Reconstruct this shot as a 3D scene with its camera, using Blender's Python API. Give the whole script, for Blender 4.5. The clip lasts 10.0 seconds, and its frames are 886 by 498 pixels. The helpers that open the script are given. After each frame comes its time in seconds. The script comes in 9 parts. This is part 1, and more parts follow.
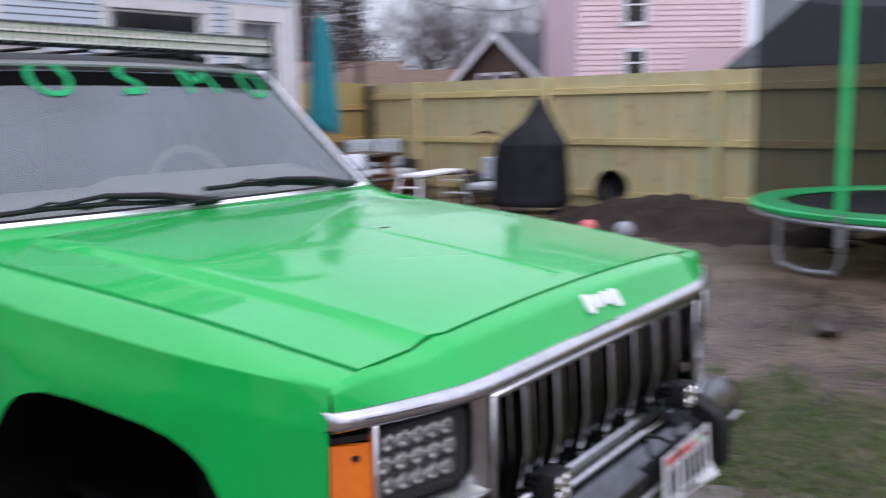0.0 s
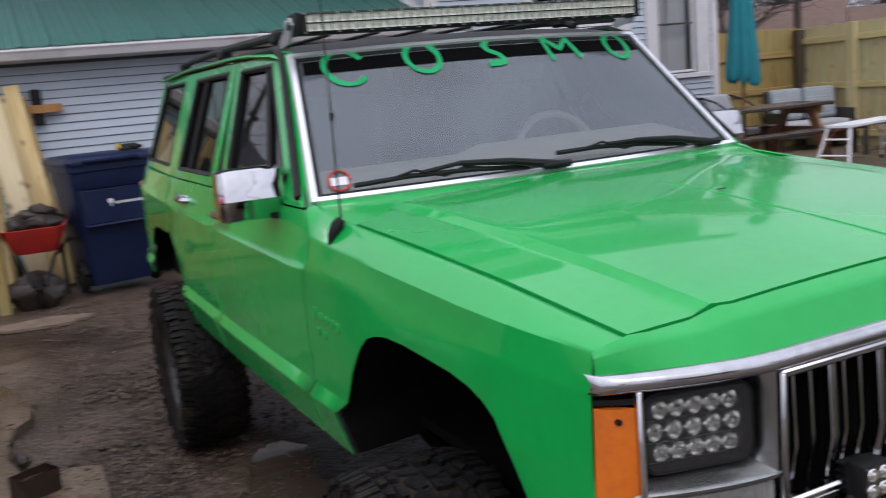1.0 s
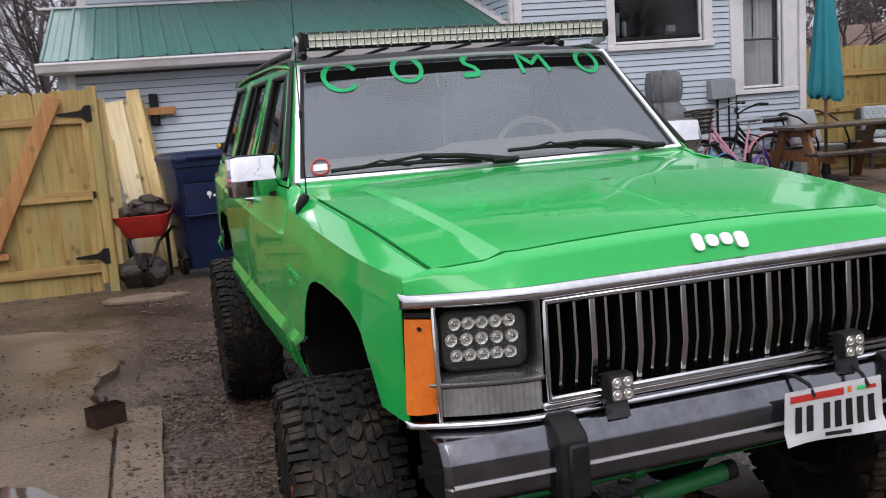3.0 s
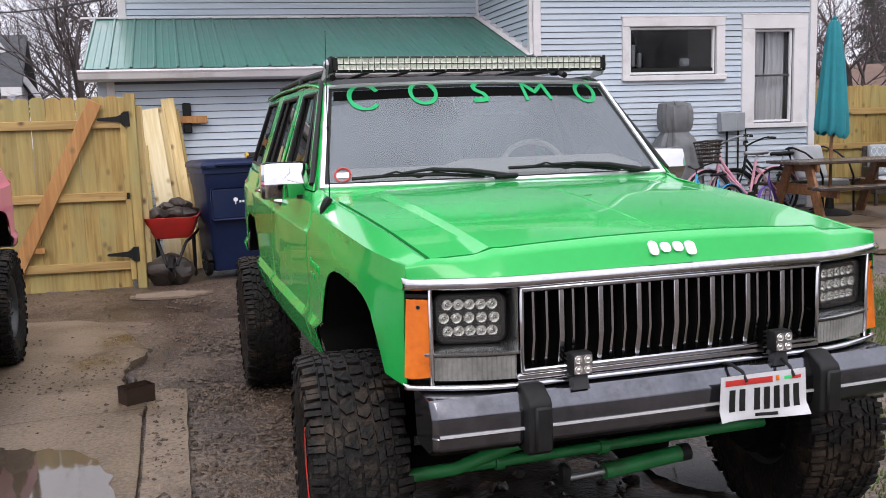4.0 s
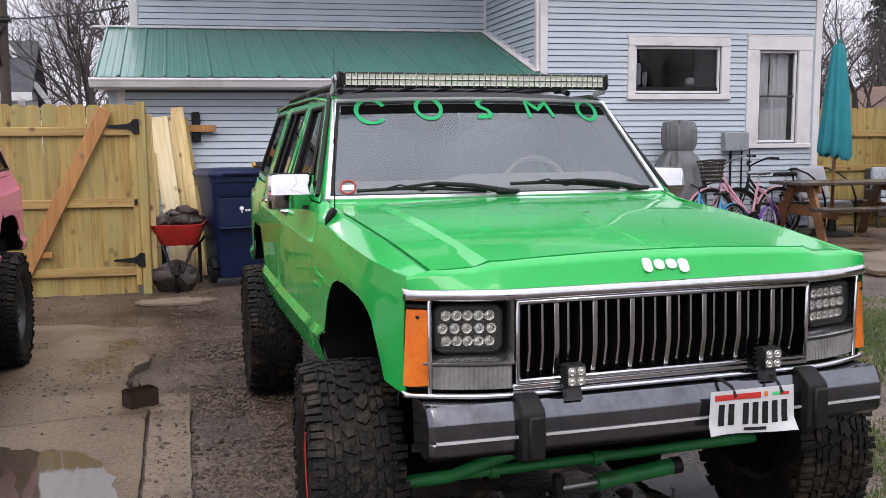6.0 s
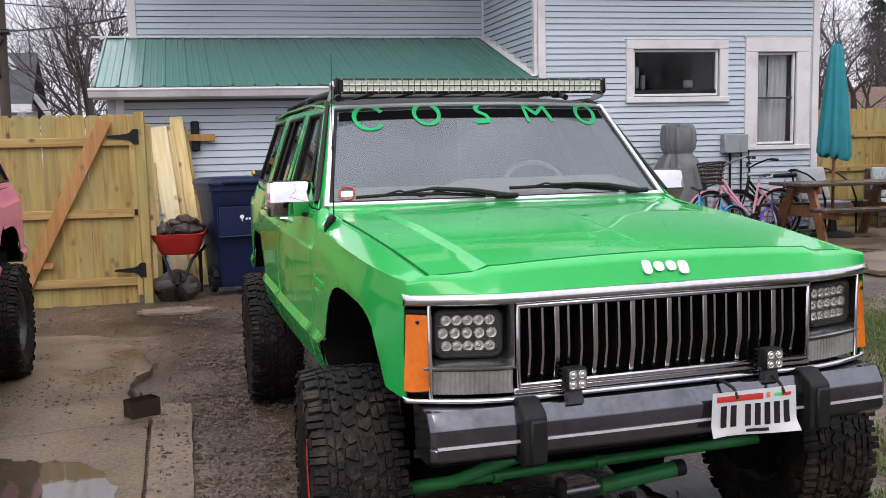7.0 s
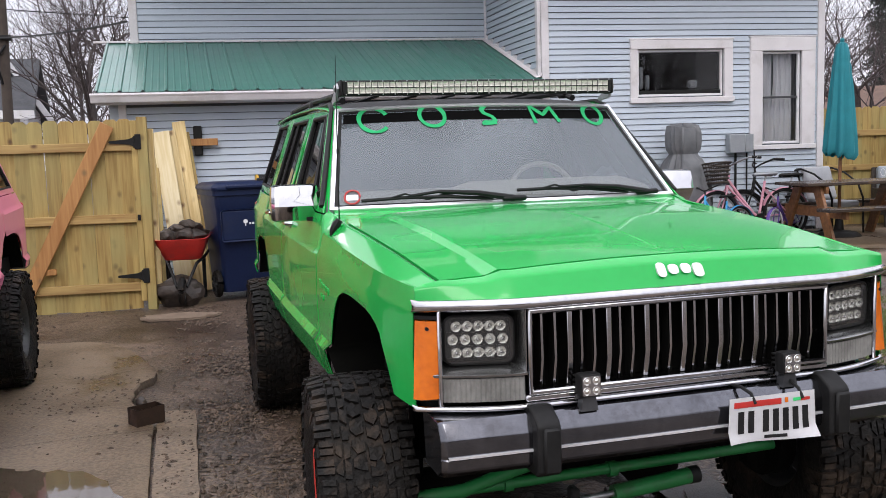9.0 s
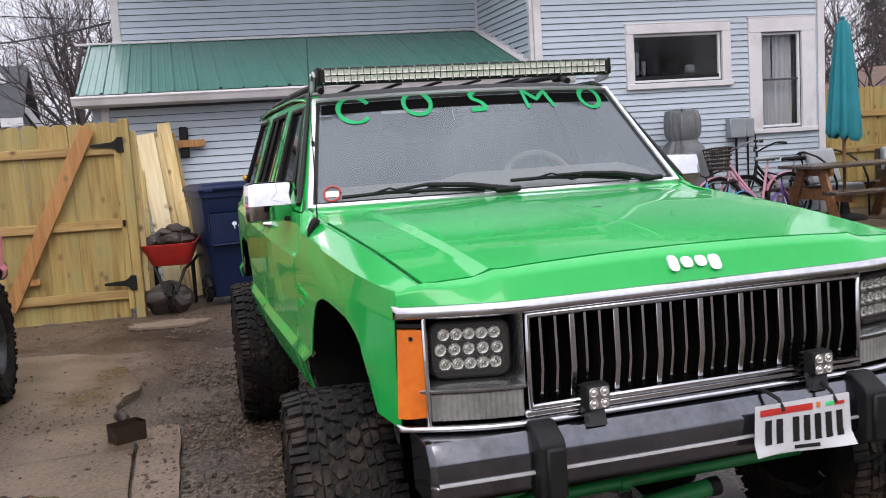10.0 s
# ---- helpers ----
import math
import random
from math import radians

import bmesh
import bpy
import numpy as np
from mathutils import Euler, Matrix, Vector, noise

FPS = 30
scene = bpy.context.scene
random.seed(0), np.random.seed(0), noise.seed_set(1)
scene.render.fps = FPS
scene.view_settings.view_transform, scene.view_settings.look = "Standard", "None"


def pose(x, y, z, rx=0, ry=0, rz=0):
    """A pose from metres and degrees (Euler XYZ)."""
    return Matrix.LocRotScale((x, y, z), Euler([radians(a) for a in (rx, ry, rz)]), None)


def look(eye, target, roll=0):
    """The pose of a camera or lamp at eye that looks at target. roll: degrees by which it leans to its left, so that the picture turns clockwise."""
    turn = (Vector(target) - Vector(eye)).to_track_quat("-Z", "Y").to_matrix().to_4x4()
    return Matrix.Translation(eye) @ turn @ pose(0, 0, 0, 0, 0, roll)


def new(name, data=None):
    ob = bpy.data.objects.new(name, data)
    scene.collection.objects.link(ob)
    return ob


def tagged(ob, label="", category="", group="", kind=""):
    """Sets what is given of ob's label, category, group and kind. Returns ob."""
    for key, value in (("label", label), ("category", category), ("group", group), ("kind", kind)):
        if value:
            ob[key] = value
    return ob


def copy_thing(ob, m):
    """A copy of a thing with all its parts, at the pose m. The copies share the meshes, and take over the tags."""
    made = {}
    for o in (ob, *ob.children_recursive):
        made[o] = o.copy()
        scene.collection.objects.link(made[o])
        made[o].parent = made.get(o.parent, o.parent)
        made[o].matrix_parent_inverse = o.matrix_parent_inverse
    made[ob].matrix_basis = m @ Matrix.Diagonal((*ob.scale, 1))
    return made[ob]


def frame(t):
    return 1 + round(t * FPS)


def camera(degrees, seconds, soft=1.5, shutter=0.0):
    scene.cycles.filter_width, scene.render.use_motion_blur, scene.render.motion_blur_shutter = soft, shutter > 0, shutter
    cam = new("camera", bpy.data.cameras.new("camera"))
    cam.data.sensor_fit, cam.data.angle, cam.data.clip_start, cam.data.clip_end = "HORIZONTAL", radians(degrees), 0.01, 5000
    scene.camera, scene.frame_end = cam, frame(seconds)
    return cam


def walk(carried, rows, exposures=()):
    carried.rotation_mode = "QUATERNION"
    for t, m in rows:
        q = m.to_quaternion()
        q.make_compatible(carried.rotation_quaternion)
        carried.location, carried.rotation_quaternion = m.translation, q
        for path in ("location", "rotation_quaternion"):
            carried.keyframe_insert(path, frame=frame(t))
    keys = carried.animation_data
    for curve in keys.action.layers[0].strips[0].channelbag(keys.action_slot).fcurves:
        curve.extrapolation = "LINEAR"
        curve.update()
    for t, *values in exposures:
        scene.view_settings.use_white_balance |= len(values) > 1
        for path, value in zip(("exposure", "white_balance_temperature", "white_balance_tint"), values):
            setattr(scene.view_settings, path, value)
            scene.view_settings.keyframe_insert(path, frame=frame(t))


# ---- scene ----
import collections

# ---------------------------------------------------------------- camera
cam = camera(52.95, 10.0, soft=0.7, shutter=0.5)
PATH = [
    (0, (-1.721, -0.92, 1.566), (-0.133, 0.255, 1.253), -0.9),
    (0.1, (-1.683, -0.949, 1.564), (-0.195, 0.348, 1.242), -0.7),
    (0.3, (-1.635, -1.004, 1.571), (-0.315, 0.456, 1.217), 0.3),
    (0.5, (-1.588, -1.059, 1.571), (-0.439, 0.536, 1.205), -0.9),
    (0.7, (-1.577, -1.084, 1.573), (-0.543, 0.588, 1.205), -3.3),
    (1, (-1.543, -1.106, 1.569), (-0.692, 0.669, 1.213), -5.2),
    (1.2, (-1.540, -1.158, 1.567), (-0.762, 0.652, 1.221), -5.4),
    (1.5, (-1.523, -1.251, 1.562), (-0.737, 0.555, 1.214), -4.8),
    (1.7, (-1.517, -1.341, 1.574), (-0.684, 0.443, 1.223), -4.0),
    (2, (-1.471, -1.433, 1.574), (-0.593, 0.33, 1.227), -3.4),
    (2.2, (-1.426, -1.501, 1.550), (-0.544, 0.262, 1.211), -3.6),
    (2.5, (-1.342, -1.62, 1.492), (-0.518, 0.171, 1.156), -2.9),
    (2.7, (-1.306, -1.719, 1.500), (-0.597, 0.123, 1.176), -3.2),
    (3, (-1.269, -1.87, 1.506), (-0.667, 0.012, 1.196), -4.2),
    (3.2, (-1.281, -1.98, 1.507), (-0.693, -0.089, 1.221), -4.2),
    (4.3, (-1.367, -2.35, 1.501), (-0.8, -0.45, 1.24), -1.0),
    (4.5, (-1.363, -2.356, 1.509), (-0.798, -0.455, 1.248), -0.8),
    (5, (-1.361, -2.398, 1.507), (-0.791, -0.499, 1.249), -0.1),
    (5.5, (-1.372, -2.39, 1.513), (-0.805, -0.488, 1.265), -0.2),
    (7, (-1.363, -2.386, 1.507), (-0.802, -0.479, 1.285), -1.3),
    (7.5, (-1.37, -2.379, 1.508), (-0.81, -0.472, 1.288), -1.5),
    (8, (-1.368, -2.356, 1.505), (-0.816, -0.447, 1.285), -1.7),
    (8.5, (-1.364, -2.361, 1.506), (-0.811, -0.451, 1.288), -1.7),
    (9, (-1.362, -2.325, 1.506), (-0.808, -0.416, 1.29), -1.8),
    (9.5, (-1.346, -2.285, 1.495), (-0.794, -0.375, 1.276), -1.7),
    (10, (-1.244, -2.063, 1.479), (-0.69, -0.154, 1.254), -3.6),
]
walk(cam, [(t, look(eye, target, roll)) for t, eye, target, roll in PATH], exposures=[(0, -0.17, 5900, 15), (0.3, -0.45, 5900, 12), (0.5, -0.54, 5950, 11), (1, -0.50, 6100, 11), (1.5, -0.36, 6150, 11), (2, -0.29, 6200, 12), (2.5, -0.32, 6300, 10), (3.2, -0.15, 6400, 10), (4.3, 0.16, 6400, 11), (5, 0.16, 6400, 11), (5.5, 0.03, 6400, 11), (7, 0.0, 6450, 10), (9.5, 0.0, 6450, 10), (10, 0.0, 6400, 10)])

# ---------------------------------------------------------------- sky and sun
SUN_EL, SUN_AZ = 50.0, 200.0
world = bpy.data.worlds.new("overcast_sky")
scene.world = world
world.use_nodes = True
wn = world.node_tree.nodes
wl = world.node_tree.links
sky = wn.new("ShaderNodeTexSky")
sky.sky_type = "NISHITA"
sky.sun_disc = False
sky.sun_elevation, sky.sun_rotation = radians(SUN_EL), radians(SUN_AZ)
sky.dust_density, sky.air_density = 6.0, 1.0
cover = wn.new("ShaderNodeMix")
cover.data_type = "RGBA"
cover.inputs[0].default_value = 0.86
clouds = wn.new("ShaderNodeTexNoise")
clouds.inputs["Scale"].default_value = 2.2
clouds.inputs["Detail"].default_value = 5.0
ramp = wn.new("ShaderNodeValToRGB")
ramp.color_ramp.elements[0].position, ramp.color_ramp.elements[0].color = 0.30, (7.2, 7.2, 8.2, 1)
ramp.color_ramp.elements[1].position, ramp.color_ramp.elements[1].color = 0.72, (10.6, 10.4, 11.2, 1)
wl.new(clouds.outputs["Fac"], ramp.inputs["Fac"])
# an overcast sky is about three times as bright overhead as at the horizon
wdir = wn.new("ShaderNodeTexCoord")
wsep = wn.new("ShaderNodeSeparateXYZ")
wl.new(wdir.outputs["Generated"], wsep.inputs[0])
wl.new(wdir.outputs["Generated"], clouds.inputs["Vector"])
wgrad = wn.new("ShaderNodeMapRange")
wgrad.inputs["From Min"].default_value, wgrad.inputs["From Max"].default_value = 0.0, 1.0
wgrad.inputs["To Min"].default_value, wgrad.inputs["To Max"].default_value = 0.112, 0.27
wl.new(wsep.outputs["Z"], wgrad.inputs["Value"])
wl.new(sky.outputs["Color"], cover.inputs[6])
wl.new(ramp.outputs["Color"], cover.inputs[7])
back = wn["Background"]
wl.new(wgrad.outputs[0], back.inputs["Strength"])
wl.new(cover.outputs[2], back.inputs["Color"])
sun = new("sun", bpy.data.lights.new("sun", "SUN"))
sun.data.energy, sun.data.angle, sun.data.color = 0.7, radians(25), (1.0, 0.97, 0.92)
sun.matrix_world = look((0, 0, 20), (0 - 20 * math.sin(radians(SUN_AZ)) / math.tan(radians(SUN_EL)),
                                    0 - 20 * math.cos(radians(SUN_AZ)) / math.tan(radians(SUN_EL)), 0))

# ---------------------------------------------------------------- materials
def rgb(c):
    return (*c, 1.0)


def surf(name, a, b, scale=8.0, rough=(0.5, 0.7), metal=0.0, bump=0.0, bscale=60.0, coat=0.0, rand=0.0,
         stretch=(1, 1, 1), spec=0.5, fine=0.25, stains=None, wet=None):
    """Two-scale noise colour, with fine relief. stretch squeezes the grain along an axis."""
    m = bpy.data.materials.new(name)
    m.use_nodes = True
    n, l = m.node_tree.nodes, m.node_tree.links
    p = n["Principled BSDF"]
    tc = n.new("ShaderNodeTexCoord")
    mp = n.new("ShaderNodeMapping")
    mp.inputs["Scale"].default_value = stretch
    l.new(tc.outputs["Object"], mp.inputs["Vector"])
    info = n.new("ShaderNodeObjectInfo")
    sh = n.new("ShaderNodeVectorMath")
    sh.operation = "MULTIPLY_ADD"
    l.new(info.outputs["Random"], sh.inputs[0])
    sh.inputs[1].default_value = (37.0, 17.0, 23.0)
    l.new(mp.outputs["Vector"], sh.inputs[2])
    big = n.new("ShaderNodeTexNoise")
    big.inputs["Scale"].default_value = scale
    big.inputs["Detail"].default_value = 4.0
    l.new(sh.outputs[0], big.inputs["Vector"])
    small = n.new("ShaderNodeTexNoise")
    small.inputs["Scale"].default_value = bscale
    small.inputs["Detail"].default_value = 3.0
    l.new(sh.outputs[0], small.inputs["Vector"])
    mix = n.new("ShaderNodeMix")
    mix.data_type = "RGBA"
    mix.inputs[6].default_value, mix.inputs[7].default_value = rgb(a), rgb(b)
    mul = n.new("ShaderNodeMath")
    mul.operation = "MULTIPLY_ADD"
    l.new(small.outputs["Fac"], mul.inputs[0])
    mul.inputs[1].default_value = fine * 2
    l.new(big.outputs["Fac"], mul.inputs[2])
    sub = n.new("ShaderNodeMapRange")
    sub.inputs["From Min"].default_value, sub.inputs["From Max"].default_value = 0.3 + fine, 0.7 + fine
    l.new(mul.outputs[0], sub.inputs["Value"])
    l.new(sub.outputs[0], mix.inputs[0])
    col = mix.outputs[2]
    if rand:
        hs = n.new("ShaderNodeHueSaturation")
        mr = n.new("ShaderNodeMapRange")
        mr.inputs["To Min"].default_value, mr.inputs["To Max"].default_value = 1 - rand, 1 + rand
        l.new(info.outputs["Random"], mr.inputs["Value"])
        l.new(mr.outputs[0], hs.inputs["Value"])
        l.new(col, hs.inputs["Color"])
        col = hs.outputs["Color"]
    if stains:
        sc, st, amount = stains
        st_n = n.new("ShaderNodeTexNoise")
        st_n.inputs["Scale"].default_value = sc
        st_n.inputs["Detail"].default_value = 6.0
        st_n.inputs["Roughness"].default_value = 0.65
        l.new(sh.outputs[0], st_n.inputs["Vector"])
        smr = n.new("ShaderNodeMapRange")
        smr.inputs["From Min"].default_value, smr.inputs["From Max"].default_value = 0.52, 0.68
        smr.inputs["To Max"].default_value = amount
        l.new(st_n.outputs["Fac"], smr.inputs["Value"])
        sm = n.new("ShaderNodeMix")
        sm.data_type = "RGBA"
        sm.inputs[7].default_value = rgb(st)
        l.new(col, sm.inputs[6])
        l.new(smr.outputs[0], sm.inputs[0])
        col = sm.outputs[2]
    l.new(col, p.inputs["Base Color"])
    rr = n.new("ShaderNodeMapRange")
    rr.inputs["To Min"].default_value, rr.inputs["To Max"].default_value = rough
    l.new(big.outputs["Fac"], rr.inputs["Value"])
    l.new(rr.outputs[0], p.inputs["Roughness"])
    if stains and wet is not None:
        # the stains are damp: they shine
        damp = n.new("ShaderNodeMix")
        damp.inputs[3].default_value = wet
        l.new(rr.outputs[0], damp.inputs[2])
        l.new(smr.outputs[0], damp.inputs[0])
        l.new(damp.outputs[0], p.inputs["Roughness"])
    p.inputs["Metallic"].default_value = metal
    p.inputs["Specular IOR Level"].default_value = spec
    p.inputs["Coat Weight"].default_value = coat
    p.inputs["Coat Roughness"].default_value = 0.04
    if bump:
        bp = n.new("ShaderNodeBump")
        bp.inputs["Strength"].default_value = bump
        bp.inputs["Distance"].default_value = 0.01
        l.new(small.outputs["Fac"], bp.inputs["Height"])
        l.new(bp.outputs[0], p.inputs["Normal"])
    return m


def wood(name, a, b, knots=(0.2, 0.12, 0.05), axis=2, rough=(0.55, 0.75), rand=0.12, green=None):
    """Board wood: long grain along an axis, with knots."""
    st = [14.0, 14.0, 14.0]
    st[axis] = 0.9
    m = surf(name, a, b, scale=1.4, rough=rough, bump=0.25, bscale=3.0, rand=rand, stretch=st, fine=0.4)
    n, l = m.node_tree.nodes, m.node_tree.links
    p = n["Principled BSDF"]
    src = p.inputs["Base Color"].links[0].from_socket
    tc = n.new("ShaderNodeTexCoord")
    info = n.new("ShaderNodeObjectInfo")
    add = n.new("ShaderNodeVectorMath")
    add.operation = "MULTIPLY_ADD"
    l.new(info.outputs["Random"], add.inputs[0])
    add.inputs[1].default_value = (5.0, 11.0, 31.0)
    l.new(tc.outputs["Object"], add.inputs[2])
    # knots lie on the board's face: its length against its width
    sep = n.new("ShaderNodeSeparateXYZ")
    l.new(add.outputs[0], sep.inputs[0])
    wide = n.new("ShaderNodeMath")
    wide.operation = "ADD"
    others = [k for k in range(3) if k != axis]
    l.new(sep.outputs[others[0]], wide.inputs[0])
    l.new(sep.outputs[others[1]], wide.inputs[1])
    long_ = n.new("ShaderNodeMath")
    long_.operation = "MULTIPLY"
    long_.inputs[1].default_value = 0.75
    l.new(sep.outputs[axis], long_.inputs[0])
    flat = n.new("ShaderNodeCombineXYZ")
    l.new(wide.outputs[0], flat.inputs[0])
    l.new(long_.outputs[0], flat.inputs[1])
    vo = n.new("ShaderNodeTexVoronoi")
    vo.voronoi_dimensions = "2D"
    vo.inputs["Scale"].default_value = 4.6
    l.new(flat.outputs[0], vo.inputs["Vector"])
    mr = n.new("ShaderNodeMapRange")
    mr.inputs["From Min"].default_value, mr.inputs["From Max"].default_value = 0.04, 0.16
    mr.inputs["To Min"].default_value, mr.inputs["To Max"].default_value = 0.92, 0.0
    l.new(vo.outputs["Distance"], mr.inputs["Value"])
    mix = n.new("ShaderNodeMix")
    mix.data_type = "RGBA"
    mix.inputs[7].default_value = rgb(knots)
    l.new(src, mix.inputs[6])
    sparse = n.new("ShaderNodeTexNoise")
    sparse.inputs["Scale"].default_value = 2.6
    l.new(flat.outputs[0], sparse.inputs["Vector"])
    some = n.new("ShaderNodeMapRange")
    some.inputs["From Min"].default_value, some.inputs["From Max"].default_value = 0.47, 0.60
    l.new(sparse.outputs["Fac"], some.inputs["Value"])
    both = n.new("ShaderNodeMath")
    both.operation = "MULTIPLY"
    l.new(mr.outputs[0], both.inputs[0])
    l.new(some.outputs[0], both.inputs[1])
    l.new(both.outputs[0], mix.inputs[0])
    l.new(mix.outputs[2], p.inputs["Base Color"])
    if green:
        no = n.new("ShaderNodeTexNoise")
        no.inputs["Scale"].default_value = 1.3
        l.new(add.outputs[0], no.inputs["Vector"])
        g = n.new("ShaderNodeMapRange")
        g.inputs["From Min"].default_value, g.inputs["From Max"].default_value = 0.42, 0.68
        g.inputs["To Max"].default_value = 0.75
        l.new(no.outputs["Fac"], g.inputs["Value"])
        gm = n.new("ShaderNodeMix")
        gm.data_type = "RGBA"
        gm.inputs[7].default_value = rgb(green)
        l.new(mix.outputs[2], gm.inputs[6])
        l.new(g.outputs[0], gm.inputs[0])
        l.new(gm.outputs[2], p.inputs["Base Color"])
    return m


def glass(name, tint, film, amount, rough=0.02):
    """A pane: clear tinted glass under a thin matt film, glossy by Fresnel. The film is dust, and on the windscreen
    also the sky's reflection.
    """
    m = bpy.data.materials.new(name)
    m.use_nodes = True
    n, l = m.node_tree.nodes, m.node_tree.links
    n.remove(n["Principled BSDF"])
    out = n["Material Output"]
    tr = n.new("ShaderNodeBsdfTransparent")
    tr.inputs["Color"].default_value = rgb(tint)
    di = n.new("ShaderNodeBsdfDiffuse")
    di.inputs["Color"].default_value = rgb(film)
    gl = n.new("ShaderNodeBsdfGlossy")
    gl.inputs["Roughness"].default_value = rough
    no = n.new("ShaderNodeTexNoise")
    no.inputs["Scale"].default_value = 3.0
    no.inputs["Detail"].default_value = 5.0
    tc = n.new("ShaderNodeTexCoord")
    l.new(tc.outputs["Object"], no.inputs["Vector"])
    mr = n.new("ShaderNodeMapRange")
    mr.inputs["To Min"].default_value, mr.inputs["To Max"].default_value = amount * 0.6, amount * 1.4
    l.new(no.outputs["Fac"], mr.inputs["Value"])
    m1 = n.new("ShaderNodeMixShader")
    l.new(mr.outputs[0], m1.inputs[0])
    l.new(tr.outputs[0], m1.inputs[1])
    l.new(di.outputs[0], m1.inputs[2])
    fr = n.new("ShaderNodeFresnel")
    fr.inputs["IOR"].default_value = 1.6
    m2 = n.new("ShaderNodeMixShader")
    l.new(fr.outputs[0], m2.inputs[0])
    l.new(m1.outputs[0], m2.inputs[1])
    l.new(gl.outputs[0], m2.inputs[2])
    l.new(m2.outputs[0], out.inputs["Surface"])
    return m


M = {}
M["green"] = surf("green_paint", (0.013, 0.362, 0.062), (0.017, 0.415, 0.076), scale=2.0, rough=(0.22, 0.30), coat=0.62, bscale=30, fine=0.15, spec=0.12, stains=(3.0, (0.013, 0.332, 0.058), 0.35))
M["pink"] = surf("pink_paint", (0.72, 0.17, 0.30), (0.78, 0.21, 0.34), scale=2.0, rough=(0.28, 0.4), coat=0.4, bscale=30, fine=0.15)
M["chrome"] = surf("chrome", (0.60, 0.60, 0.615), (0.46, 0.46, 0.475), scale=5.0, rough=(0.05, 0.16), metal=1.0, bscale=40)
M["mirror_chrome"] = surf("clean_chrome", (0.66, 0.66, 0.68), (0.60, 0.60, 0.62), scale=3.0, rough=(0.05, 0.10), metal=1.0, bscale=40)
M["bright_trim"] = surf("bright_trim", (0.86, 0.87, 0.89), (0.78, 0.79, 0.82), scale=5.0, rough=(0.18, 0.3), metal=0.6, bscale=40)
M["black"] = surf("black_plastic", (0.006, 0.006, 0.006), (0.013, 0.013, 0.013), scale=9.0, rough=(0.45, 0.7), bump=0.05, spec=0.25)
# near-black colour stands in for shade in wheel wells, recesses and the underbody
M["dark"] = surf("shade_black", (0.002, 0.002, 0.002), (0.005, 0.005, 0.004), scale=5.0, rough=(0.85, 0.95), spec=0.1)
M["rubber"] = surf("tyre_rubber", (0.004, 0.0038, 0.0035), (0.009, 0.0078, 0.0066), scale=9.0, rough=(0.5, 0.8), bump=0.9, bscale=45, spec=0.2, stains=(6.0, (0.046, 0.032, 0.022), 0.9))
rn, rl = M["rubber"].node_tree.nodes, M["rubber"].node_tree.links
geo = rn.new("ShaderNodeNewGeometry")
shade = rn.new("ShaderNodeHueSaturation")
share = rn.new("ShaderNodeMapRange")
share.inputs["To Min"].default_value, share.inputs["To Max"].default_value = 0.7, 1.25
rl.new(geo.outputs["Random Per Island"], share.inputs["Value"])
rl.new(share.outputs[0], shade.inputs["Value"])
rl.new(rn["Principled BSDF"].inputs["Base Color"].links[0].from_socket, shade.inputs["Color"])
rl.new(shade.outputs["Color"], rn["Principled BSDF"].inputs["Base Color"])
M["steel_grey"] = surf("grey_bumper_paint", (0.108, 0.111, 0.124), (0.148, 0.151, 0.166), scale=6.0, rough=(0.10, 0.18), metal=0.96, bscale=50, stains=(7.0, (0.035, 0.033, 0.032), 0.4))
M["steel_dark"] = surf("dark_grey_metal", (0.045, 0.047, 0.052), (0.065, 0.067, 0.072), scale=6.0, rough=(0.35, 0.5), metal=0.3)
M["rim"] = surf("rim_metal", (0.05, 0.05, 0.052), (0.09, 0.088, 0.085), scale=8.0, rough=(0.4, 0.6), metal=0.6)
M["red"] = surf("red_paint", (0.50, 0.022, 0.016), (0.40, 0.02, 0.015), scale=7.0, rough=(0.35, 0.55), coat=0.2, stains=(6.0, (0.1, 0.04, 0.03), 0.4))
M["amber"] = surf("amber_lens", (0.70, 0.165, 0.008), (0.56, 0.115, 0.006), scale=9.0, rough=(0.15, 0.3), coat=0.5, stains=(9.0, (0.25, 0.08, 0.01), 0.35))
M["lens"] = surf("lamp_lens_chrome", (0.99, 0.99, 0.95), (0.95, 0.95, 0.90), scale=30.0, rough=(0.03, 0.07), metal=0.9, coat=0.5)
M["satin"] = surf("satin_silver_plastic", (0.36, 0.365, 0.36), (0.26, 0.265, 0.26), scale=14.0, rough=(0.16, 0.30), metal=0.95, bscale=40)
M["ribbed"] = surf("clear_ribbed_lens", (0.24, 0.24, 0.225), (0.15, 0.15, 0.14), scale=12.0, rough=(0.1, 0.25), coat=0.6)
M["reflector"] = surf("cream_reflector", (0.62, 0.60, 0.52), (0.42, 0.41, 0.37), scale=60.0, rough=(0.15, 0.3), metal=0.25)
# green paint darkened for the shade below the bumper, with mud stains
M["green_rod"] = surf("shaded_muddy_green_paint", (0.009, 0.15, 0.033), (0.014, 0.19, 0.044), scale=9.0, rough=(0.4, 0.6), bscale=40, stains=(6.0, (0.03, 0.035, 0.02), 0.6))
M["slat"] = surf("dull_chrome", (0.47, 0.47, 0.48), (0.35, 0.35, 0.36), scale=9.0, rough=(0.10, 0.22), metal=1.0, bscale=40)
M["wood_white"] = wood("fresh_white_pine", (0.72, 0.62, 0.40), (0.60, 0.48, 0.26), knots=(0.20, 0.11, 0.05), rand=0.06)
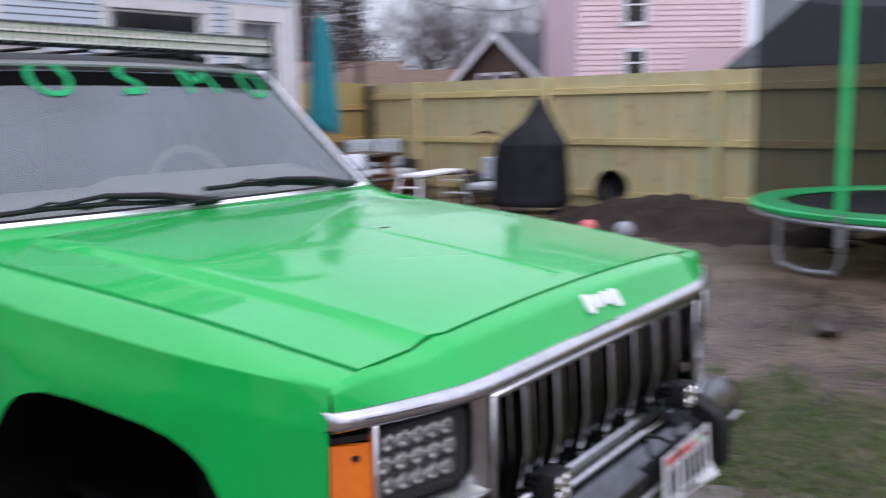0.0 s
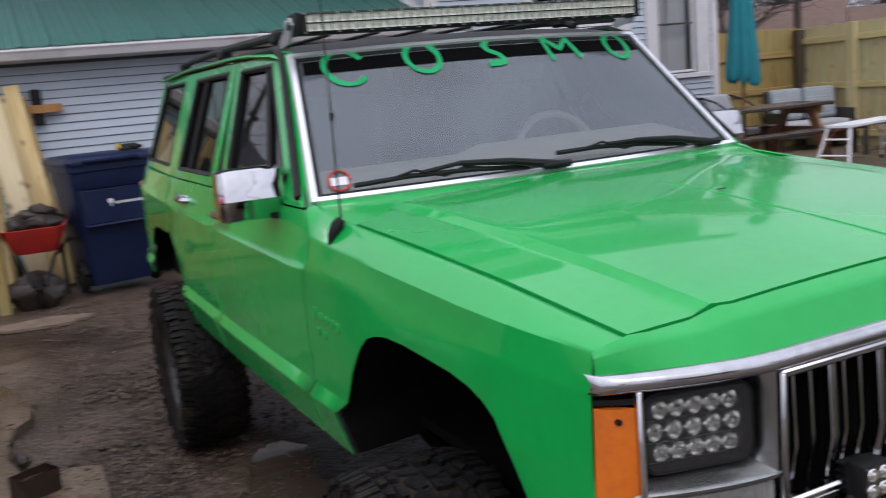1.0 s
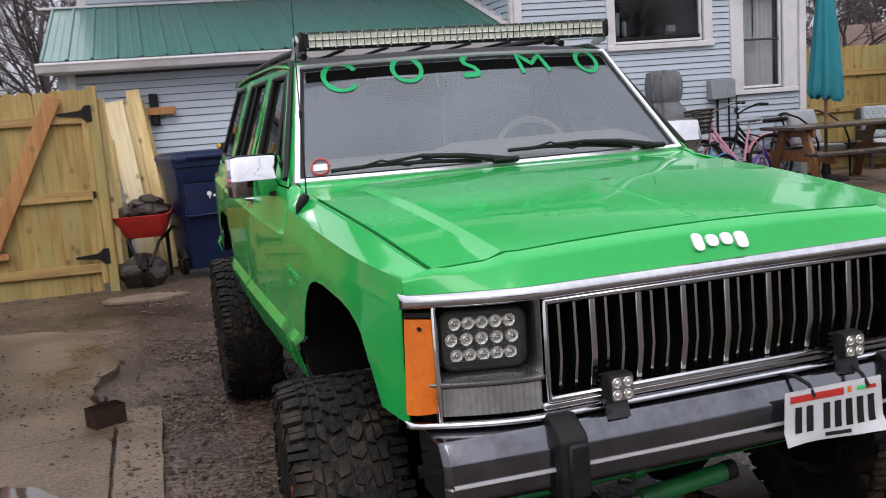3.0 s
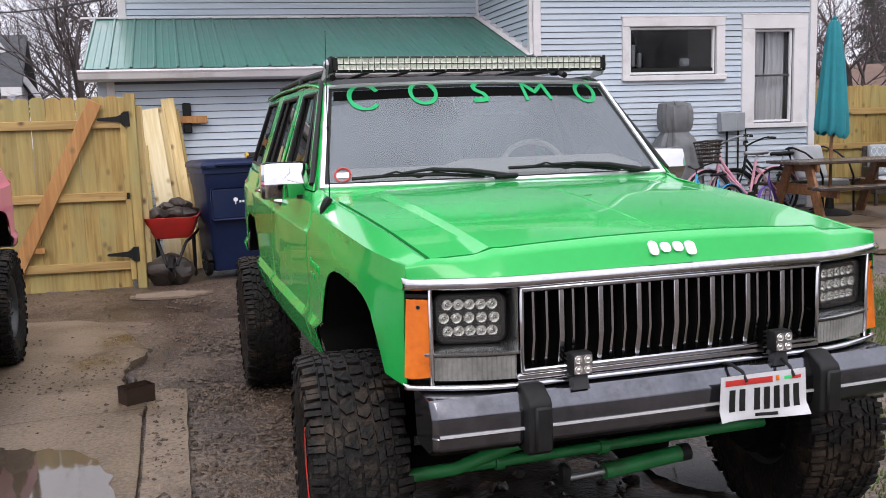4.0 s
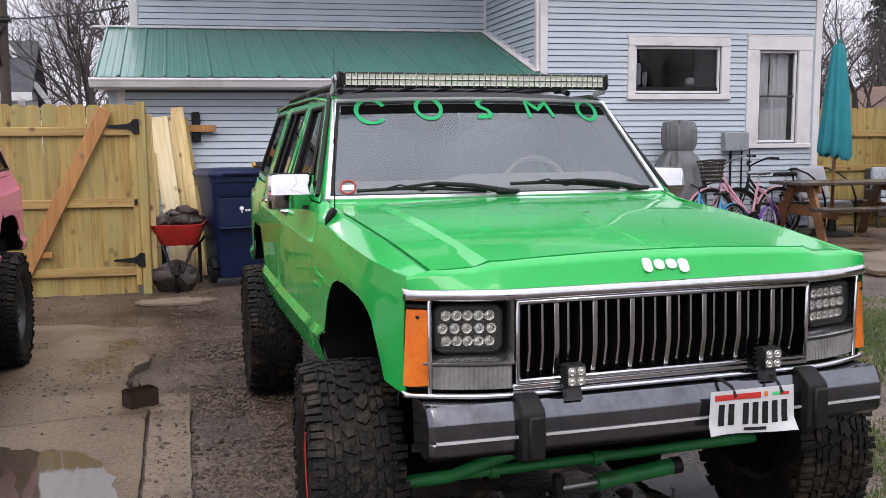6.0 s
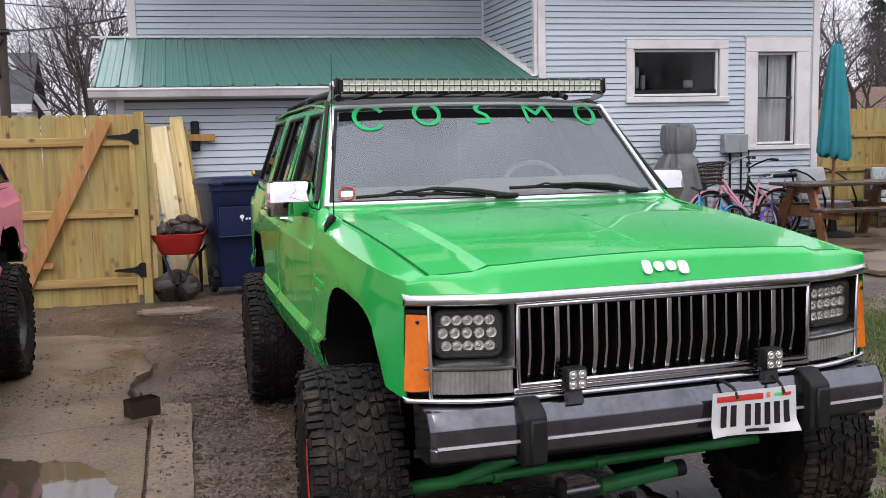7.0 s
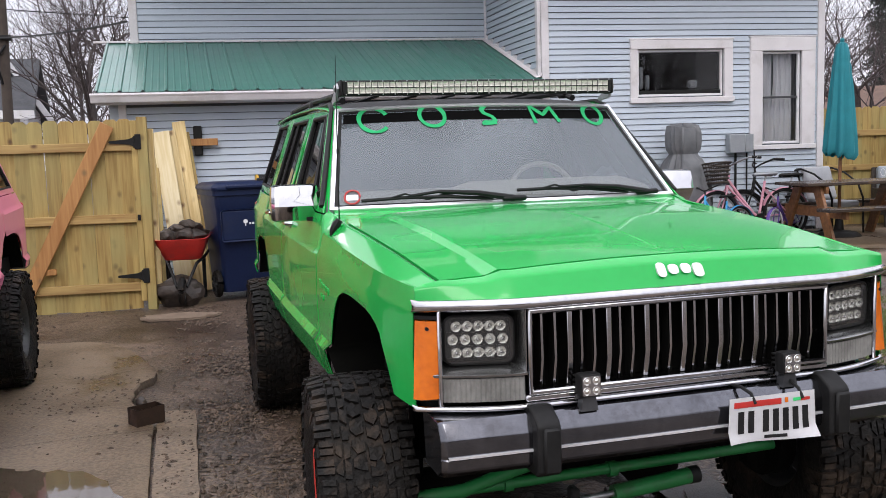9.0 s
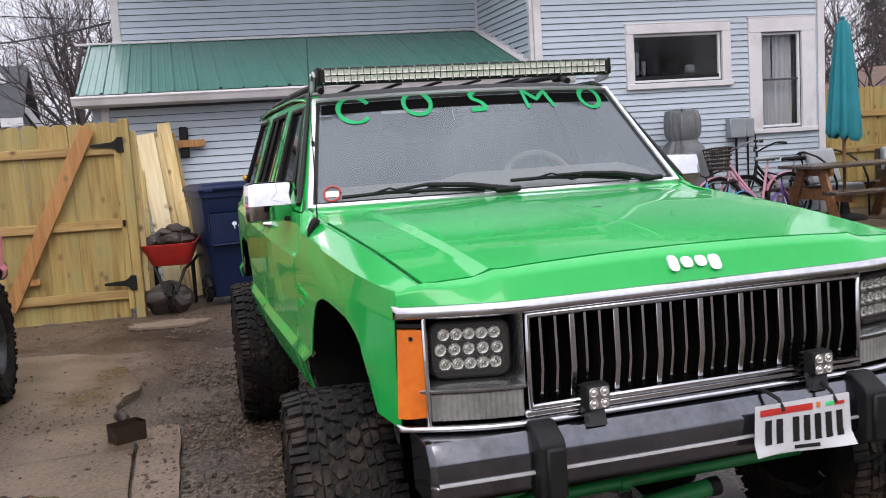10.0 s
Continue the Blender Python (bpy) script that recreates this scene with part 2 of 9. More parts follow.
M["plate_white"] = surf("grubby_plate_white", (0.56, 0.56, 0.57), (0.48, 0.48, 0.49), scale=6.0, rough=(0.35, 0.5), stains=(5.0, (0.34, 0.32, 0.30), 0.5))
M["lampglass"] = glass("lamp_glass", (0.93, 0.94, 0.95), (0.5, 0.5, 0.5), 0.03)
# grey-blue film stands in for soft sky reflection as well as dust
M["windscreen"] = glass("windscreen_glass", (0.80, 0.83, 0.85), (0.185, 0.215, 0.24), 0.50, rough=0.05)
M["tint_glass"] = glass("tinted_glass", (0.07, 0.07, 0.07), (0.04, 0.04, 0.04), 0.15)
M["band"] = surf("sun_band", (0.002, 0.002, 0.002), (0.003, 0.003, 0.003), rough=(0.7, 0.9), spec=0.05)
M["letter"] = surf("green_window_paint", (0.020, 0.33, 0.11), (0.030, 0.40, 0.15), scale=12.0, rough=(0.6, 0.8), bump=0.1, spec=0.2)
M["tan"] = surf("tan_dashboard", (0.46, 0.44, 0.38), (0.52, 0.50, 0.43), scale=5.0, rough=(0.6, 0.8), bump=0.05)
M["cabin"] = surf("dark_cabin", (0.05, 0.05, 0.052), (0.07, 0.07, 0.07), scale=5.0, rough=(0.7, 0.9))
M["white"] = surf("white_paint", (0.78, 0.78, 0.79), (0.70, 0.70, 0.72), scale=6.0, rough=(0.4, 0.6), stains=(4.0, (0.5, 0.48, 0.45), 0.3))
M["trim_white"] = surf("weathered_white_trim", (0.62, 0.60, 0.61), (0.70, 0.68, 0.69), scale=3.0, rough=(0.5, 0.7), bump=0.05, stains=(2.5, (0.42, 0.39, 0.37), 0.5))
M["siding"] = surf("blue_grey_siding", (0.430, 0.487, 0.552), (0.480, 0.540, 0.605), scale=1.5, rough=(0.45, 0.6), bump=0.06, bscale=45, stretch=(0.3, 1, 3), rand=0.04, stains=(1.2, (0.33, 0.375, 0.44), 0.35))
# core darkened so that gaps between the clapboards read as shadow lines
M["siding_shadow"] = surf("wall_core_shadow", (0.085, 0.092, 0.105), (0.11, 0.118, 0.133), rough=(0.7, 0.8))
M["roof_green"] = surf("green_metal_roof", (0.052, 0.165, 0.130), (0.066, 0.200, 0.160), scale=1.2, rough=(0.22, 0.42), bscale=4.0, bump=0.18, coat=0.2, stains=(1.4, (0.105, 0.20, 0.17), 0.7))
M["wood_new"] = wood("treated_pine", (0.41, 0.295, 0.100), (0.26, 0.168, 0.050), knots=(0.085, 0.042, 0.016), green=(0.33, 0.285, 0.11), rand=0.16)
M["wood_rail"] = wood("treated_pine_rail", (0.44, 0.30, 0.11), (0.30, 0.18, 0.06), knots=(0.10, 0.05, 0.02), axis=0, rand=0.10)
M["wood_pale"] = wood("pale_pine", (0.62, 0.49, 0.25), (0.47, 0.33, 0.13), knots=(0.14, 0.07, 0.03), rand=0.18)
M["wood_orange"] = wood("orange_brace_board", (0.46, 0.235, 0.080), (0.34, 0.155, 0.048), rand=0.05)
M["wood_fence"] = wood("weathered_green_pine", (0.62, 0.53, 0.29), (0.46, 0.37, 0.175), knots=(0.20, 0.14, 0.08), green=(0.46, 0.48, 0.28), rand=0.08)
M["wood_table"] = wood("stained_table_wood", (0.25, 0.115, 0.045), (0.15, 0.066, 0.027), axis=0, rough=(0.3, 0.55))
M["wood_tabletop"] = wood("wet_table_planks", (0.065, 0.048, 0.038), (0.045, 0.034, 0.028), axis=0, rough=(0.15, 0.35))
M["bin_blue"] = surf("navy_bin_plastic", (0.0060, 0.012, 0.042), (0.0085, 0.017, 0.056), scale=5.0, rough=(0.35, 0.55), bump=0.05, spec=0.25, stains=(4.0, (0.022, 0.025, 0.040), 0.3))
M["rock"] = surf("muddy_rock", (0.014, 0.010, 0.0075), (0.060, 0.044, 0.034), scale=7.0, rough=(0.35, 0.7), bump=0.6, bscale=35)
M["teal"] = surf("teal_canvas", (0.010, 0.165, 0.20), (0.016, 0.21, 0.25), scale=5.0, rough=(0.7, 0.85), bump=0.15, bscale=160)
M["grey_cover"] = surf("grey_weather_cover", (0.095, 0.100, 0.106), (0.145, 0.15, 0.157), scale=6.0, rough=(0.45, 0.65), bump=0.5, bscale=9)
M["black_cover"] = surf("black_weather_cover", (0.006, 0.0065, 0.008), (0.016, 0.017, 0.020), scale=5.0, rough=(0.4, 0.65), bump=0.5, bscale=9, spec=0.2)
M["meter"] = surf("grey_meter_box", (0.26, 0.28, 0.30), (0.31, 0.33, 0.35), scale=7.0, rough=(0.4, 0.6), metal=0.2)
M["pinkframe"] = surf("pink_bike_paint", (0.62, 0.29, 0.37), (0.68, 0.34, 0.42), rough=(0.3, 0.45), coat=0.3)
M["blueframe"] = surf("blue_bike_paint", (0.03, 0.30, 0.60), (0.05, 0.36, 0.66), rough=(0.3, 0.45), coat=0.3)
M["purple"] = surf("purple_paint", (0.07, 0.035, 0.20), (0.10, 0.05, 0.26), rough=(0.35, 0.5))
M["tramp_green"] = surf("lime_foam_pad", (0.03, 0.50, 0.13), (0.04, 0.58, 0.17), scale=6.0, rough=(0.4, 0.6))
M["galv"] = surf("galvanised_tube", (0.42, 0.43, 0.44), (0.34, 0.35, 0.36), scale=9.0, rough=(0.3, 0.5), metal=0.8)
M["curtain"] = surf("white_curtain", (0.80, 0.80, 0.82), (0.66, 0.66, 0.70), scale=3.0, rough=(0.8, 0.9), stretch=(6, 6, 0.4))
M["window_glass"] = glass("house_window_glass", (0.88, 0.89, 0.90), (0.06, 0.06, 0.07), 0.02)
M["bark"] = surf("grey_bark", (0.050, 0.040, 0.038), (0.090, 0.075, 0.070), scale=6.0, rough=(0.8, 0.95), bump=0.4, bscale=40)
M["twig"] = surf("grey_twigs", (0.060, 0.047, 0.047), (0.085, 0.068, 0.068), scale=3.0, rough=(0.85, 0.95))
M["needle"] = surf("dark_conifer", (0.018, 0.026, 0.020), (0.034, 0.044, 0.034), scale=3.0, rough=(0.8, 0.95))
M["pole"] = surf("tarred_pole", (0.05, 0.038, 0.030), (0.075, 0.058, 0.046), scale=5.0, rough=(0.8, 0.95), bump=0.3)
M["pink_siding"] = surf("pink_house_siding", (0.66, 0.49, 0.515), (0.71, 0.53, 0.555), scale=1.0, rough=(0.5, 0.65), rand=0.02)
M["shingle"] = surf("dark_shingles", (0.035, 0.037, 0.042), (0.06, 0.062, 0.067), scale=4.0, rough=(0.8, 0.95), bump=0.4, bscale=18)
M["shingle_brown"] = surf("brown_shingles", (0.13, 0.085, 0.065), (0.17, 0.11, 0.085), scale=4.0, rough=(0.8, 0.95), bump=0.4, bscale=18)
M["brown_wall"] = surf("brown_house_wall", (0.085, 0.052, 0.040), (0.11, 0.07, 0.055), scale=3.0, rough=(0.7, 0.85))
M["concrete"] = surf("wet_concrete", (0.085, 0.058, 0.037), (0.190, 0.138, 0.091), scale=2.2, rough=(0.28, 0.65), bump=0.4, bscale=45, stains=(0.9, (0.038, 0.026, 0.017), 1.0), fine=0.6, wet=0.05)
M["cushion"] = surf("pale_cushion", (0.36, 0.37, 0.39), (0.45, 0.46, 0.48), scale=5.0, rough=(0.75, 0.9), bump=0.2)
M["cushion_print"] = surf("grey_blue_cushion", (0.27, 0.305, 0.335), (0.32, 0.355, 0.385), scale=5.0, rough=(0.75, 0.9), bump=0.2)
M["lattice_print"] = surf("white_lattice_print", (0.60, 0.61, 0.62), (0.68, 0.69, 0.70), rough=(0.8, 0.9))
M["wicker"] = surf("dark_wicker", (0.03, 0.024, 0.02), (0.05, 0.04, 0.032), scale=20.0, rough=(0.6, 0.8), bump=0.5, bscale=90)
M["rust"] = surf("rusty_metal", (0.030, 0.017, 0.012), (0.055, 0.030, 0.020), scale=14.0, rough=(0.5, 0.8), metal=0.3, bump=0.2)

# ---------------------------------------------------------------- mesh helpers
def part(name, bm, material, parent=None, label="", smooth=40, solid=0.0, kind="", bevel=0.0, face=None):
    """One mesh object; face is the side that an open sheet turns outwards."""
    me = bpy.data.meshes.new(name)
    bmesh.ops.recalc_face_normals(bm, faces=bm.faces)
    if face and sum(f.normal.dot(Vector(face)) * f.calc_area() for f in bm.faces) < 0:
        bmesh.ops.reverse_faces(bm, faces=bm.faces)
    bm.to_mesh(me)
    bm.free()
    me.materials.append(M[material] if isinstance(material, str) else material)
    if smooth:
        me.shade_smooth()
        me.set_sharp_from_angle(angle=radians(smooth))
    ob = new(name, me)
    if parent:
        ob.parent = parent
    if solid:
        md = ob.modifiers.new("thickness", "SOLIDIFY")
        md.thickness, md.offset = solid, 0.0
        if smooth:
            md = ob.modifiers.new("even", "WEIGHTED_NORMAL")
            md.weight, md.keep_sharp = 100, True
    if bevel:
        md = ob.modifiers.new("edge", "BEVEL")
        md.width, md.segments, md.limit_method = bevel, 2, "ANGLE"
    if label or kind:
        tagged(ob, label=label, kind=kind)
    return ob


def thing(name, label, category, m=None, group="", kind=""):
    ob = new(name)
    ob.empty_display_size = 0.1
    if m is not None:
        ob.matrix_basis = m
    return tagged(ob, label, category, group, kind)


def shared(name, me, parent, m):
    """One more object on the same mesh."""
    ob = new(name, me)
    ob.parent = parent
    ob.matrix_basis = m
    return ob


def mesh_of(bm, name, material, smooth=0):
    me = bpy.data.meshes.new(name)
    bmesh.ops.recalc_face_normals(bm, faces=bm.faces)
    bm.to_mesh(me)
    bm.free()
    me.materials.append(M[material])
    if smooth:
        me.shade_smooth()
        me.set_sharp_from_angle(angle=radians(smooth))
    return me


def box(bm, c, s, bev=0.0, m=None, seg=1):
    r = bmesh.ops.create_cube(bm, size=1.0)
    vs = r["verts"]
    bmesh.ops.scale(bm, vec=s, verts=vs)
    if bev:
        es = list({e for v in vs for e in v.link_edges})
        g = bmesh.ops.bevel(bm, geom=es, offset=bev, segments=seg, affect="EDGES", profile=0.5)
        vs = list({v for f in g["faces"] for v in f.verts} | {v for v in vs if v.is_valid})
    bmesh.ops.translate(bm, vec=c, verts=vs)
    if m is not None:
        bmesh.ops.transform(bm, matrix=m, verts=vs)
    return vs


def rod(bm, p0, p1, r0, r1=None, seg=10, cap=True):
    p0, p1 = Vector(p0), Vector(p1)
    r1 = r0 if r1 is None else r1
    d = p1 - p0
    q = d.to_track_quat("Z", "Y").to_matrix()
    rings = []
    for p, r in ((p0, r0), (p1, r1)):
        rings.append([bm.verts.new(p + q @ Vector((r * math.cos(2 * math.pi * k / seg), r * math.sin(2 * math.pi * k / seg), 0))) for k in range(seg)])
    for k in range(seg):
        bm.faces.new((rings[0][k], rings[0][(k + 1) % seg], rings[1][(k + 1) % seg], rings[1][k]))
    if cap:
        bm.faces.new(rings[0][::-1])
        bm.faces.new(rings[1])


def hose(bm, pts, r, seg=8, closed=False, rr=None):
    """A tube along points; rr gives a radius for each."""
    pts = [Vector(p) for p in pts]
    rings = []
    n = len(pts)
    for i, p in enumerate(pts):
        a = pts[(i - 1) % n] if closed or i else p
        b = pts[(i + 1) % n] if closed or i < n - 1 else p
        q = (b - a).to_track_quat("Z", "Y").to_matrix()
        ra = rr[i] if rr else r
        rings.append([bm.verts.new(p + q @ Vector((ra * math.cos(2 * math.pi * k / seg), ra * math.sin(2 * math.pi * k / seg), 0))) for k in range(seg)])
    for i in range(n if closed else n - 1):
        A, B = rings[i], rings[(i + 1) % n]
        off = 0
        if closed and i == n - 1:
            off = min(range(seg), key=lambda o: (A[0].co - B[o].co).length)
        for k in range(seg):
            bm.faces.new((A[k], A[(k + 1) % seg], B[(k + 1 + off) % seg], B[(k + off) % seg]))
    if not closed:
        bm.faces.new(rings[0][::-1])
        bm.faces.new(rings[-1])


def grid(bm, rows, wrap=False):
    """Quads over rows of points."""
    vs = [[bm.verts.new(p) for p in row] for row in rows]
    for a, b in zip(vs, vs[1:]):
        n = len(a)
        for k in range(n if wrap else n - 1):
            bm.faces.new((a[k], a[(k + 1) % n], b[(k + 1) % n], b[k]))
    return vs


def prism(bm, outline, axis, lo, hi):
    """A closed outline drawn in the plane across an axis, pushed from lo to hi."""
    def at(p, h):
        return (h, p[0], p[1]) if axis == 0 else (p[0], h, p[1]) if axis == 1 else (p[0], p[1], h)
    a = [bm.verts.new(at(p, lo)) for p in outline]
    b = [bm.verts.new(at(p, hi)) for p in outline]
    n = len(outline)
    bm.faces.new(a)
    bm.faces.new(b[::-1])
    for k in range(n):
        bm.faces.new((a[k], b[k], b[(k + 1) % n], a[(k + 1) % n]))


def lerp(x, pts):
    """Piecewise linear through (x, y) pairs."""
    if x <= pts[0][0]:
        return pts[0][1]
    for (a, b), (c, d) in zip(pts, pts[1:]):
        if x <= c:
            return b + (d - b) * (x - a) / (c - a)
    return pts[-1][1]


def rounded(w, h, r, n=4):
    out = []
    for cx, cy, a0 in ((w / 2 - r, h / 2 - r, 0), (-w / 2 + r, h / 2 - r, 90), (-w / 2 + r, -h / 2 + r, 180), (w / 2 - r, -h / 2 + r, 270)):
        for k in range(n + 1):
            a = radians(a0 + 90 * k / n)
            out.append((cx + r * math.cos(a), cy + r * math.sin(a)))
    return out


def revolve(bm, profile, seg, axis=0):
    """A closed ring round an axis from (radius, along) pairs."""
    rings = []
    for k in range(seg):
        a = 2 * math.pi * k / seg
        c, s = math.cos(a), math.sin(a)
        rings.append([bm.verts.new((h, r * c, r * s)) if axis == 0 else bm.verts.new((r * c, r * s, h)) for r, h in profile])
    for k in range(seg):
        A, B = rings[k], rings[(k + 1) % seg]
        for i in range(len(profile) - 1):
            bm.faces.new((A[i], A[i + 1], B[i + 1], B[i]))
    return rings


# house frame: s along the wall to the right, q away from the yard behind the wall
HOUSE = Matrix.Rotation(radians(-6.0), 4, "Z") @ Matrix.Translation((0, 8.9, 0))


def ground_z(x, y):
    """The yard rises to the patio and the board fence."""
    k = min(1.0, max(0.0, (x - 1.3) / 4.2))
    return 0.25 * k * k * (3 - 2 * k)

# ---------------------------------------------------------------- the green car
car = thing("car", "bright green lifted off-road car with a chrome grille on wet dirt", "car")
WY = [(0, 0.776), (0.12, 0.797), (0.3, 0.822), (1.0, 0.858), (2.0, 0.885), (3.0, 0.895), (4.0, 0.885), (4.2, 0.862)]


def crease_z(y):
    """Height of the crease along the side."""
    return 1.068 + 0.0367 * y if y < 1.2 else 1.112 + 0.020 * (y - 1.2)


def side_x(y, z):
    """Half width of the body at a length and a height."""
    w = lerp(y, WY)
    zc = crease_z(y)
    if z > 1.27:
        return w - 0.045 - (z - 1.27) * 0.345
    if z <= zc:
        return w + lerp(z, [(0.60, -0.045), (0.65, -0.012), (0.772, 0.022), (0.802, 0.0), (0.95, 0.004), (zc, 0.0)])
    # a narrow ledge over the crease, running out towards the front
    k = min(1.0, max(0.0, (y - 0.02) / 0.7))
    lean_in = lerp(y, [(0.0, 0.022), (1.2, 0.045)])
    return w + lerp(z, [(zc, 0.0), (zc + 0.004 + 0.018 * k, -0.001 - 0.014 * k), (1.27, -lean_in)])


def side_panel(outline, sgn, zcuts=(0.65, 0.772, 0.802, 0.95, 1.2, 1.27), step=0.12):
    """A body panel in the side of the car, shaped to its width."""
    bm = bmesh.new()
    bm.faces.new([bm.verts.new((0, y, z)) for y, z in outline])
    y0, y1 = min(p[0] for p in outline), max(p[0] for p in outline)
    ym = (y0 + y1) / 2
    slope = (crease_z(ym + 0.01) - crease_z(ym - 0.01)) / 0.02
    k = min(1.0, max(0.0, (ym - 0.02) / 0.7))
    cuts = [((0, 0, z), (0, 0, 1)) for z in zcuts]
    cuts.append(((0, ym, crease_z(ym)), (0, -slope, 1)))
    cuts.append(((0, ym, crease_z(ym) + 0.004 + 0.018 * k), (0, -slope - (0.018 / 0.7 * 0.6 if ym < 1.0 else 0), 1)))
    for co, no in cuts:
        bmesh.ops.bisect_plane(bm, geom=bm.verts[:] + bm.edges[:] + bm.faces[:], plane_co=co, plane_no=Vector(no).normalized(), dist=1e-5)
    y = y0 + step
    while y < y1 - 0.03:
        bmesh.ops.bisect_plane(bm, geom=bm.verts[:] + bm.edges[:] + bm.faces[:], plane_co=(0, y, 0), plane_no=(0, 1, 0), dist=1e-5)
        y += step
    for v in bm.verts:
        v.co.x = sgn * side_x(v.co.y, v.co.z)
    return bm


def frame_ring(outer, inner, sgn, thick=0.006):
    """A window frame: a ring between two four-cornered outlines, with depth."""
    bm = bmesh.new()
    def row(pts, dx):
        return [bm.verts.new((sgn * (side_x(y, z) + dx), y, z)) for y, z in pts]
    o, i, ob_, ib = row(outer, 0), row(inner, 0), row(outer, -thick), row(inner, -thick)
    n = len(outer)
    for k in range(n):
        j = (k + 1) % n
        bm.faces.new((o[k], o[j], i[j], i[k]))
        bm.faces.new((i[k], i[j], ib[j], ib[k]))
        bm.faces.new((ob_[k], ib[k], ib[j], ob_[j]))
        bm.faces.new((o[k], ob_[k], ob_[j], o[j]))
    return bm


def pane(bm, pts, sgn, inset):
    n = 6
    (a, b, c, d) = pts
    rows = []
    for k in range(n + 1):
        t = k / n
        l_, r_ = [p[0] + (p[1] - p[0]) * t for p in zip(a, d)], [p[0] + (p[1] - p[0]) * t for p in zip(b, c)]
        rows.append([(sgn * (side_x(y, z) - inset), y, z) for y, z in (l_, ((l_[0] + r_[0]) / 2, (l_[1] + r_[1]) / 2), r_)])
    grid(bm, rows)


ARCH_F = [(0.988, 0.652), (1.005, 0.768), (0.966, 0.800), (0.904, 0.899), (0.838, 0.976), (0.795, 1.008), (0.749, 1.024), (0.69, 1.034), (0.60, 1.036), (0.494, 1.030), (0.40, 1.024), (0.335, 1.014), (0.284, 0.996), (0.25, 0.972), (0.198, 0.888), (0.155, 0.809)]
ARCH_R = [(3.90, 0.72), (3.89, 0.80), (3.83, 0.90), (3.74, 0.97), (3.62, 1.005), (3.45, 1.012), (3.26, 1.008), (3.14, 0.975), (3.05, 0.91), (2.97, 0.80), (2.93, 0.70)]
SEAM = [(0.0, 0.702, 1.150), (0.33, 0.728, 1.192), (0.66, 0.750, 1.222), (1.02, 0.770, 1.247), (1.15, 0.78, 1.262)]


def seam_at(y):
    return lerp(y, [(p[0], p[1]) for p in SEAM]), lerp(y, [(p[0], p[2]) for p in SEAM])


def shoulder(y):
    """Height of the fender's upper edge."""
    return 1.139 + 0.0478 * y


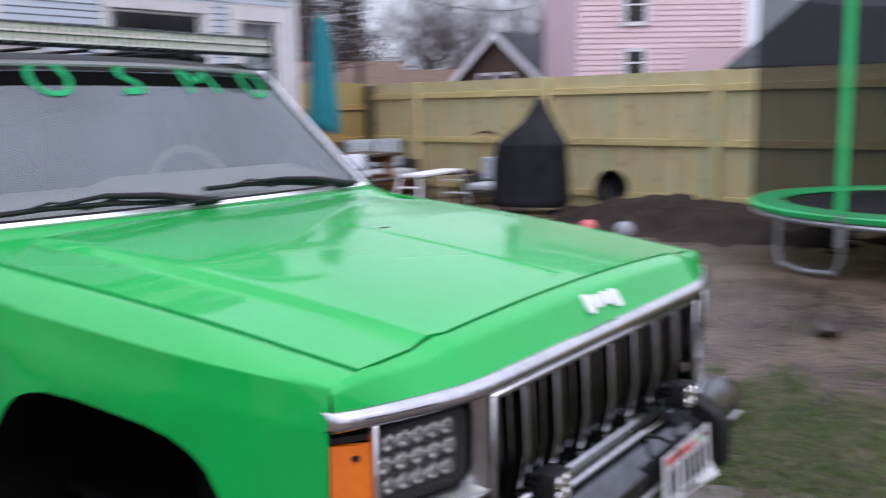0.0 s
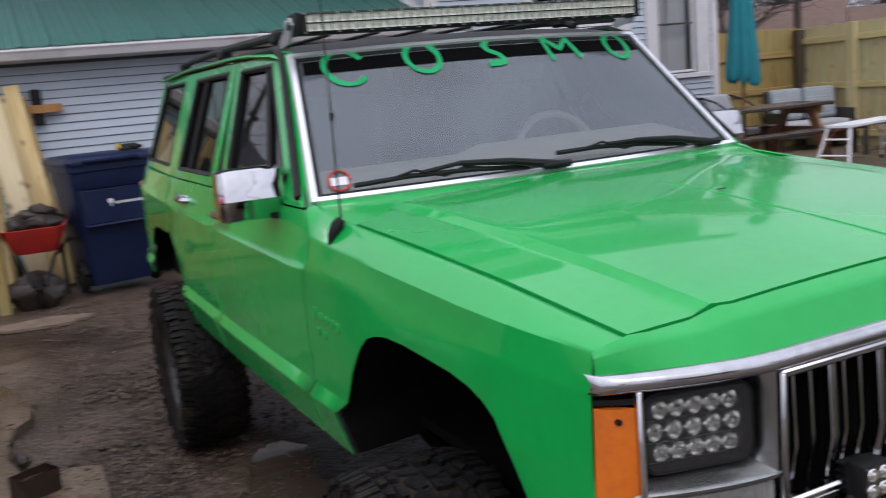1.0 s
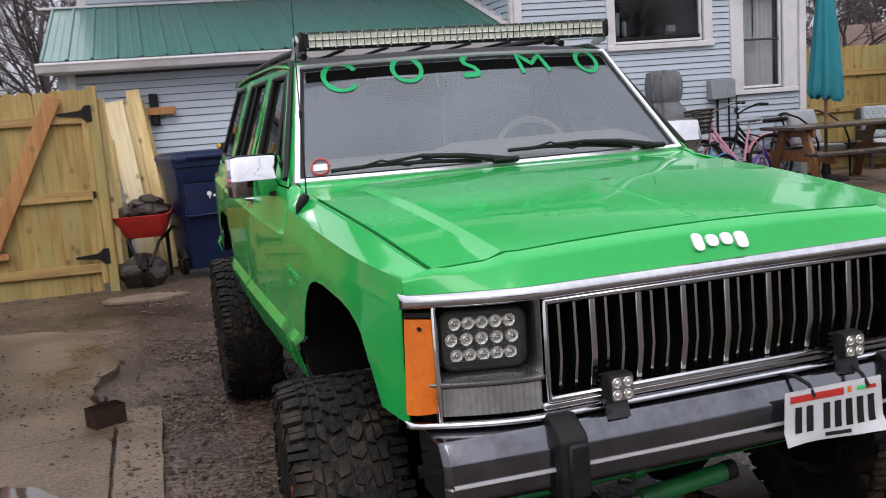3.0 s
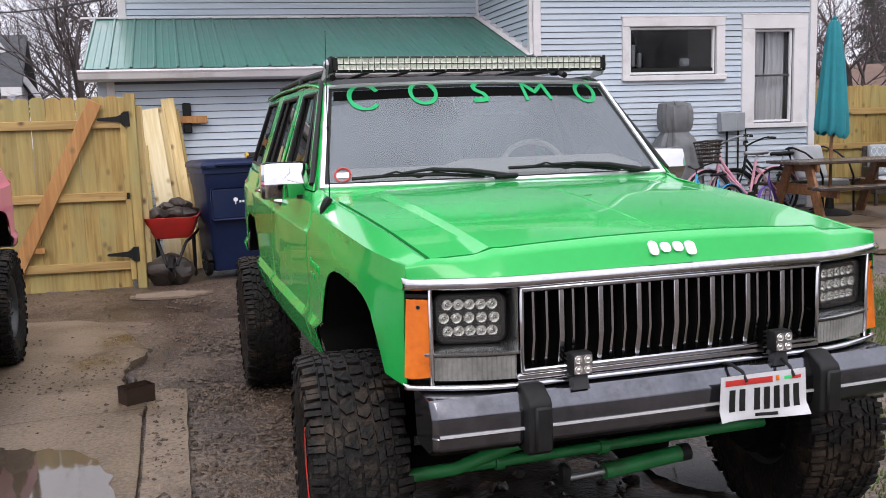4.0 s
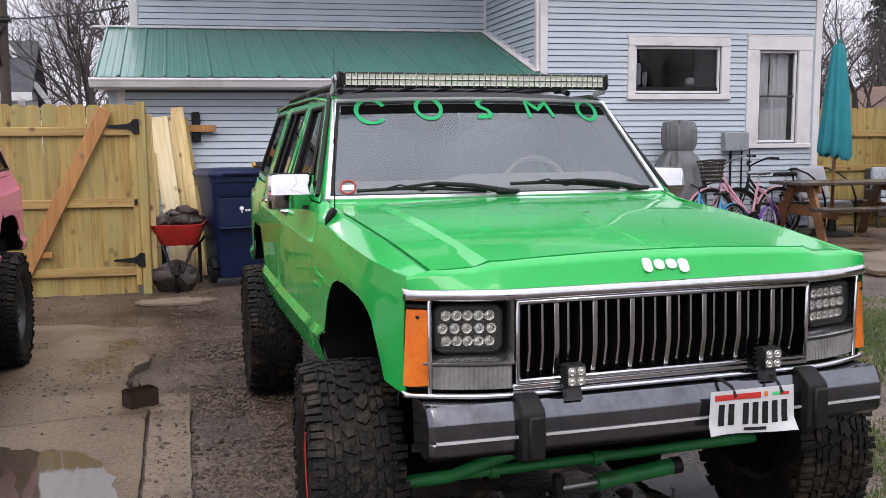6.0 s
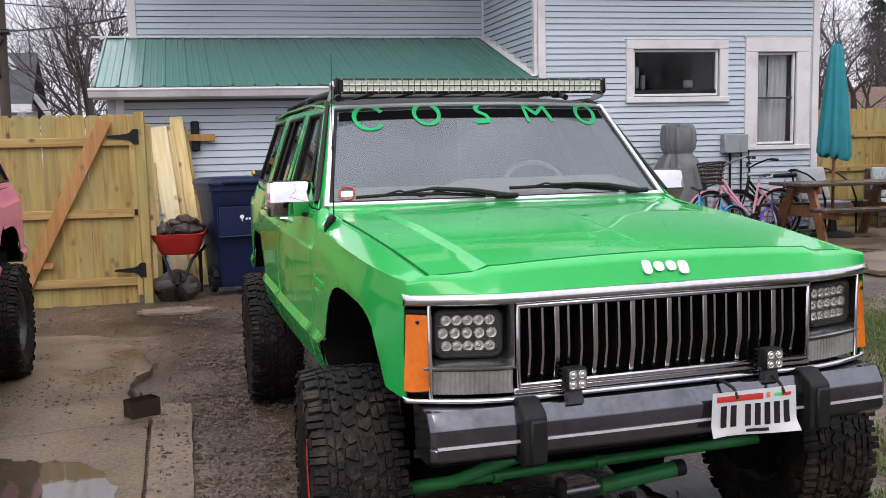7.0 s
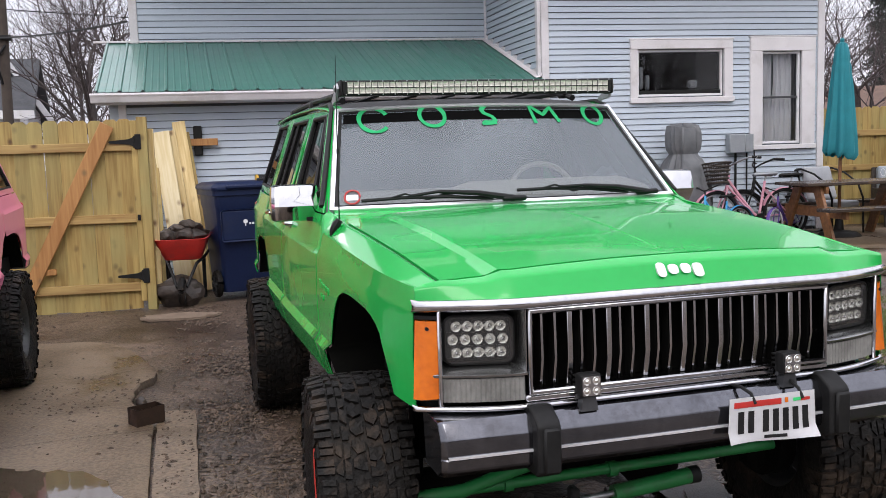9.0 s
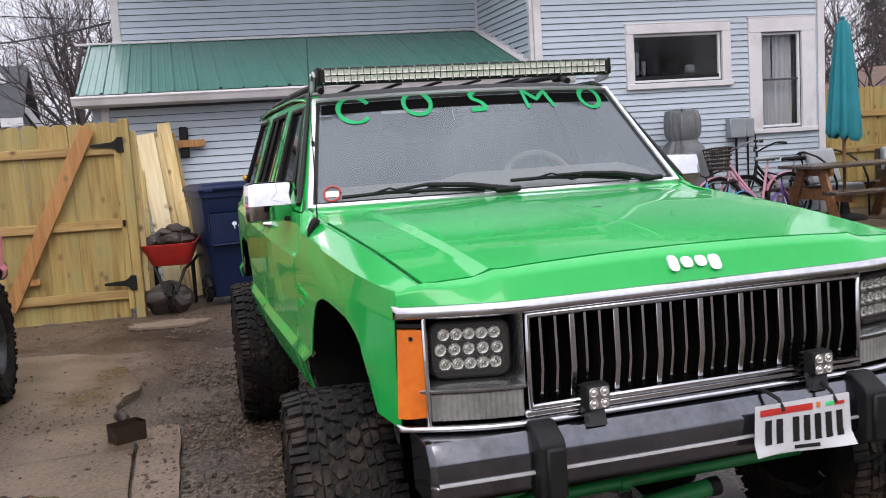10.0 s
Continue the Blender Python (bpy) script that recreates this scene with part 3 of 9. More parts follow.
F_WIN = [(1.475, 1.318), (2.165, 1.318), (2.255, 1.69), (1.865, 1.69)]
R_WIN = [(2.42, 1.312), (3.07, 1.312), (3.05, 1.695), (2.44, 1.695)]
Q_WIN = [(3.335, 1.315), (4.00, 1.325), (3.90, 1.70), (3.335, 1.70)]
F_TOP = [(1.285, 1.275), (2.225, 1.275), (2.325, 1.728), (1.80, 1.728)]
R_TOP = [(2.335, 1.275), (3.175, 1.275), (3.165, 1.732), (2.335, 1.732)]
Q_TOP = [(3.185, 1.275), (4.16, 1.285), (4.02, 1.735), (3.175, 1.735)]
for sgn in (-1, 1):
    # fender: side and top in one panel
    bm = side_panel([(0.004, 0.803), (0.004, shoulder(0.004)), (1.195, shoulder(1.195)), (1.195, 0.652)] + ARCH_F, sgn)
    rows = []
    ys = [0.004 + 0.12 * k for k in range(10)] + [1.195]
    for y in ys:
        xs, zs = side_x(y, shoulder(y)), shoulder(y)
        xe, ze = seam_at(min(y, 1.02))
        ze += max(0.0, y - 1.02) * 0.10
        bulge = 0.002
        rows.append([(sgn * (xs + (xe + 0.004 - xs) * t + bulge * math.sin(math.pi * t)), y, zs + (ze - zs) * t + bulge * math.sin(math.pi * t)) for t in (0, 0.14, 0.28, 0.43, 0.57, 0.72, 0.86, 1.0)])
    # the corner below the windscreen pillar
    for yo, zo, xi, yi, zi in ((1.222, 1.236, 0.782, 1.228, 1.271), (1.252, 1.266, 0.788, 1.285, 1.280)):
        a_, b_ = Vector((side_x(yo, zo), yo, zo)), Vector((xi, yi, zi))
        rows.append([(sgn * p.x, p.y, p.z) for p in (a_.lerp(b_, t) + Vector((0.001, 0, 0.002)) * math.sin(math.pi * t) for t in (0, 0.14, 0.28, 0.43, 0.57, 0.72, 0.86, 1.0))])
    grid(bm, rows)
    bmesh.ops.remove_doubles(bm, verts=bm.verts, dist=0.003)
    part("fender", bm, "green", car, solid=0.006, smooth=34)
    # inner wheel well and liner, near-black in place of their shade
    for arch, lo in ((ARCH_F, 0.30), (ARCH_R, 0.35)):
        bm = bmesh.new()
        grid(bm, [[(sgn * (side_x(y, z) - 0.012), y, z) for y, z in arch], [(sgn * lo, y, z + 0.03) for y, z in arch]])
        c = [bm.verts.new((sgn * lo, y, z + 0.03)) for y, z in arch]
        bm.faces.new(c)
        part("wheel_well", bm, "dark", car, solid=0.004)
    # doors
    door = part("front_door", side_panel([(1.205, 0.652), (1.205, 1.12), (1.206, 1.20), (1.231, 1.238), (1.262, 1.27), (2.215, 1.27), (2.225, 1.12), (2.255, 0.80), (2.265, 0.648)], sgn), "green", car, solid=0.008, smooth=22)
    part("window_frame", frame_ring(F_TOP, F_WIN, sgn), "green", door)
    bm = bmesh.new()
    pane(bm, F_WIN, sgn, 0.020)
    part("window", bm, "tint_glass", door, face=(sgn, 0, 0))
    bm = bmesh.new()
    for a, b in zip(F_WIN, F_WIN[1:] + F_WIN[:1]):
        rod(bm, (sgn * (side_x(*a) - 0.008), *a), (sgn * (side_x(*b) - 0.008), *b), 0.011, seg=6)
    a, b = (1.66, 1.32), (1.93, 1.69)
    rod(bm, (sgn * (side_x(*a) - 0.012), *a), (sgn * (side_x(*b) - 0.012), *b), 0.010, seg=6)
    part("window_seal", bm, "black", door)
    rear = part("rear_door", side_panel([(2.275, 0.648), (2.265, 0.80), (2.235, 1.12), (2.225, 1.27), (3.18, 1.27), (3.19, 1.03), (3.10, 0.985), (3.02, 0.90), (2.94, 0.78), (2.90, 0.65)], sgn), "green", car, solid=0.008, smooth=22)
    part("window_frame", frame_ring(R_TOP, R_WIN, sgn), "green", rear)
    bm = bmesh.new()
    pane(bm, R_WIN, sgn, 0.020)
    part("window", bm, "tint_glass", rear, face=(sgn, 0, 0))
    bm = bmesh.new()
    for a, b in zip(R_WIN, R_WIN[1:] + R_WIN[:1]):
        rod(bm, (sgn * (side_x(*a) - 0.008), *a), (sgn * (side_x(*b) - 0.008), *b), 0.012, seg=6)
    for yy in (2.86,):
        rod(bm, (sgn * (side_x(yy, 1.32) - 0.012), yy, 1.32), (sgn * (side_x(yy, 1.69) - 0.012), yy, 1.69), 0.011, seg=6)
    part("window_seal", bm, "black", rear)
    for top_, win_ in ((F_TOP, F_WIN), (R_TOP, R_WIN), (Q_TOP, Q_WIN)):
        bm = frame_ring(top_, win_, sgn, 0.006)
        bmesh.ops.translate(bm, vec=(-sgn * 0.014, 0, 0), verts=bm.verts)
        part("inner_trim", bm, "cabin", car)
    for yp, lean_p in ((2.33, -0.02), (3.18, 0.0)):
        bm = bmesh.new()
        rows = [[(sgn * (side_x(yp, z) - 0.012), yp - 0.05 + lean_p * (z < 1.4), z), (sgn * (side_x(yp, z) - 0.012), yp + 0.05 + lean_p * (z < 1.4), z)] for z in (1.27, 1.40, 1.55, 1.735)]
        grid(bm, rows)
        part("door_pillar", bm, "black", car, solid=0.006)
    quarter = part("rear_quarter", side_panel([(3.20, 1.045), (3.19, 1.27), (4.17, 1.28), (4.20, 1.12), (4.20, 0.72)] + ARCH_R[:7], sgn), "green", car, solid=0.008, smooth=22)
    part("window_frame", frame_ring(Q_TOP, Q_WIN, sgn), "green", quarter)
    bm = bmesh.new()
    pane(bm, Q_WIN, sgn, 0.012)
    part("window", bm, "tint_glass", quarter, face=(sgn, 0, 0))
    bm = bmesh.new()
    for a, b in zip(Q_WIN, Q_WIN[1:] + Q_WIN[:1]):
        rod(bm, (sgn * (side_x(*a) - 0.006), *a), (sgn * (side_x(*b) - 0.006), *b), 0.010, seg=6)
    part("window_seal", bm, "black", quarter)
    # chrome pull handles
    for y, z, owner in ((2.10, 1.185, door), (2.82, 1.195, rear)):
        bm = bmesh.new()
        x = side_x(y, z)
        hose(bm, [(sgn * (x - 0.01), y - 0.10, z), (sgn * (x + 0.025), y - 0.085, z + 0.004), (sgn * (x + 0.034), y, z + 0.006), (sgn * (x + 0.025), y + 0.085, z + 0.004), (sgn * (x - 0.01), y + 0.10, z)], 0.013, seg=8)
        box(bm, (sgn * (x + 0.004), y, z), (0.012, 0.19, 0.045), 0.004)
        part("door_handle", bm, "chrome", owner, "chrome pull handle")
    # chrome door mirror on a black arm: a square shell with a crease across its face
    bm = bmesh.new()
    rows = []
    for z, f, bk, hw_ in ((1.200, 1.490, 1.535, 0.092), (1.207, 1.470, 1.545, 0.101), (1.235, 1.452, 1.55, 0.104), (1.266, 1.433, 1.555, 0.106), (1.273, 1.431, 1.555, 0.106), (1.325, 1.441, 1.55, 0.104), (1.364, 1.452, 1.545, 0.100), (1.373, 1.476, 1.535, 0.088)):
        cx = sgn * 0.912
        rows.append([(cx - hw_, bk, z), (cx - hw_, f + 0.03, z), (cx - hw_ + 0.012, f + 0.008, z), (cx - hw_ + 0.03, f, z), (cx + hw_ - 0.03, f, z), (cx + hw_ - 0.012, f + 0.008, z), (cx + hw_, f + 0.03, z), (cx + hw_, bk, z)])
    grid(bm, rows, wrap=True)
    for row in (rows[0], rows[-1]):
        bm.faces.new([bm.verts.new(p) for p in row])
    bmesh.ops.remove_doubles(bm, verts=bm.verts, dist=1e-5)
    bmesh.ops.transform(bm, matrix=Matrix.Translation((sgn * 0.905, 1.49, 1.312)) @ Matrix.Diagonal((0.96, 0.9, 0.90, 1)) @ Matrix.Translation((-sgn * 0.912, -1.49, -1.287)), verts=bm.verts)
    mirror = part("door_mirror", bm, "mirror_chrome", car, "square chrome door mirror", smooth=22)
    bm = bmesh.new()
    prism(bm, [(sgn * 0.795, 1.225), (sgn * 0.86, 1.235), (sgn * 0.86, 1.33), (sgn * 0.795, 1.36)], 1, 1.465, 1.54)
    part("mirror_arm", bm, "black", mirror)
    # dark post behind the gap of the door
    bm = bmesh.new()
    grid(bm, [[(sgn * (side_x(1.2, z) - 0.022), 1.17 + d, z), (sgn * (side_x(1.2, z) - 0.022), 1.24 + d, z)] for z, d in ((0.66, 0), (0.9, 0), (1.12, 0), (1.2, 0.01), (1.26, 0.05))])
    part("door_pillar", bm, "dark", car, solid=0.004)
    # near-black strip in the bonnet gap, standing in for its shade
    bm = bmesh.new()
    rows = []
    for k in range(25):
        y = 0.0 + 1.02 * k / 24
        xe, ze = seam_at(y)
        rows.append([(sgn * (xe - 0.010), y, ze - 0.004), (sgn * (xe + 0.006), y, ze - 0.004)])
    grid(bm, rows)
    part("bonnet_seal", bm, "dark", car, solid=0.002)
    # gutter over the doors
    bm = bmesh.new()
    pts = [(1.32, 1.30)] + [(1.50, 1.475), (1.68, 1.648), (1.76, 1.715), (1.84, 1.742), (2.4, 1.748), (3.2, 1.752), (4.0, 1.752)]
    hose(bm, [(sgn * (side_x(y, z) + 0.006), y, z) for y, z in pts], 0.012, seg=6)
    part("drip_rail", bm, "black", car)
    # pillar between windscreen and door
    bm = bmesh.new()
    rows = []
    for t in (0, 0.25, 0.5, 0.75, 1.0):
        y, z = 1.285 + 0.43 * t, 1.275 + 0.435 * t
        xi = 0.792 - 0.114 * t
        rows.append([(sgn * (side_x(y + 0.05, z) - 0.002), y + 0.10 - 0.03 * t, z), (sgn * (side_x(y, z) - 0.003), y + 0.035, z), (sgn * (xi + 0.002), y + 0.002, z)])
    grid(bm, rows)
    part("front_pillar", bm, "green", car, solid=0.004)
    # roof rail, black
    bm = bmesh.new()
    hose(bm, [(sgn * 0.60, 1.95, 1.765), (sgn * 0.60, 2.08, 1.800), (sgn * 0.60, 2.9, 1.815), (sgn * 0.60, 3.75, 1.810), (sgn * 0.60, 3.9, 1.78)], 0.016, seg=8)
    for y in (2.05, 2.9, 3.8):
        box(bm, (sgn * 0.60, y, 1.795), (0.05, 0.10, 0.05), 0.012)
    part("roof_rail", bm, "black", car, "black roof rail")
    # rear corner and lamp
    bm = bmesh.new()
    box(bm, (sgn * 0.80, 4.205, 1.02), (0.13, 0.05, 0.36), 0.012)
    part("tail_lamp", bm, "red", car, "red tail lamp")

# bonnet with a raised middle
def hood_z(x, y):
    a = abs(x)
    mid = lerp(y, [(-0.04, 1.184), (0.0, 1.190), (0.15, 1.209), (0.3, 1.226), (0.6, 1.254), (0.9, 1.270), (1.22, 1.280)])
    edge = seam_at(max(0.0, y))[1] - (0.008 if y < 0 else 0)
    w = 0.56 + 0.04 * y
    xe = seam_at(max(y, 0))[0]
    low = edge + (mid - 0.016 - edge) * (1 - (a / xe) ** 1.8) if a < xe else edge
    k = min(1.0, max(0.0, (w - a) / 0.022))
    k = k * k * (3 - 2 * k)
    top = mid - lerp(y, [(0.0, 0.018), (0.6, 0.010)]) * (a / w) ** 2
    return low + (max(top, low) - low) * k


def hood_front(x):
    a = abs(x)
    return -0.014 if a < 0.50 else -0.014 + (a - 0.50) / 0.05 * 0.016 if a < 0.55 else 0.002 + (a - 0.55) * 0.05


def hood_back(x):
    a = abs(x)
    return 1.175 - 0.06 * (a / 0.6) ** 2 if a < 0.60 else 1.115 - 0.11 * min(1, (a - 0.60) / 0.09)


bm = bmesh.new()
xs = [-1, -0.97, -0.93, -0.88, -0.84, -0.815, -0.79, -0.765, -0.74, -0.715, -0.69, -0.65, -0.58, -0.5, -0.4, -0.3, -0.2, -0.1, 0]
xs = xs + [-v for v in xs[-2::-1]]
rows = []
for k in range(29):
    t = k / 28
    row = []
    for u in xs:
        yf, yb = hood_front(u * 0.70), hood_back(u * 0.74)
        y = yf + (yb - yf) * t
        xe = seam_at(max(0, y))[0] - 0.006
        x = u * xe
        row.append((x, y, hood_z(x, y) + 0.004))
    rows.append(row)
lip0 = [(x, y + 0.004, z - 0.02) for x, y, z in rows[0]]
lip1 = [(x, y - 0.004, z - 0.02) for x, y, z in rows[-1]]
grid(bm, [lip0] + rows + [lip1])
for side in (0, -1):
    grid(bm, [[r[side] for r in rows], [(r[side][0], r[side][1], r[side][2] - 0.02) for r in rows]])
bmesh.ops.remove_doubles(bm, verts=bm.verts, dist=1e-4)
hood = part("bonnet", bm, "green", car, "green bonnet with raised middle", smooth=25)
bm = bmesh.new()
for x, y in ((0.06, 0.59),):
    box(bm, (x, y, hood_z(x, y) + 0.002), (0.03, 0.014, 0.006), 0.002)
part("washer_nozzle", bm, "black", hood)
bm = bmesh.new()
hose(bm, [(0.035 * y, y, hood_z(0.035 * y, y) + 0.0035) for y in (0.035, 0.10, 0.2, 0.35, 0.5, 0.65, 0.78)], 0.003, seg=6, rr=[0.0035, 0.0035, 0.0035, 0.003, 0.003, 0.0025, 0.001])
hose(bm, [(0.0, 0.036, hood_z(0.0, 0.036) + 0.003), (-0.03, 0.030, hood_z(-0.03, 0.03) + 0.003)], 0.0025, seg=6)
part("bonnet_crease", bm, "green", hood)
# near-black sheet in the engine bay, standing in for shade under the seams
bm = bmesh.new()
grid(bm, [[(-0.69, y, 1.09), (-0.4, y, 1.10), (0.4, y, 1.10), (0.69, y, 1.09)] for y in (0.03, 0.4, 0.8, 1.2)])
part("engine_bay", bm, "dark", car, solid=0.01)

# header panel above the grille
def front_y(x):
    a = abs(x)
    return -0.088 if a < 0.48 else -0.088 + 0.088 * ((a - 0.48) / 0.29) ** 1.7


bm = bmesh.new()
hx = [-0.772, -0.74, -0.70, -0.66, -0.62, -0.58, -0.55, -0.525, -0.50, -0.4, -0.2, 0]
hx = hx + [-v for v in hx[-2::-1]]
rows = [[], [], [], [], []]
for x in hx:
    a = abs(x)
    yh = hood_front(min(a, 0.70)) - 0.009 + max(0, a - 0.70) * 0.12
    zh = hood_z(min(a, 0.699), max(hood_front(min(a, 0.7)), -0.03)) + (0.0 if a < 0.69 else 0.004)
    if a > 0.70:
        tt = min(1.0, max(0.0, (0.774 - a) / 0.066))
        zh = 1.140 + 0.016 * tt
        yh = 0.002
    yf, zf = front_y(x) - 0.004, 1.104
    yf = min(yf, yh)
    rows[0].append((x, yh + 0.002, zh - 0.012))
    rows[1].append((x, yh, zh))
    rows[2].append((x, yh + (yf - yh) * 0.42, zh - (zh - zf) * 0.15))
    rows[3].append((x, yh + (yf - yh) * 0.54, zh - (zh - zf) * 0.28))
    rows[4].append((x, yf, zf))
grid(bm, rows)
# the same painted shade along the front seam of the bonnet
bmg = bmesh.new()
grid(bmg, [[(x, y + 0.010, z - 0.003) for x, y, z in rows[1] if abs(x) < 0.71], [(x, y - 0.001, z - 0.003) for x, y, z in rows[1] if abs(x) < 0.71]])
part("bonnet_seal", bmg, "dark", car, solid=0.001)
part("header_panel", bm, "green", car, "green header panel over the grille", smooth=40, solid=0.004)
# chrome moulding along its edge
def moulding(name, z0, z1, xe, dy, depth=0.02, wrap=0.0, mat="chrome"):
    bm = bmesh.new()
    n = 44
    rows = []
    for k in range(n + 1):
        x = -xe + 2 * xe * k / n
        y = front_y(x) + dy
        zm, hz = (z0 + z1) / 2, (z1 - z0) / 2
        rows.append([(x, y - depth * math.cos(radians(a)), zm + hz * math.sin(radians(a))) for a in (95, 75, 55, 35, 12, -12, -35, -55, -75, -95)])
    ends = []
    for r, s_ in ((rows[0], -1), (rows[-1], 1)):
        ends.append([(x + s_ * 0.006, y + 0.020 + wrap, z) for x, y, z in r])
    grid(bm, [ends[0]] + rows + [ends[1]])
    return part(name, bm, mat, car, smooth=50)


moulding("header_moulding", 1.074, 1.108, 0.776, -0.006)
moulding("lower_moulding", 0.797, 0.815, 0.782, -0.012, depth=0.014)

# grille: frame, dividers, slats
bm = bmesh.new()
GY = -0.092
for z in (1.069, 0.843):
    box(bm, (0, GY - 0.006, z), (0.968, 0.024, 0.016), 0.005)
for x in (-0.478, 0.478):
    box(bm, (x, GY - 0.006, 0.956), (0.014, 0.024, 0.236), 0.005)
box(bm, (0, GY + 0.004, 0.826), (0.985, 0.03, 0.02), 0.005)
grille = part("grille", bm, "slat", car, "chrome grille with eight dark openings")


def blade(x, w, depth):
    """An upright bar that bends back near its foot."""
    bm = bmesh.new()
    prof = [(GY - depth, 1.062), (GY - depth - 0.006, 0.93), (GY - depth + 0.010, 0.851), (GY - depth + 0.015, 0.851), (GY - depth - 0.001, 0.93), (GY - depth + 0.005, 1.062)]
    prism(bm, prof, 0, x - w / 2, x + w / 2)
    return bm


for k in range(1, 8):
    part("divider", blade(-0.478 + 0.1195 * k, 0.016, 0.006), "slat", grille, bevel=0.003)
for k in range(8):
    for j in (1, 2):
        xx = -0.478 + 0.1195 * (k + j / 3)
        sl = part("slat", blade(xx, 0.0068, -0.006), "slat", grille)
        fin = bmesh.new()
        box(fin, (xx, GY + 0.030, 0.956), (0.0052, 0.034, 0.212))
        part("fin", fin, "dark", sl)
# near-black box round the radiator, in place of the shade behind the grille
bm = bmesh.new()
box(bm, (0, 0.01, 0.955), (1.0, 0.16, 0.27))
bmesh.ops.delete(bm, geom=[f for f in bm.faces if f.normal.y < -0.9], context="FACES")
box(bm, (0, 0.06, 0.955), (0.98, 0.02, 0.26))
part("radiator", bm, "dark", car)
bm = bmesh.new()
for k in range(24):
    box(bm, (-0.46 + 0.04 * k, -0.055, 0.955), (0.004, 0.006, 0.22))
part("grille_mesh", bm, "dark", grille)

# badge on the header panel: plain raised chrome shapes
bm = bmesh.new()
for x, w, h in ((-0.060, 0.028, 0.044), (-0.021, 0.032, 0.030), (0.019, 0.032, 0.030), (0.058, 0.032, 0.042)):
    prism(bm, [(x + px, 1.152 + pz * 0.86 - (0.006 if h > 0.04 and x > 0 else 0)) for px, pz in rounded(w, h, 0.012)], 1, -0.079, -0.062)
for v in bm.verts:
    v.co.y += (v.co.z - 1.147) * 0.66
part("badge", bm, "white", car, "raised bright badge")

# lamps on both sides
for sgn in (-1, 1):
    bm = bmesh.new()
    # bezel: outer frame with an opening for the lamp
    xa, xb = 0.488, 0.712
    def fr(x, z, back=0.0):
        return (sgn * x, front_y(x) + back, z)
    lamp = rounded(0.198, 0.146, 0.028)
    lamp = [(0.607 + px, 0.992 + pz) for px, pz in lamp]
    def ring_of(n):
        """Points round the frame, matched to the lamp's outline."""
        out = []
        for px, pz in lamp:
            dx, dz = (px - 0.607) / 0.099, (pz - 0.992) / 0.073
            s_ = 1 / max(abs(dx), abs(dz))
            u, v = dx * s_, dz * s_
            out.append((xa + (xb - xa) * (u + 1) / 2, 0.897 + (1.083 - 0.897) * (v + 1) / 2))
        return out
    ro = ring_of(len(lamp))
    grid(bm, [[fr(x, z, 0.01) for x, z in ro], [fr(x, z, -0.012) for x, z in ro], [fr(x * 0.92 + 0.08 * lx, z * 0.92 + 0.08 * lz, -0.012) for (x, z), (lx, lz) in zip(ro, lamp)],
              [fr(x * 0.62 + 0.38 * lx, z * 0.62 + 0.38 * lz, 0.006) for (x, z), (lx, lz) in zip(ro, lamp)],
              [fr(x, z, 0.050) for x, z in lamp], [fr(x, z, 0.10) for x, z in lamp]], wrap=True)
    bezel = part("headlamp_bezel", bm, "satin", car, "silver headlamp surround", smooth=30)
    bm = bmesh.new()
    ctr_y = front_y(0.607) + 0.020
    slope = (front_y(0.70) - front_y(0.51)) / 0.19
    def lp(px, pz, back):
        return (sgn * (0.607 + px), ctr_y + slope * px * 0.9 + back, 0.992 + pz)
    prof = rounded(0.192, 0.140, 0.028)
    inner = rounded(0.182, 0.130, 0.025)
    grid(bm, [[lp(*p, 0.05) for p in prof], [lp(*p, 0.0) for p in prof], [lp(*p, -0.004) for p in inner], [lp(*p, 0.02) for p in inner]], wrap=True)
    bm.faces.new([bm.verts.new(lp(*p, 0.02)) for p in inner])
    lampo = part("headlamp", bm, "black", bezel, "square headlamp with fifteen round projector lenses", smooth=30)
    bulb = bmesh.new()
    rings = [[(r_ * math.cos(2 * math.pi * k / 12), z_, r_ * math.sin(2 * math.pi * k / 12)) for k in range(12)] for r_, z_ in ((0.0160, 0.004), (0.0158, -0.003), (0.0148, -0.004), (0.0122, 0.0025), (0.0092, 0.006), (0.0070, 0.002), (0.0058, -0.004), (0.0034, -0.0072), (0.0005, -0.0082))]
    grid(bulb, rings, wrap=True)
    bme = mesh_of(bulb, "projector_lens", "lens", 24)
    for row, (zz, off) in enumerate(((0.037, 0.006), (0.0, -0.006), (-0.037, 0.006))):
        for k in range(5):
            px = -0.062 + 0.030 * k + (0.002 if row == 1 else 0)
            px = px * (1.12 if row == 1 else 1.0) + 0.0
            p = lp(px, zz, 0.012)
            shared("projector_lens", bme, lampo, Matrix.Translation(p))
    bm = bmesh.new()
    for zz in (0.022, -0.016, -0.05):
        a, b = lp(-0.084, zz, 0.006), lp(0.084, zz, 0.006)
        rod(bm, a, b, 0.0012, seg=4)
    part("lens_wire", bm, "chrome", lampo)
    bm = bmesh.new()
    bm.faces.new([bm.verts.new(lp(*p, -0.002)) for p in inner])
    part("lamp_glass", bm, "lampglass", lampo, face=(0, -1, 0)).visible_shadow = False
    # parking lamp below, ribbed
    bm = bmesh.new()
    n = 34
    rows = []
    for k in range(n + 1):
        x = 0.492 + (0.715 - 0.492) * k / n
        d = -0.006 - (0.004 if k % 2 else 0.0)
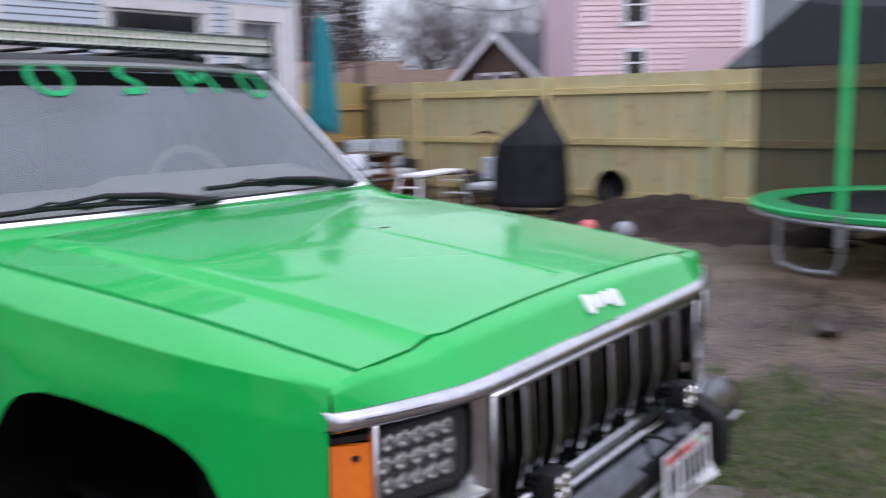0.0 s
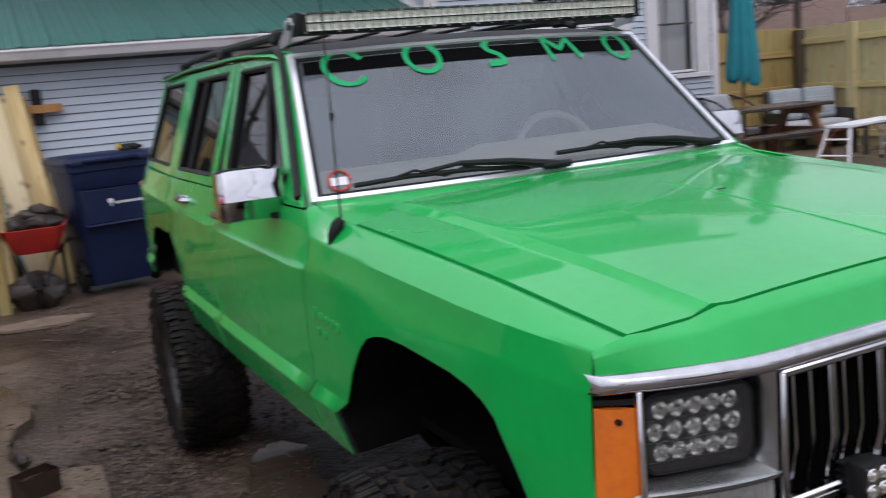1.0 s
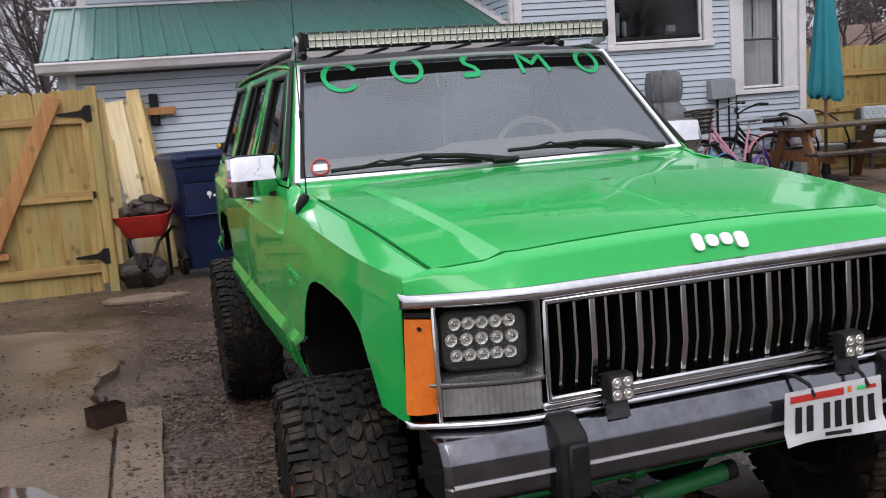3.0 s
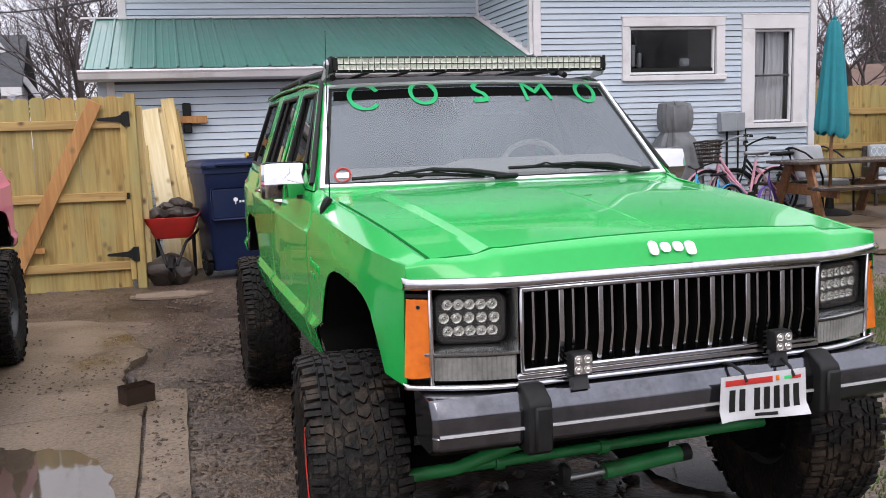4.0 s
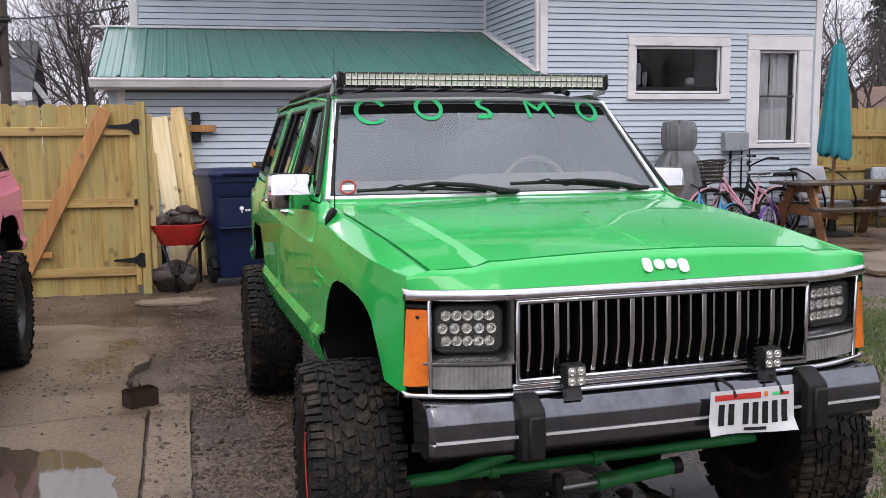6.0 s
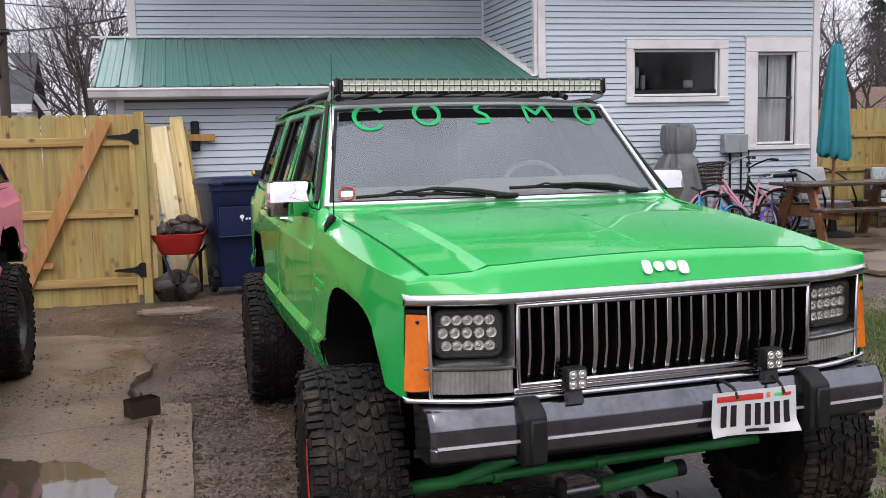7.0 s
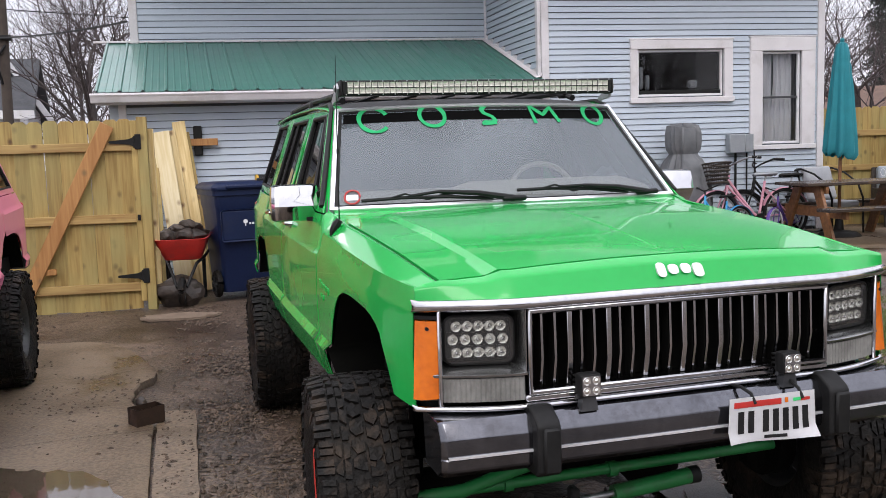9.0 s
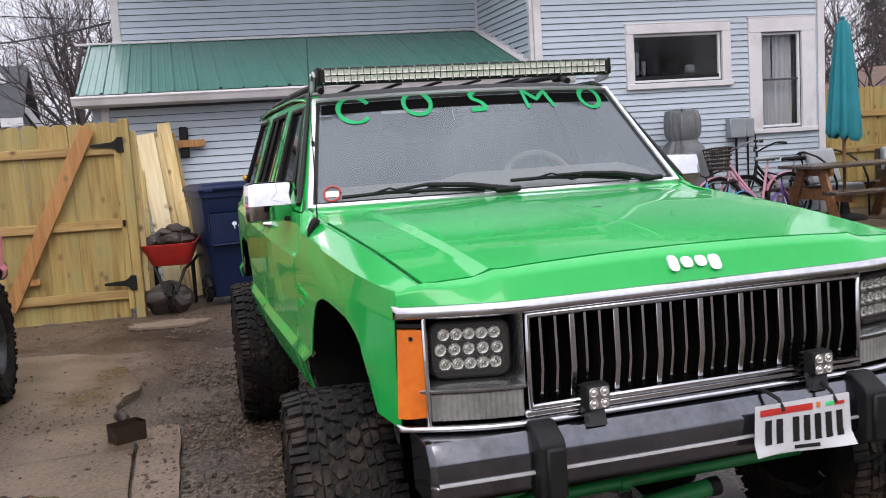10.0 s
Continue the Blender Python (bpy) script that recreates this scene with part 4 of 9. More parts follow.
        rows.append([(sgn * x, front_y(x) + d + 0.03, 0.893), (sgn * x, front_y(x) + d, 0.889), (sgn * x, front_y(x) + d, 0.824), (sgn * x, front_y(x) + d + 0.03, 0.820)])
    grid(bm, rows)
    park = part("parking_lamp", bm, "ribbed", car, "clear ribbed parking lamp", smooth=0)
    bm = bmesh.new()
    rows = []
    for k in range(9):
        x = 0.486 + (0.738 - 0.486) * k / 8
        rows.append([(sgn * x, front_y(x) + 0.046, 0.926), (sgn * x, front_y(x) - 0.008, 0.905), (sgn * x, front_y(x) - 0.015, 0.900), (sgn * x, front_y(x) - 0.014, 0.894), (sgn * x, front_y(x) + 0.02, 0.890)])
    grid(bm, rows)
    part("lamp_sill", bm, "satin", park, "sloping silver sill under the headlamp")
    # backing behind the lamps
    bm = bmesh.new()
    rows = []
    for k in range(9):
        x = 0.48 + (0.762 - 0.48) * k / 8
        rows.append([(sgn * x, front_y(x) + 0.10, 1.10), (sgn * x, front_y(x) + 0.10, 0.80)])
    grid(bm, rows)
    part("lamp_housing", bm, "steel_dark", car, solid=0.004)
    # amber corner lamp
    bm = bmesh.new()
    def amb(z):
        k = (1.037 - z) / 0.19
        return [(sgn * 0.722, front_y(0.722) - 0.010, z), (sgn * (0.745 + 0.008 * k), front_y(0.745) - 0.012 - 0.006 * k, z), (sgn * (0.762 + 0.010 * k), front_y(0.762) - 0.008 - 0.012 * k, z), (sgn * (0.774 + 0.012 * k), 0.004 - 0.010 * k, z), (sgn * (0.770 + 0.008 * k), 0.03, z)]
    grid(bm, [amb(1.050 - 0.216 * k / 6) for k in range(7)])
    for z in (1.050, 0.834):
        bm.faces.new([bm.verts.new(p) for p in amb(z)])
    bmesh.ops.remove_doubles(bm, verts=bm.verts, dist=1e-5)
    marker = part("corner_lamp", bm, "amber", car, "orange corner lamp", smooth=30)
    for z in (1.030, 0.848):
        bm = bmesh.new()
        rod(bm, (sgn * 0.748, front_y(0.748) - 0.004, z), (sgn * 0.748, front_y(0.748) - 0.018, z), 0.005, seg=8)
        part("lamp_screw", bm, "black", marker)
    bm = bmesh.new()
    box(bm, (sgn * 0.7165, front_y(0.716) - 0.008, 0.945), (0.012, 0.022, 0.27), 0.004)
    part("lamp_trim", bm, "chrome", marker)
    bm = bmesh.new()
    prism(bm, [(sgn * 0.722, -0.03), (sgn * 0.775, 0.005), (sgn * 0.775, 0.05), (sgn * 0.722, 0.05)], 2, 1.054, 1.064)
    part("lamp_gap", bm, "black", marker)

# bumper: a bent channel with two black guards
bm = bmesh.new()
prof = [(-0.02, 0.788), (-0.110, 0.792), (-0.172, 0.791), (-0.178, 0.787), (-0.201, 0.752), (-0.204, 0.745), (-0.204, 0.708), (-0.201, 0.704), (-0.201, 0.697), (-0.204, 0.693), (-0.202, 0.668), (-0.198, 0.661), (-0.166, 0.640), (-0.04, 0.638)]
rows = []
for x in (-0.746, -0.732, -0.68, -0.5, -0.2, 0, 0.2, 0.5, 0.68, 0.732, 0.746):
    bow = 0.02 * (x / 0.78) ** 2
    sc = 0.96 if abs(x) > 0.74 else 1
    rows.append([(x, y * sc + bow + 0.004, 0.715 + (z - 0.715) * sc) for y, z in prof])
grid(bm, rows)
for row in (rows[0], rows[-1]):
    bm.faces.new([bm.verts.new(p) for p in row])
bumper = part("bumper", bm, "steel_grey", car, "grey painted steel bumper with scuffs", smooth=25, solid=0.006)
bm = bmesh.new()
rows = []
for x in (-0.732, -0.5, 0, 0.5, 0.732):
    bow = 0.02 * (x / 0.78) ** 2
    rows.append([(x, -0.195 + bow, 0.7055), (x, -0.2075 + bow, 0.7035), (x, -0.2075 + bow, 0.6975), (x, -0.195 + bow, 0.6955)])
grid(bm, rows)
part("bumper_strip", bm, "bright_trim", bumper)
bumper.location = (0, 0.04, 0)
for sgn in (-1, 1):
    bm = bmesh.new()
    prism(bm, [(-0.10, 0.806), (-0.168, 0.815), (-0.222, 0.785), (-0.232, 0.77), (-0.232, 0.645), (-0.215, 0.630), (-0.10, 0.630)], 0, sgn * 0.463 - 0.034, sgn * 0.463 + 0.034)
    guard = part("bumper_guard", bm, "black", bumper, "black rubber bumper guard", bevel=0.006)
    bm = bmesh.new()
    box(bm, (sgn * 0.463 + 0.006, -0.236, 0.705), (0.050, 0.014, 0.125), 0.006)
    part("guard_pad", bm, "black", guard)
    # square work lamp on a bracket
    bm = bmesh.new()
    lx = sgn * 0.323
    small = Matrix.Translation((lx, -0.135, 0.857)) @ Matrix.Scale(0.78, 4) @ Matrix.Translation((-lx, 0.135, -0.857))
    box(bm, (lx, -0.135, 0.860), (0.084, 0.055, 0.084), 0.012, seg=2)
    for k in range(4):
        box(bm, (lx, -0.10, 0.835 + 0.017 * k), (0.074, 0.03, 0.006), 0.001)
    bmesh.ops.transform(bm, matrix=small, verts=bm.verts)
    pod = part("work_lamp", bm, "black", car, "small square work lamp with four emitters")
    bm = bmesh.new()
    prism(bm, [(lx - 0.026, 0.786), (lx + 0.026, 0.786), (lx + 0.018, 0.828), (lx - 0.018, 0.828)], 1, -0.145, -0.115)
    rod(bm, (lx - 0.036, -0.13, 0.826), (lx + 0.036, -0.13, 0.826), 0.007, seg=8)
    part("lamp_bracket", bm, "steel_dark", pod)
    bm = bmesh.new()
    prism(bm, [(lx + a, 0.860 + b) for a, b in rounded(0.070, 0.070, 0.008)], 1, -0.1645, -0.160)
    bmesh.ops.transform(bm, matrix=small, verts=bm.verts)
    part("face_plate", bm, "slat", pod, "bright face plate")
    for ox in (-0.018, 0.018):
        for oz in (-0.018, 0.018):
            bm = bmesh.new()
            rings = [[(lx + ox + r_ * math.cos(2 * math.pi * k / 14), y_, 0.860 + oz + r_ * math.sin(2 * math.pi * k / 14)) for k in range(14)] for r_, y_ in ((0.0150, -0.1645), (0.0140, -0.1665), (0.010, -0.1655), (0.007, -0.1655), (0.005, -0.168), (0.0005, -0.169))]
            grid(bm, rings, wrap=True)
            bmesh.ops.transform(bm, matrix=small, verts=bm.verts)
            part("emitter", bm, "lens", pod, smooth=60)

# number plate with bars in place of its writing, bent along its foot
bm = bmesh.new()
def plate_p(u, v, dy=0.0):
    x, z = 0.094 + 0.284 * u, 0.782 - 0.130 * v + 0.004 * math.sin(5 * u + 1) * v
    curl = 0.018 * max(0, v - 0.75) / 0.25 * (abs(u - 0.45) * 2) ** 2
    return (x - 0.012 * v * (1 - u), -0.222 - curl - 0.010 * v + dy, z)
grid(bm, [[plate_p(u / 12, v / 8) for u in range(13)] for v in range(9)])
plate = part("number_plate", bm, "plate_white", car, "white bent number plate with dark bars, tied on with black cable", solid=0.002)
plate.location = (0, 0.04, 0)
def bars(name, boxes_, mat):
    for u0, u1, v0, v1 in boxes_:
        bm = bmesh.new()
        rows = [[plate_p(u0 + (u1 - u0) * i / 3, v0 + (v1 - v0) * j / 3, -0.0022) for i in range(4)] for j in range(4)]
        grid(bm, rows)
        part(name, bm, mat, plate, solid=0.0006)
bars("plate_bar", [(u, u + 0.068, 0.31, 0.80) for u in (0.10, 0.215, 0.385, 0.50, 0.615, 0.73, 0.845)], "black")
bars("heading_bar", [(0.05, 0.60, 0.09, 0.22)], "red")
bars("emblem_bar", [(0.64, 0.68, 0.09, 0.20)], "amber")
bars("landscape_bar", [(0.74, 0.83, 0.12, 0.19)], "tramp_green")
bars("landscape_bar", [(0.83, 0.94, 0.13, 0.20)], "red")
bars("foot_bar", [(0.40, 0.66, 0.87, 0.94)], "black")
bm = bmesh.new()
for x0, x1 in ((0.175, 0.150), (0.335, 0.320)):
    bm = bmesh.new()
    hose(bm, [(x1, -0.13, 0.800), (x1 + 0.004, -0.185, 0.805), (x0 - 0.006, -0.215, 0.79), (x0, -0.228, 0.762)], 0.005, seg=6)
    part("cable_tie", bm, "black", plate)

# windscreen, its bright surround, sun band, paint letters
def ws(u, v, out=0.0):
    """A place on the windscreen: u from -1 to 1 across, v from 0 at the foot to 1 at the top."""
    half = 0.790 - 0.112 * v
    bow = 0.055 * (1 - u * u)
    y = 1.292 + 0.416 * v - bow
    z = 1.279 + 0.429 * v + 0.012 * (1 - u * u) * v
    return (u * half, y - 0.72 * out, z + 0.69 * out)


bm = bmesh.new()
grid(bm, [[ws(-0.985 + 1.97 * i / 24, 0.02 + 0.96 * j / 10) for i in range(25)] for j in range(11)])
screen = part("windscreen", bm, "windscreen", car, "dusty windscreen with hand-painted green letters", smooth=60, face=(0, -1, 1))
screen.visible_shadow = False
bm = bmesh.new()
edge = [(-1 + 2 * i / 24, 0.0) for i in range(25)] + [(1, j / 10) for j in range(1, 10)] + [(1 - 2 * i / 24, 1.0) for i in range(25)] + [(-1, 1 - j / 10) for j in range(1, 10)]
def inn(u, v, w):
    return (u * (1 - w * 1.0), 0.5 + (v - 0.5) * (1 - w * 2.2))
rows = [[ws(*inn(u, v, -0.005), 0.000) for u, v in edge], [ws(*inn(u, v, 0.0), 0.012) for u, v in edge], [ws(*inn(u, v, 0.022), 0.012) for u, v in edge], [ws(*inn(u, v, 0.026), 0.0) for u, v in edge]]
grid(bm, rows, wrap=True)
part("windscreen_surround", bm, "bright_trim", screen, "bright metal surround", smooth=40)
bm = bmesh.new()
rows = [[ws(*inn(u, v, 0.024), 0.004) for u, v in edge], [ws(*inn(u, v, 0.044), 0.003) for u, v in edge]]
grid(bm, rows, wrap=True)
part("windscreen_seal", bm, "black", screen)
bm = bmesh.new()
grid(bm, [[ws(-0.945 + 1.89 * i / 24, 0.845 + 0.095 * j / 3, 0.002) for i in range(25)] for j in range(4)])
part("sun_band", bm, "band", screen, "black sun strip")


def stroke(pts, w=0.016):
    """A brushed stroke on the glass through (x, v) points, x in metres across."""
    bm = bmesh.new()
    dense = []
    for (a, b), (c, d) in zip(pts, pts[1:]):
        for k in range(4):
            dense.append((a + (c - a) * k / 4, b + (d - b) * k / 4))
    dense.append(pts[-1])
    rows = []
    for i, (x, v) in enumerate(dense):
        x0, v0 = dense[max(0, i - 1)]
        x1, v1 = dense[min(len(dense) - 1, i + 1)]
        dx, dv = x1 - x0, (v1 - v0) * 0.6
        le = math.hypot(dx, dv) or 1
        nx, nv = -dv / le, dx / le / 0.6
        half = w / 2 * (0.82 + 0.3 * noise.noise((x * 20, v * 9, 1)))
        rows.append([ws((x + nx * half * s_) / (0.790 - 0.112 * v), v + nv * half * s_, 0.004) for s_ in (-1, 1)])
    grid(bm, rows)
    return bm


def arc(cx, cv, rx, rv, a0, a1, n=14):
    return [(cx + rx * math.cos(radians(a0 + (a1 - a0) * k / n)), cv + rv * math.sin(radians(a0 + (a1 - a0) * k / n))) for k in range(n + 1)]


LET = [
    arc(-0.520, 0.868, 0.066, 0.125, 25, 320, 18)[::1],
    arc(-0.252, 0.890, 0.058, 0.110, 100, 470, 20),
    [(0.040, 0.985), (0.018, 0.990), (-0.012, 0.945), (-0.004, 0.905), (0.030, 0.868), (0.042, 0.825), (0.020, 0.795), (-0.022, 0.790), (-0.012, 0.812), (0.045, 0.800)],
    [(0.240, 0.790), (0.232, 0.985), (0.290, 0.880), (0.338, 0.965), (0.364, 0.800)],
    arc(0.558, 0.885, 0.048, 0.105, 100, 470, 20),
]
for pts in LET:
    part("painted_letter", stroke(pts, 0.023), "letter", screen, "hand-painted green letter", smooth=0, solid=0.0015)
bm = bmesh.new()
hose(bm, [ws(x / 0.78, v, 0.006) for x, v in arc(-0.690, 0.115, 0.032, 0.062, 0, 342, 18)], 0.004, seg=6)
part("sticker_ring", bm, "red", screen, "round red sticker")
bm = bmesh.new()
grid(bm, [[ws((-0.715 + 0.05 * i / 2) / 0.78, 0.09 + 0.05 * j, 0.003) for i in range(3)] for j in range(2)])
part("sticker", bm, "white", screen)
bm = bmesh.new()
grid(bm, [[ws((0.095 + 0.075 * i / 2) / 0.70, 0.855 + 0.05 * j, -0.012) for i in range(3)] for j in range(2)])
part("mirror_tag", bm, "white", screen, "pale tag behind the glass", solid=0.004)

# cowl with its vent, and two wipers
bm = bmesh.new()
rows = []
for k in range(25):
    u = -1 + 2 * k / 24
    x = u * 0.775
    yb = ws(u, 0)[1] - 0.006
    yf = hood_back(min(abs(x), 0.74)) - 0.012
    zf = hood_z(min(abs(x), 0.70), min(1.15, yf)) - 0.012
    rows.append([(x, yf + (yb - yf) * t, zf + (1.278 - zf) * t - 0.006 * math.sin(math.pi * t)) for t in (0, 0.3, 0.6, 1.0)])
grid(bm, rows)
cowl = part("cowl", bm, "green", car, "green cowl below the windscreen", solid=0.006)
bm = bmesh.new()
for k in range(46):
    x = -0.57 + 1.14 * k / 45
    if abs(x) < 0.04:
        continue
    yf = hood_back(abs(x))
    yb = ws(x / 0.79, 0)[1]
    for t in (0.34, 0.47, 0.60, 0.73):
        y = yf + (yb - yf) * t
        z = hood_z(min(abs(x), 0.7), min(1.15, yf)) - 0.012
        z = z + (1.278 - z) * t
        box(bm, (x, y, z + 0.0028 - 0.006 * math.sin(math.pi * t)), (0.022, 0.0045, 0.002))
part("vent_slot", bm, "black", cowl, kind="stuff")
for px, tip, tv, nm in ((-0.01, -0.655, 0.055, "a"), (0.632, 0.02, 0.095, "b")):
    bm = bmesh.new()
    a = Vector(ws(px / 0.78, 0.01, 0.03))
    b = Vector(ws((px + tip) / 2 / 0.78, 0.085, 0.04))
    c = Vector(ws(tip / 0.78, tv, 0.02))
    box(bm, tuple(a), (0.11, 0.03, 0.022), 0.008)
    hose(bm, [a, a.lerp(b, 0.5) + Vector((0, -0.01, 0.008)), b], 0.009, seg=8, rr=[0.014, 0.011, 0.008])
    d0 = Vector(ws((px - 0.09) / 0.78, 0.03, 0.022))
    hose(bm, [d0, d0.lerp(c, 0.35) + Vector((0, 0, 0.010)), d0.lerp(c, 0.7) + Vector((0, 0, 0.010)), c], 0.008, seg=6)
    for f0, f1 in ((0.15, 0.5), (0.5, 0.85)):
        p0, p1 = d0.lerp(c, f0), d0.lerp(c, f1)
        hose(bm, [p0, b.lerp((p0 + p1) / 2, 0.35) if f0 < 0.3 else (p0 + p1) / 2 + Vector((0, -0.008, 0.026)), p1], 0.0045, seg=6)
    hose(bm, [b, d0.lerp(c, 0.62) + Vector((0, -0.004, 0.018))], 0.007, seg=6)
    part("wiper", bm, "black", car, "black wiper")

# aerial
bm = bmesh.new()
ab = Vector((-0.793, 1.045, 1.262))
hose(bm, [(-0.826, 1.055, 1.198), (-0.818, 1.052, 1.222), (-0.803, 1.048, 1.246), tuple(ab)], 0.016, seg=8, rr=[0.006, 0.014, 0.018, 0.012])
aer = part("aerial", bm, "black", car, "thin whip aerial on a black foot")
bm = bmesh.new()
hose(bm, [ab, ab + Vector((0.006, 0.0, 0.38)), ab + Vector((0.014, 0.015, 0.62))], 0.002, seg=6, rr=[0.0028, 0.0022, 0.0012])
rod(bm, ab + Vector((0.006, 0, 0.25)), ab + Vector((0.006, 0, 0.27)), 0.006, seg=8)
part("whip", bm, "black", aer)

# roof and light bar
bm = bmesh.new()
rows = []
for k in range(17):
    y = 1.70 + (4.05 - 1.70) * k / 16
    w = 0.70 - (0.022 if k == 0 else 0)
    zc = lerp(y, [(1.70, 1.716), (1.85, 1.748), (2.2, 1.772), (3.2, 1.782), (4.05, 1.76)])
    rows.append([(x * w, y - 0.045 * (1 - x * x) * (1 if k < 3 else 0.3), zc - (0.022 * abs(x) ** 3 if abs(x) < 1 else 0.028)) for x in [-1, -0.96, -0.88, -0.7, -0.5, -0.25, 0, 0.25, 0.5, 0.7, 0.88, 0.96, 1]])
grid(bm, rows)
roof = part("roof", bm, "green", car, "green roof with a black painted top", solid=0.01)
bm = bmesh.new()
grid(bm, [[(x * 0.955, y - 0.012, z - 0.012) for x, y, z in rows[0][1:-1]]] + [[(x * 0.955, y, z + 0.009) for x, y, z in r[1:-1]] for r in rows])
part("roof_top", bm, "black", roof)
for k in range(5):
    bm = bmesh.new()
    box(bm, (-0.4 + 0.2 * k, 2.95, 1.796), (0.03, 1.7, 0.010), 0.004)
    part("roof_rib", bm, "black", roof)
bm = bmesh.new()
prism(bm, [(1.628, 1.768), (1.620, 1.774), (1.620, 1.830), (1.628, 1.836), (1.69, 1.836), (1.705, 1.818), (1.705, 1.785), (1.69, 1.768)], 0, -0.664, 0.664)
bar = part("light_bar", bm, "black", car, "long straight roof light bar with two rows of lenses", bevel=0.003)
bar.scale = (0.985, 1, 1)
bm = bmesh.new()
nL = 46
for row, z0 in ((0, 1.7885), (1, 1.8155)):
    for k in range(nL):
        x = -0.645 + 1.29 * (k + 0.5) / nL
        w = 1.29 / nL - 0.003
        o = [bm.verts.new((x + px, 1.6165, z0 + pz)) for px, pz in ((-w / 2, -0.0115), (w / 2, -0.0115), (w / 2, 0.0115), (-w / 2, 0.0115))]
        i = [bm.verts.new((x + px, 1.6195, z0 + pz)) for px, pz in ((-w / 4, -0.006), (w / 4, -0.006), (w / 4, 0.006), (-w / 4, 0.006))]
        for j in range(4):
            bm.faces.new((o[j], o[(j + 1) % 4], i[(j + 1) % 4], i[j]))
        bm.faces.new(i)
part("reflector_strip", bm, "reflector", bar, "small pale reflectors in two rows", smooth=0, kind="stuff")
bm = bmesh.new()
for x in (-0.670, 0.670):
    bm = bmesh.new()
    box(bm, (x, 1.663, 1.802), (0.012, 0.085, 0.072), 0.004)
    rod(bm, (x * 1.0, 1.663, 1.80), (x * 1.035, 1.663, 1.80), 0.014, seg=8)
    part("end_plate", bm, "black", bar)
for sgn in (-1, 1):
    bm = bmesh.new()
    prism(bm, [(1.64, 1.80), (1.66, 1.825), (1.70, 1.80), (1.80, 1.752), (1.78, 1.738), (1.68, 1.75)], 0, sgn * 0.684 - 0.005, sgn * 0.684 + 0.005)
    rod(bm, (sgn * 0.67, 1.67, 1.805), (sgn * 0.698, 1.67, 1.805), 0.013, seg=10)
    part("bar_bracket", bm, "galv", bar)
bm = bmesh.new()
for k in range(24):
    x = -0.65 + 1.30 * k / 23
    rod(bm, (x, 1.6205, 1.8315), (x, 1.616, 1.8315), 0.003, seg=6)
    rod(bm, (x, 1.6205, 1.7725), (x, 1.616, 1.7725), 0.003, seg=6)
part("bar_bolt", bm, "galv", bar, kind="stuff")

# cabin
bm = bmesh.new()
rows = []
for k in range(17):
    u = -1 + 2 * k / 16
    x = u * 0.74
    lift = 0.035 * (1 if -0.10 < x < 0.68 else 0.3)
    rows.append([(x, 1.33 - 0.05 * (1 - u * u), 1.262), (x, 1.45, 1.315 + lift * 0.6), (x, 1.56, 1.330 + lift), (x, 1.63, 1.300), (x, 1.66, 1.10)])
grid(bm, rows)
part("dashboard", bm, "tan", car, "pale dashboard", solid=0.01)
bm = bmesh.new()
ring = []
for k in range(28):
    a = 2 * math.pi * k / 28
    ring.append((0.33 + 0.170 * math.cos(a), 1.72 + 0.05 * math.sin(a), 1.285 + 0.150 * math.sin(a)))
hose(bm, ring, 0.014, seg=8, closed=True)
box(bm, (0.33, 1.72, 1.30), (0.13, 0.04, 0.08), 0.015)
box(bm, (0.33, 1.715, 1.30), (0.34, 0.02, 0.028), 0.008)
rod(bm, (0.33, 1.72, 1.30), (0.33, 1.5, 1.22), 0.03, seg=8)
part("steering_wheel", bm, "tan", car, "pale steering wheel")
for x in (-0.36, 0.36):
    bm = bmesh.new()
    box(bm, (x, 2.35, 1.28), (0.46, 0.16, 0.62), 0.06, m=None, seg=2)
    box(bm, (x, 2.37, 1.62), (0.26, 0.10, 0.16), 0.04, seg=2)
    box(bm, (x, 2.12, 0.98), (0.48, 0.52, 0.16), 0.05, seg=2)
    part("seat", bm, "cabin", car)
bm = bmesh.new()
box(bm, (0, 3.3, 1.25), (1.2, 0.18, 0.55), 0.06, seg=2)
part("rear_seat", bm, "cabin", car)
bm = bmesh.new()
box(bm, (0, 2.65, 0.76), (1.58, 2.95, 0.10))
box(bm, (0, 1.22, 1.0), (1.5, 0.04, 0.5))
part("floor_pan", bm, "dark", car)
bm = bmesh.new()
box(bm, (0, 4.17, 1.0), (1.60, 0.05, 0.58), 0.02)
tail = part("tailgate", bm, "green", car)
bm = bmesh.new()
prism(bm, [(-0.78, 1.28), (0.78, 1.28), (0.66, 1.74), (-0.66, 1.74)], 1, 4.05, 4.10)
part("rear_window", bm, "cabin", tail)
bm = bmesh.new()
box(bm, (0, 4.29, 0.74), (1.72, 0.14, 0.13), 0.02)
part("rear_bumper", bm, "steel_dark", car)
bm = bmesh.new()
rows = [[(x, 1.99, z) for x, z in ((-0.64, 1.55), (0, 1.56), (0.64, 1.55))]]
box(bm, (0.10, 1.62, 1.60), (0.24, 0.03, 0.065), 0.015)
part("rear_view_mirror", bm, "black", car)

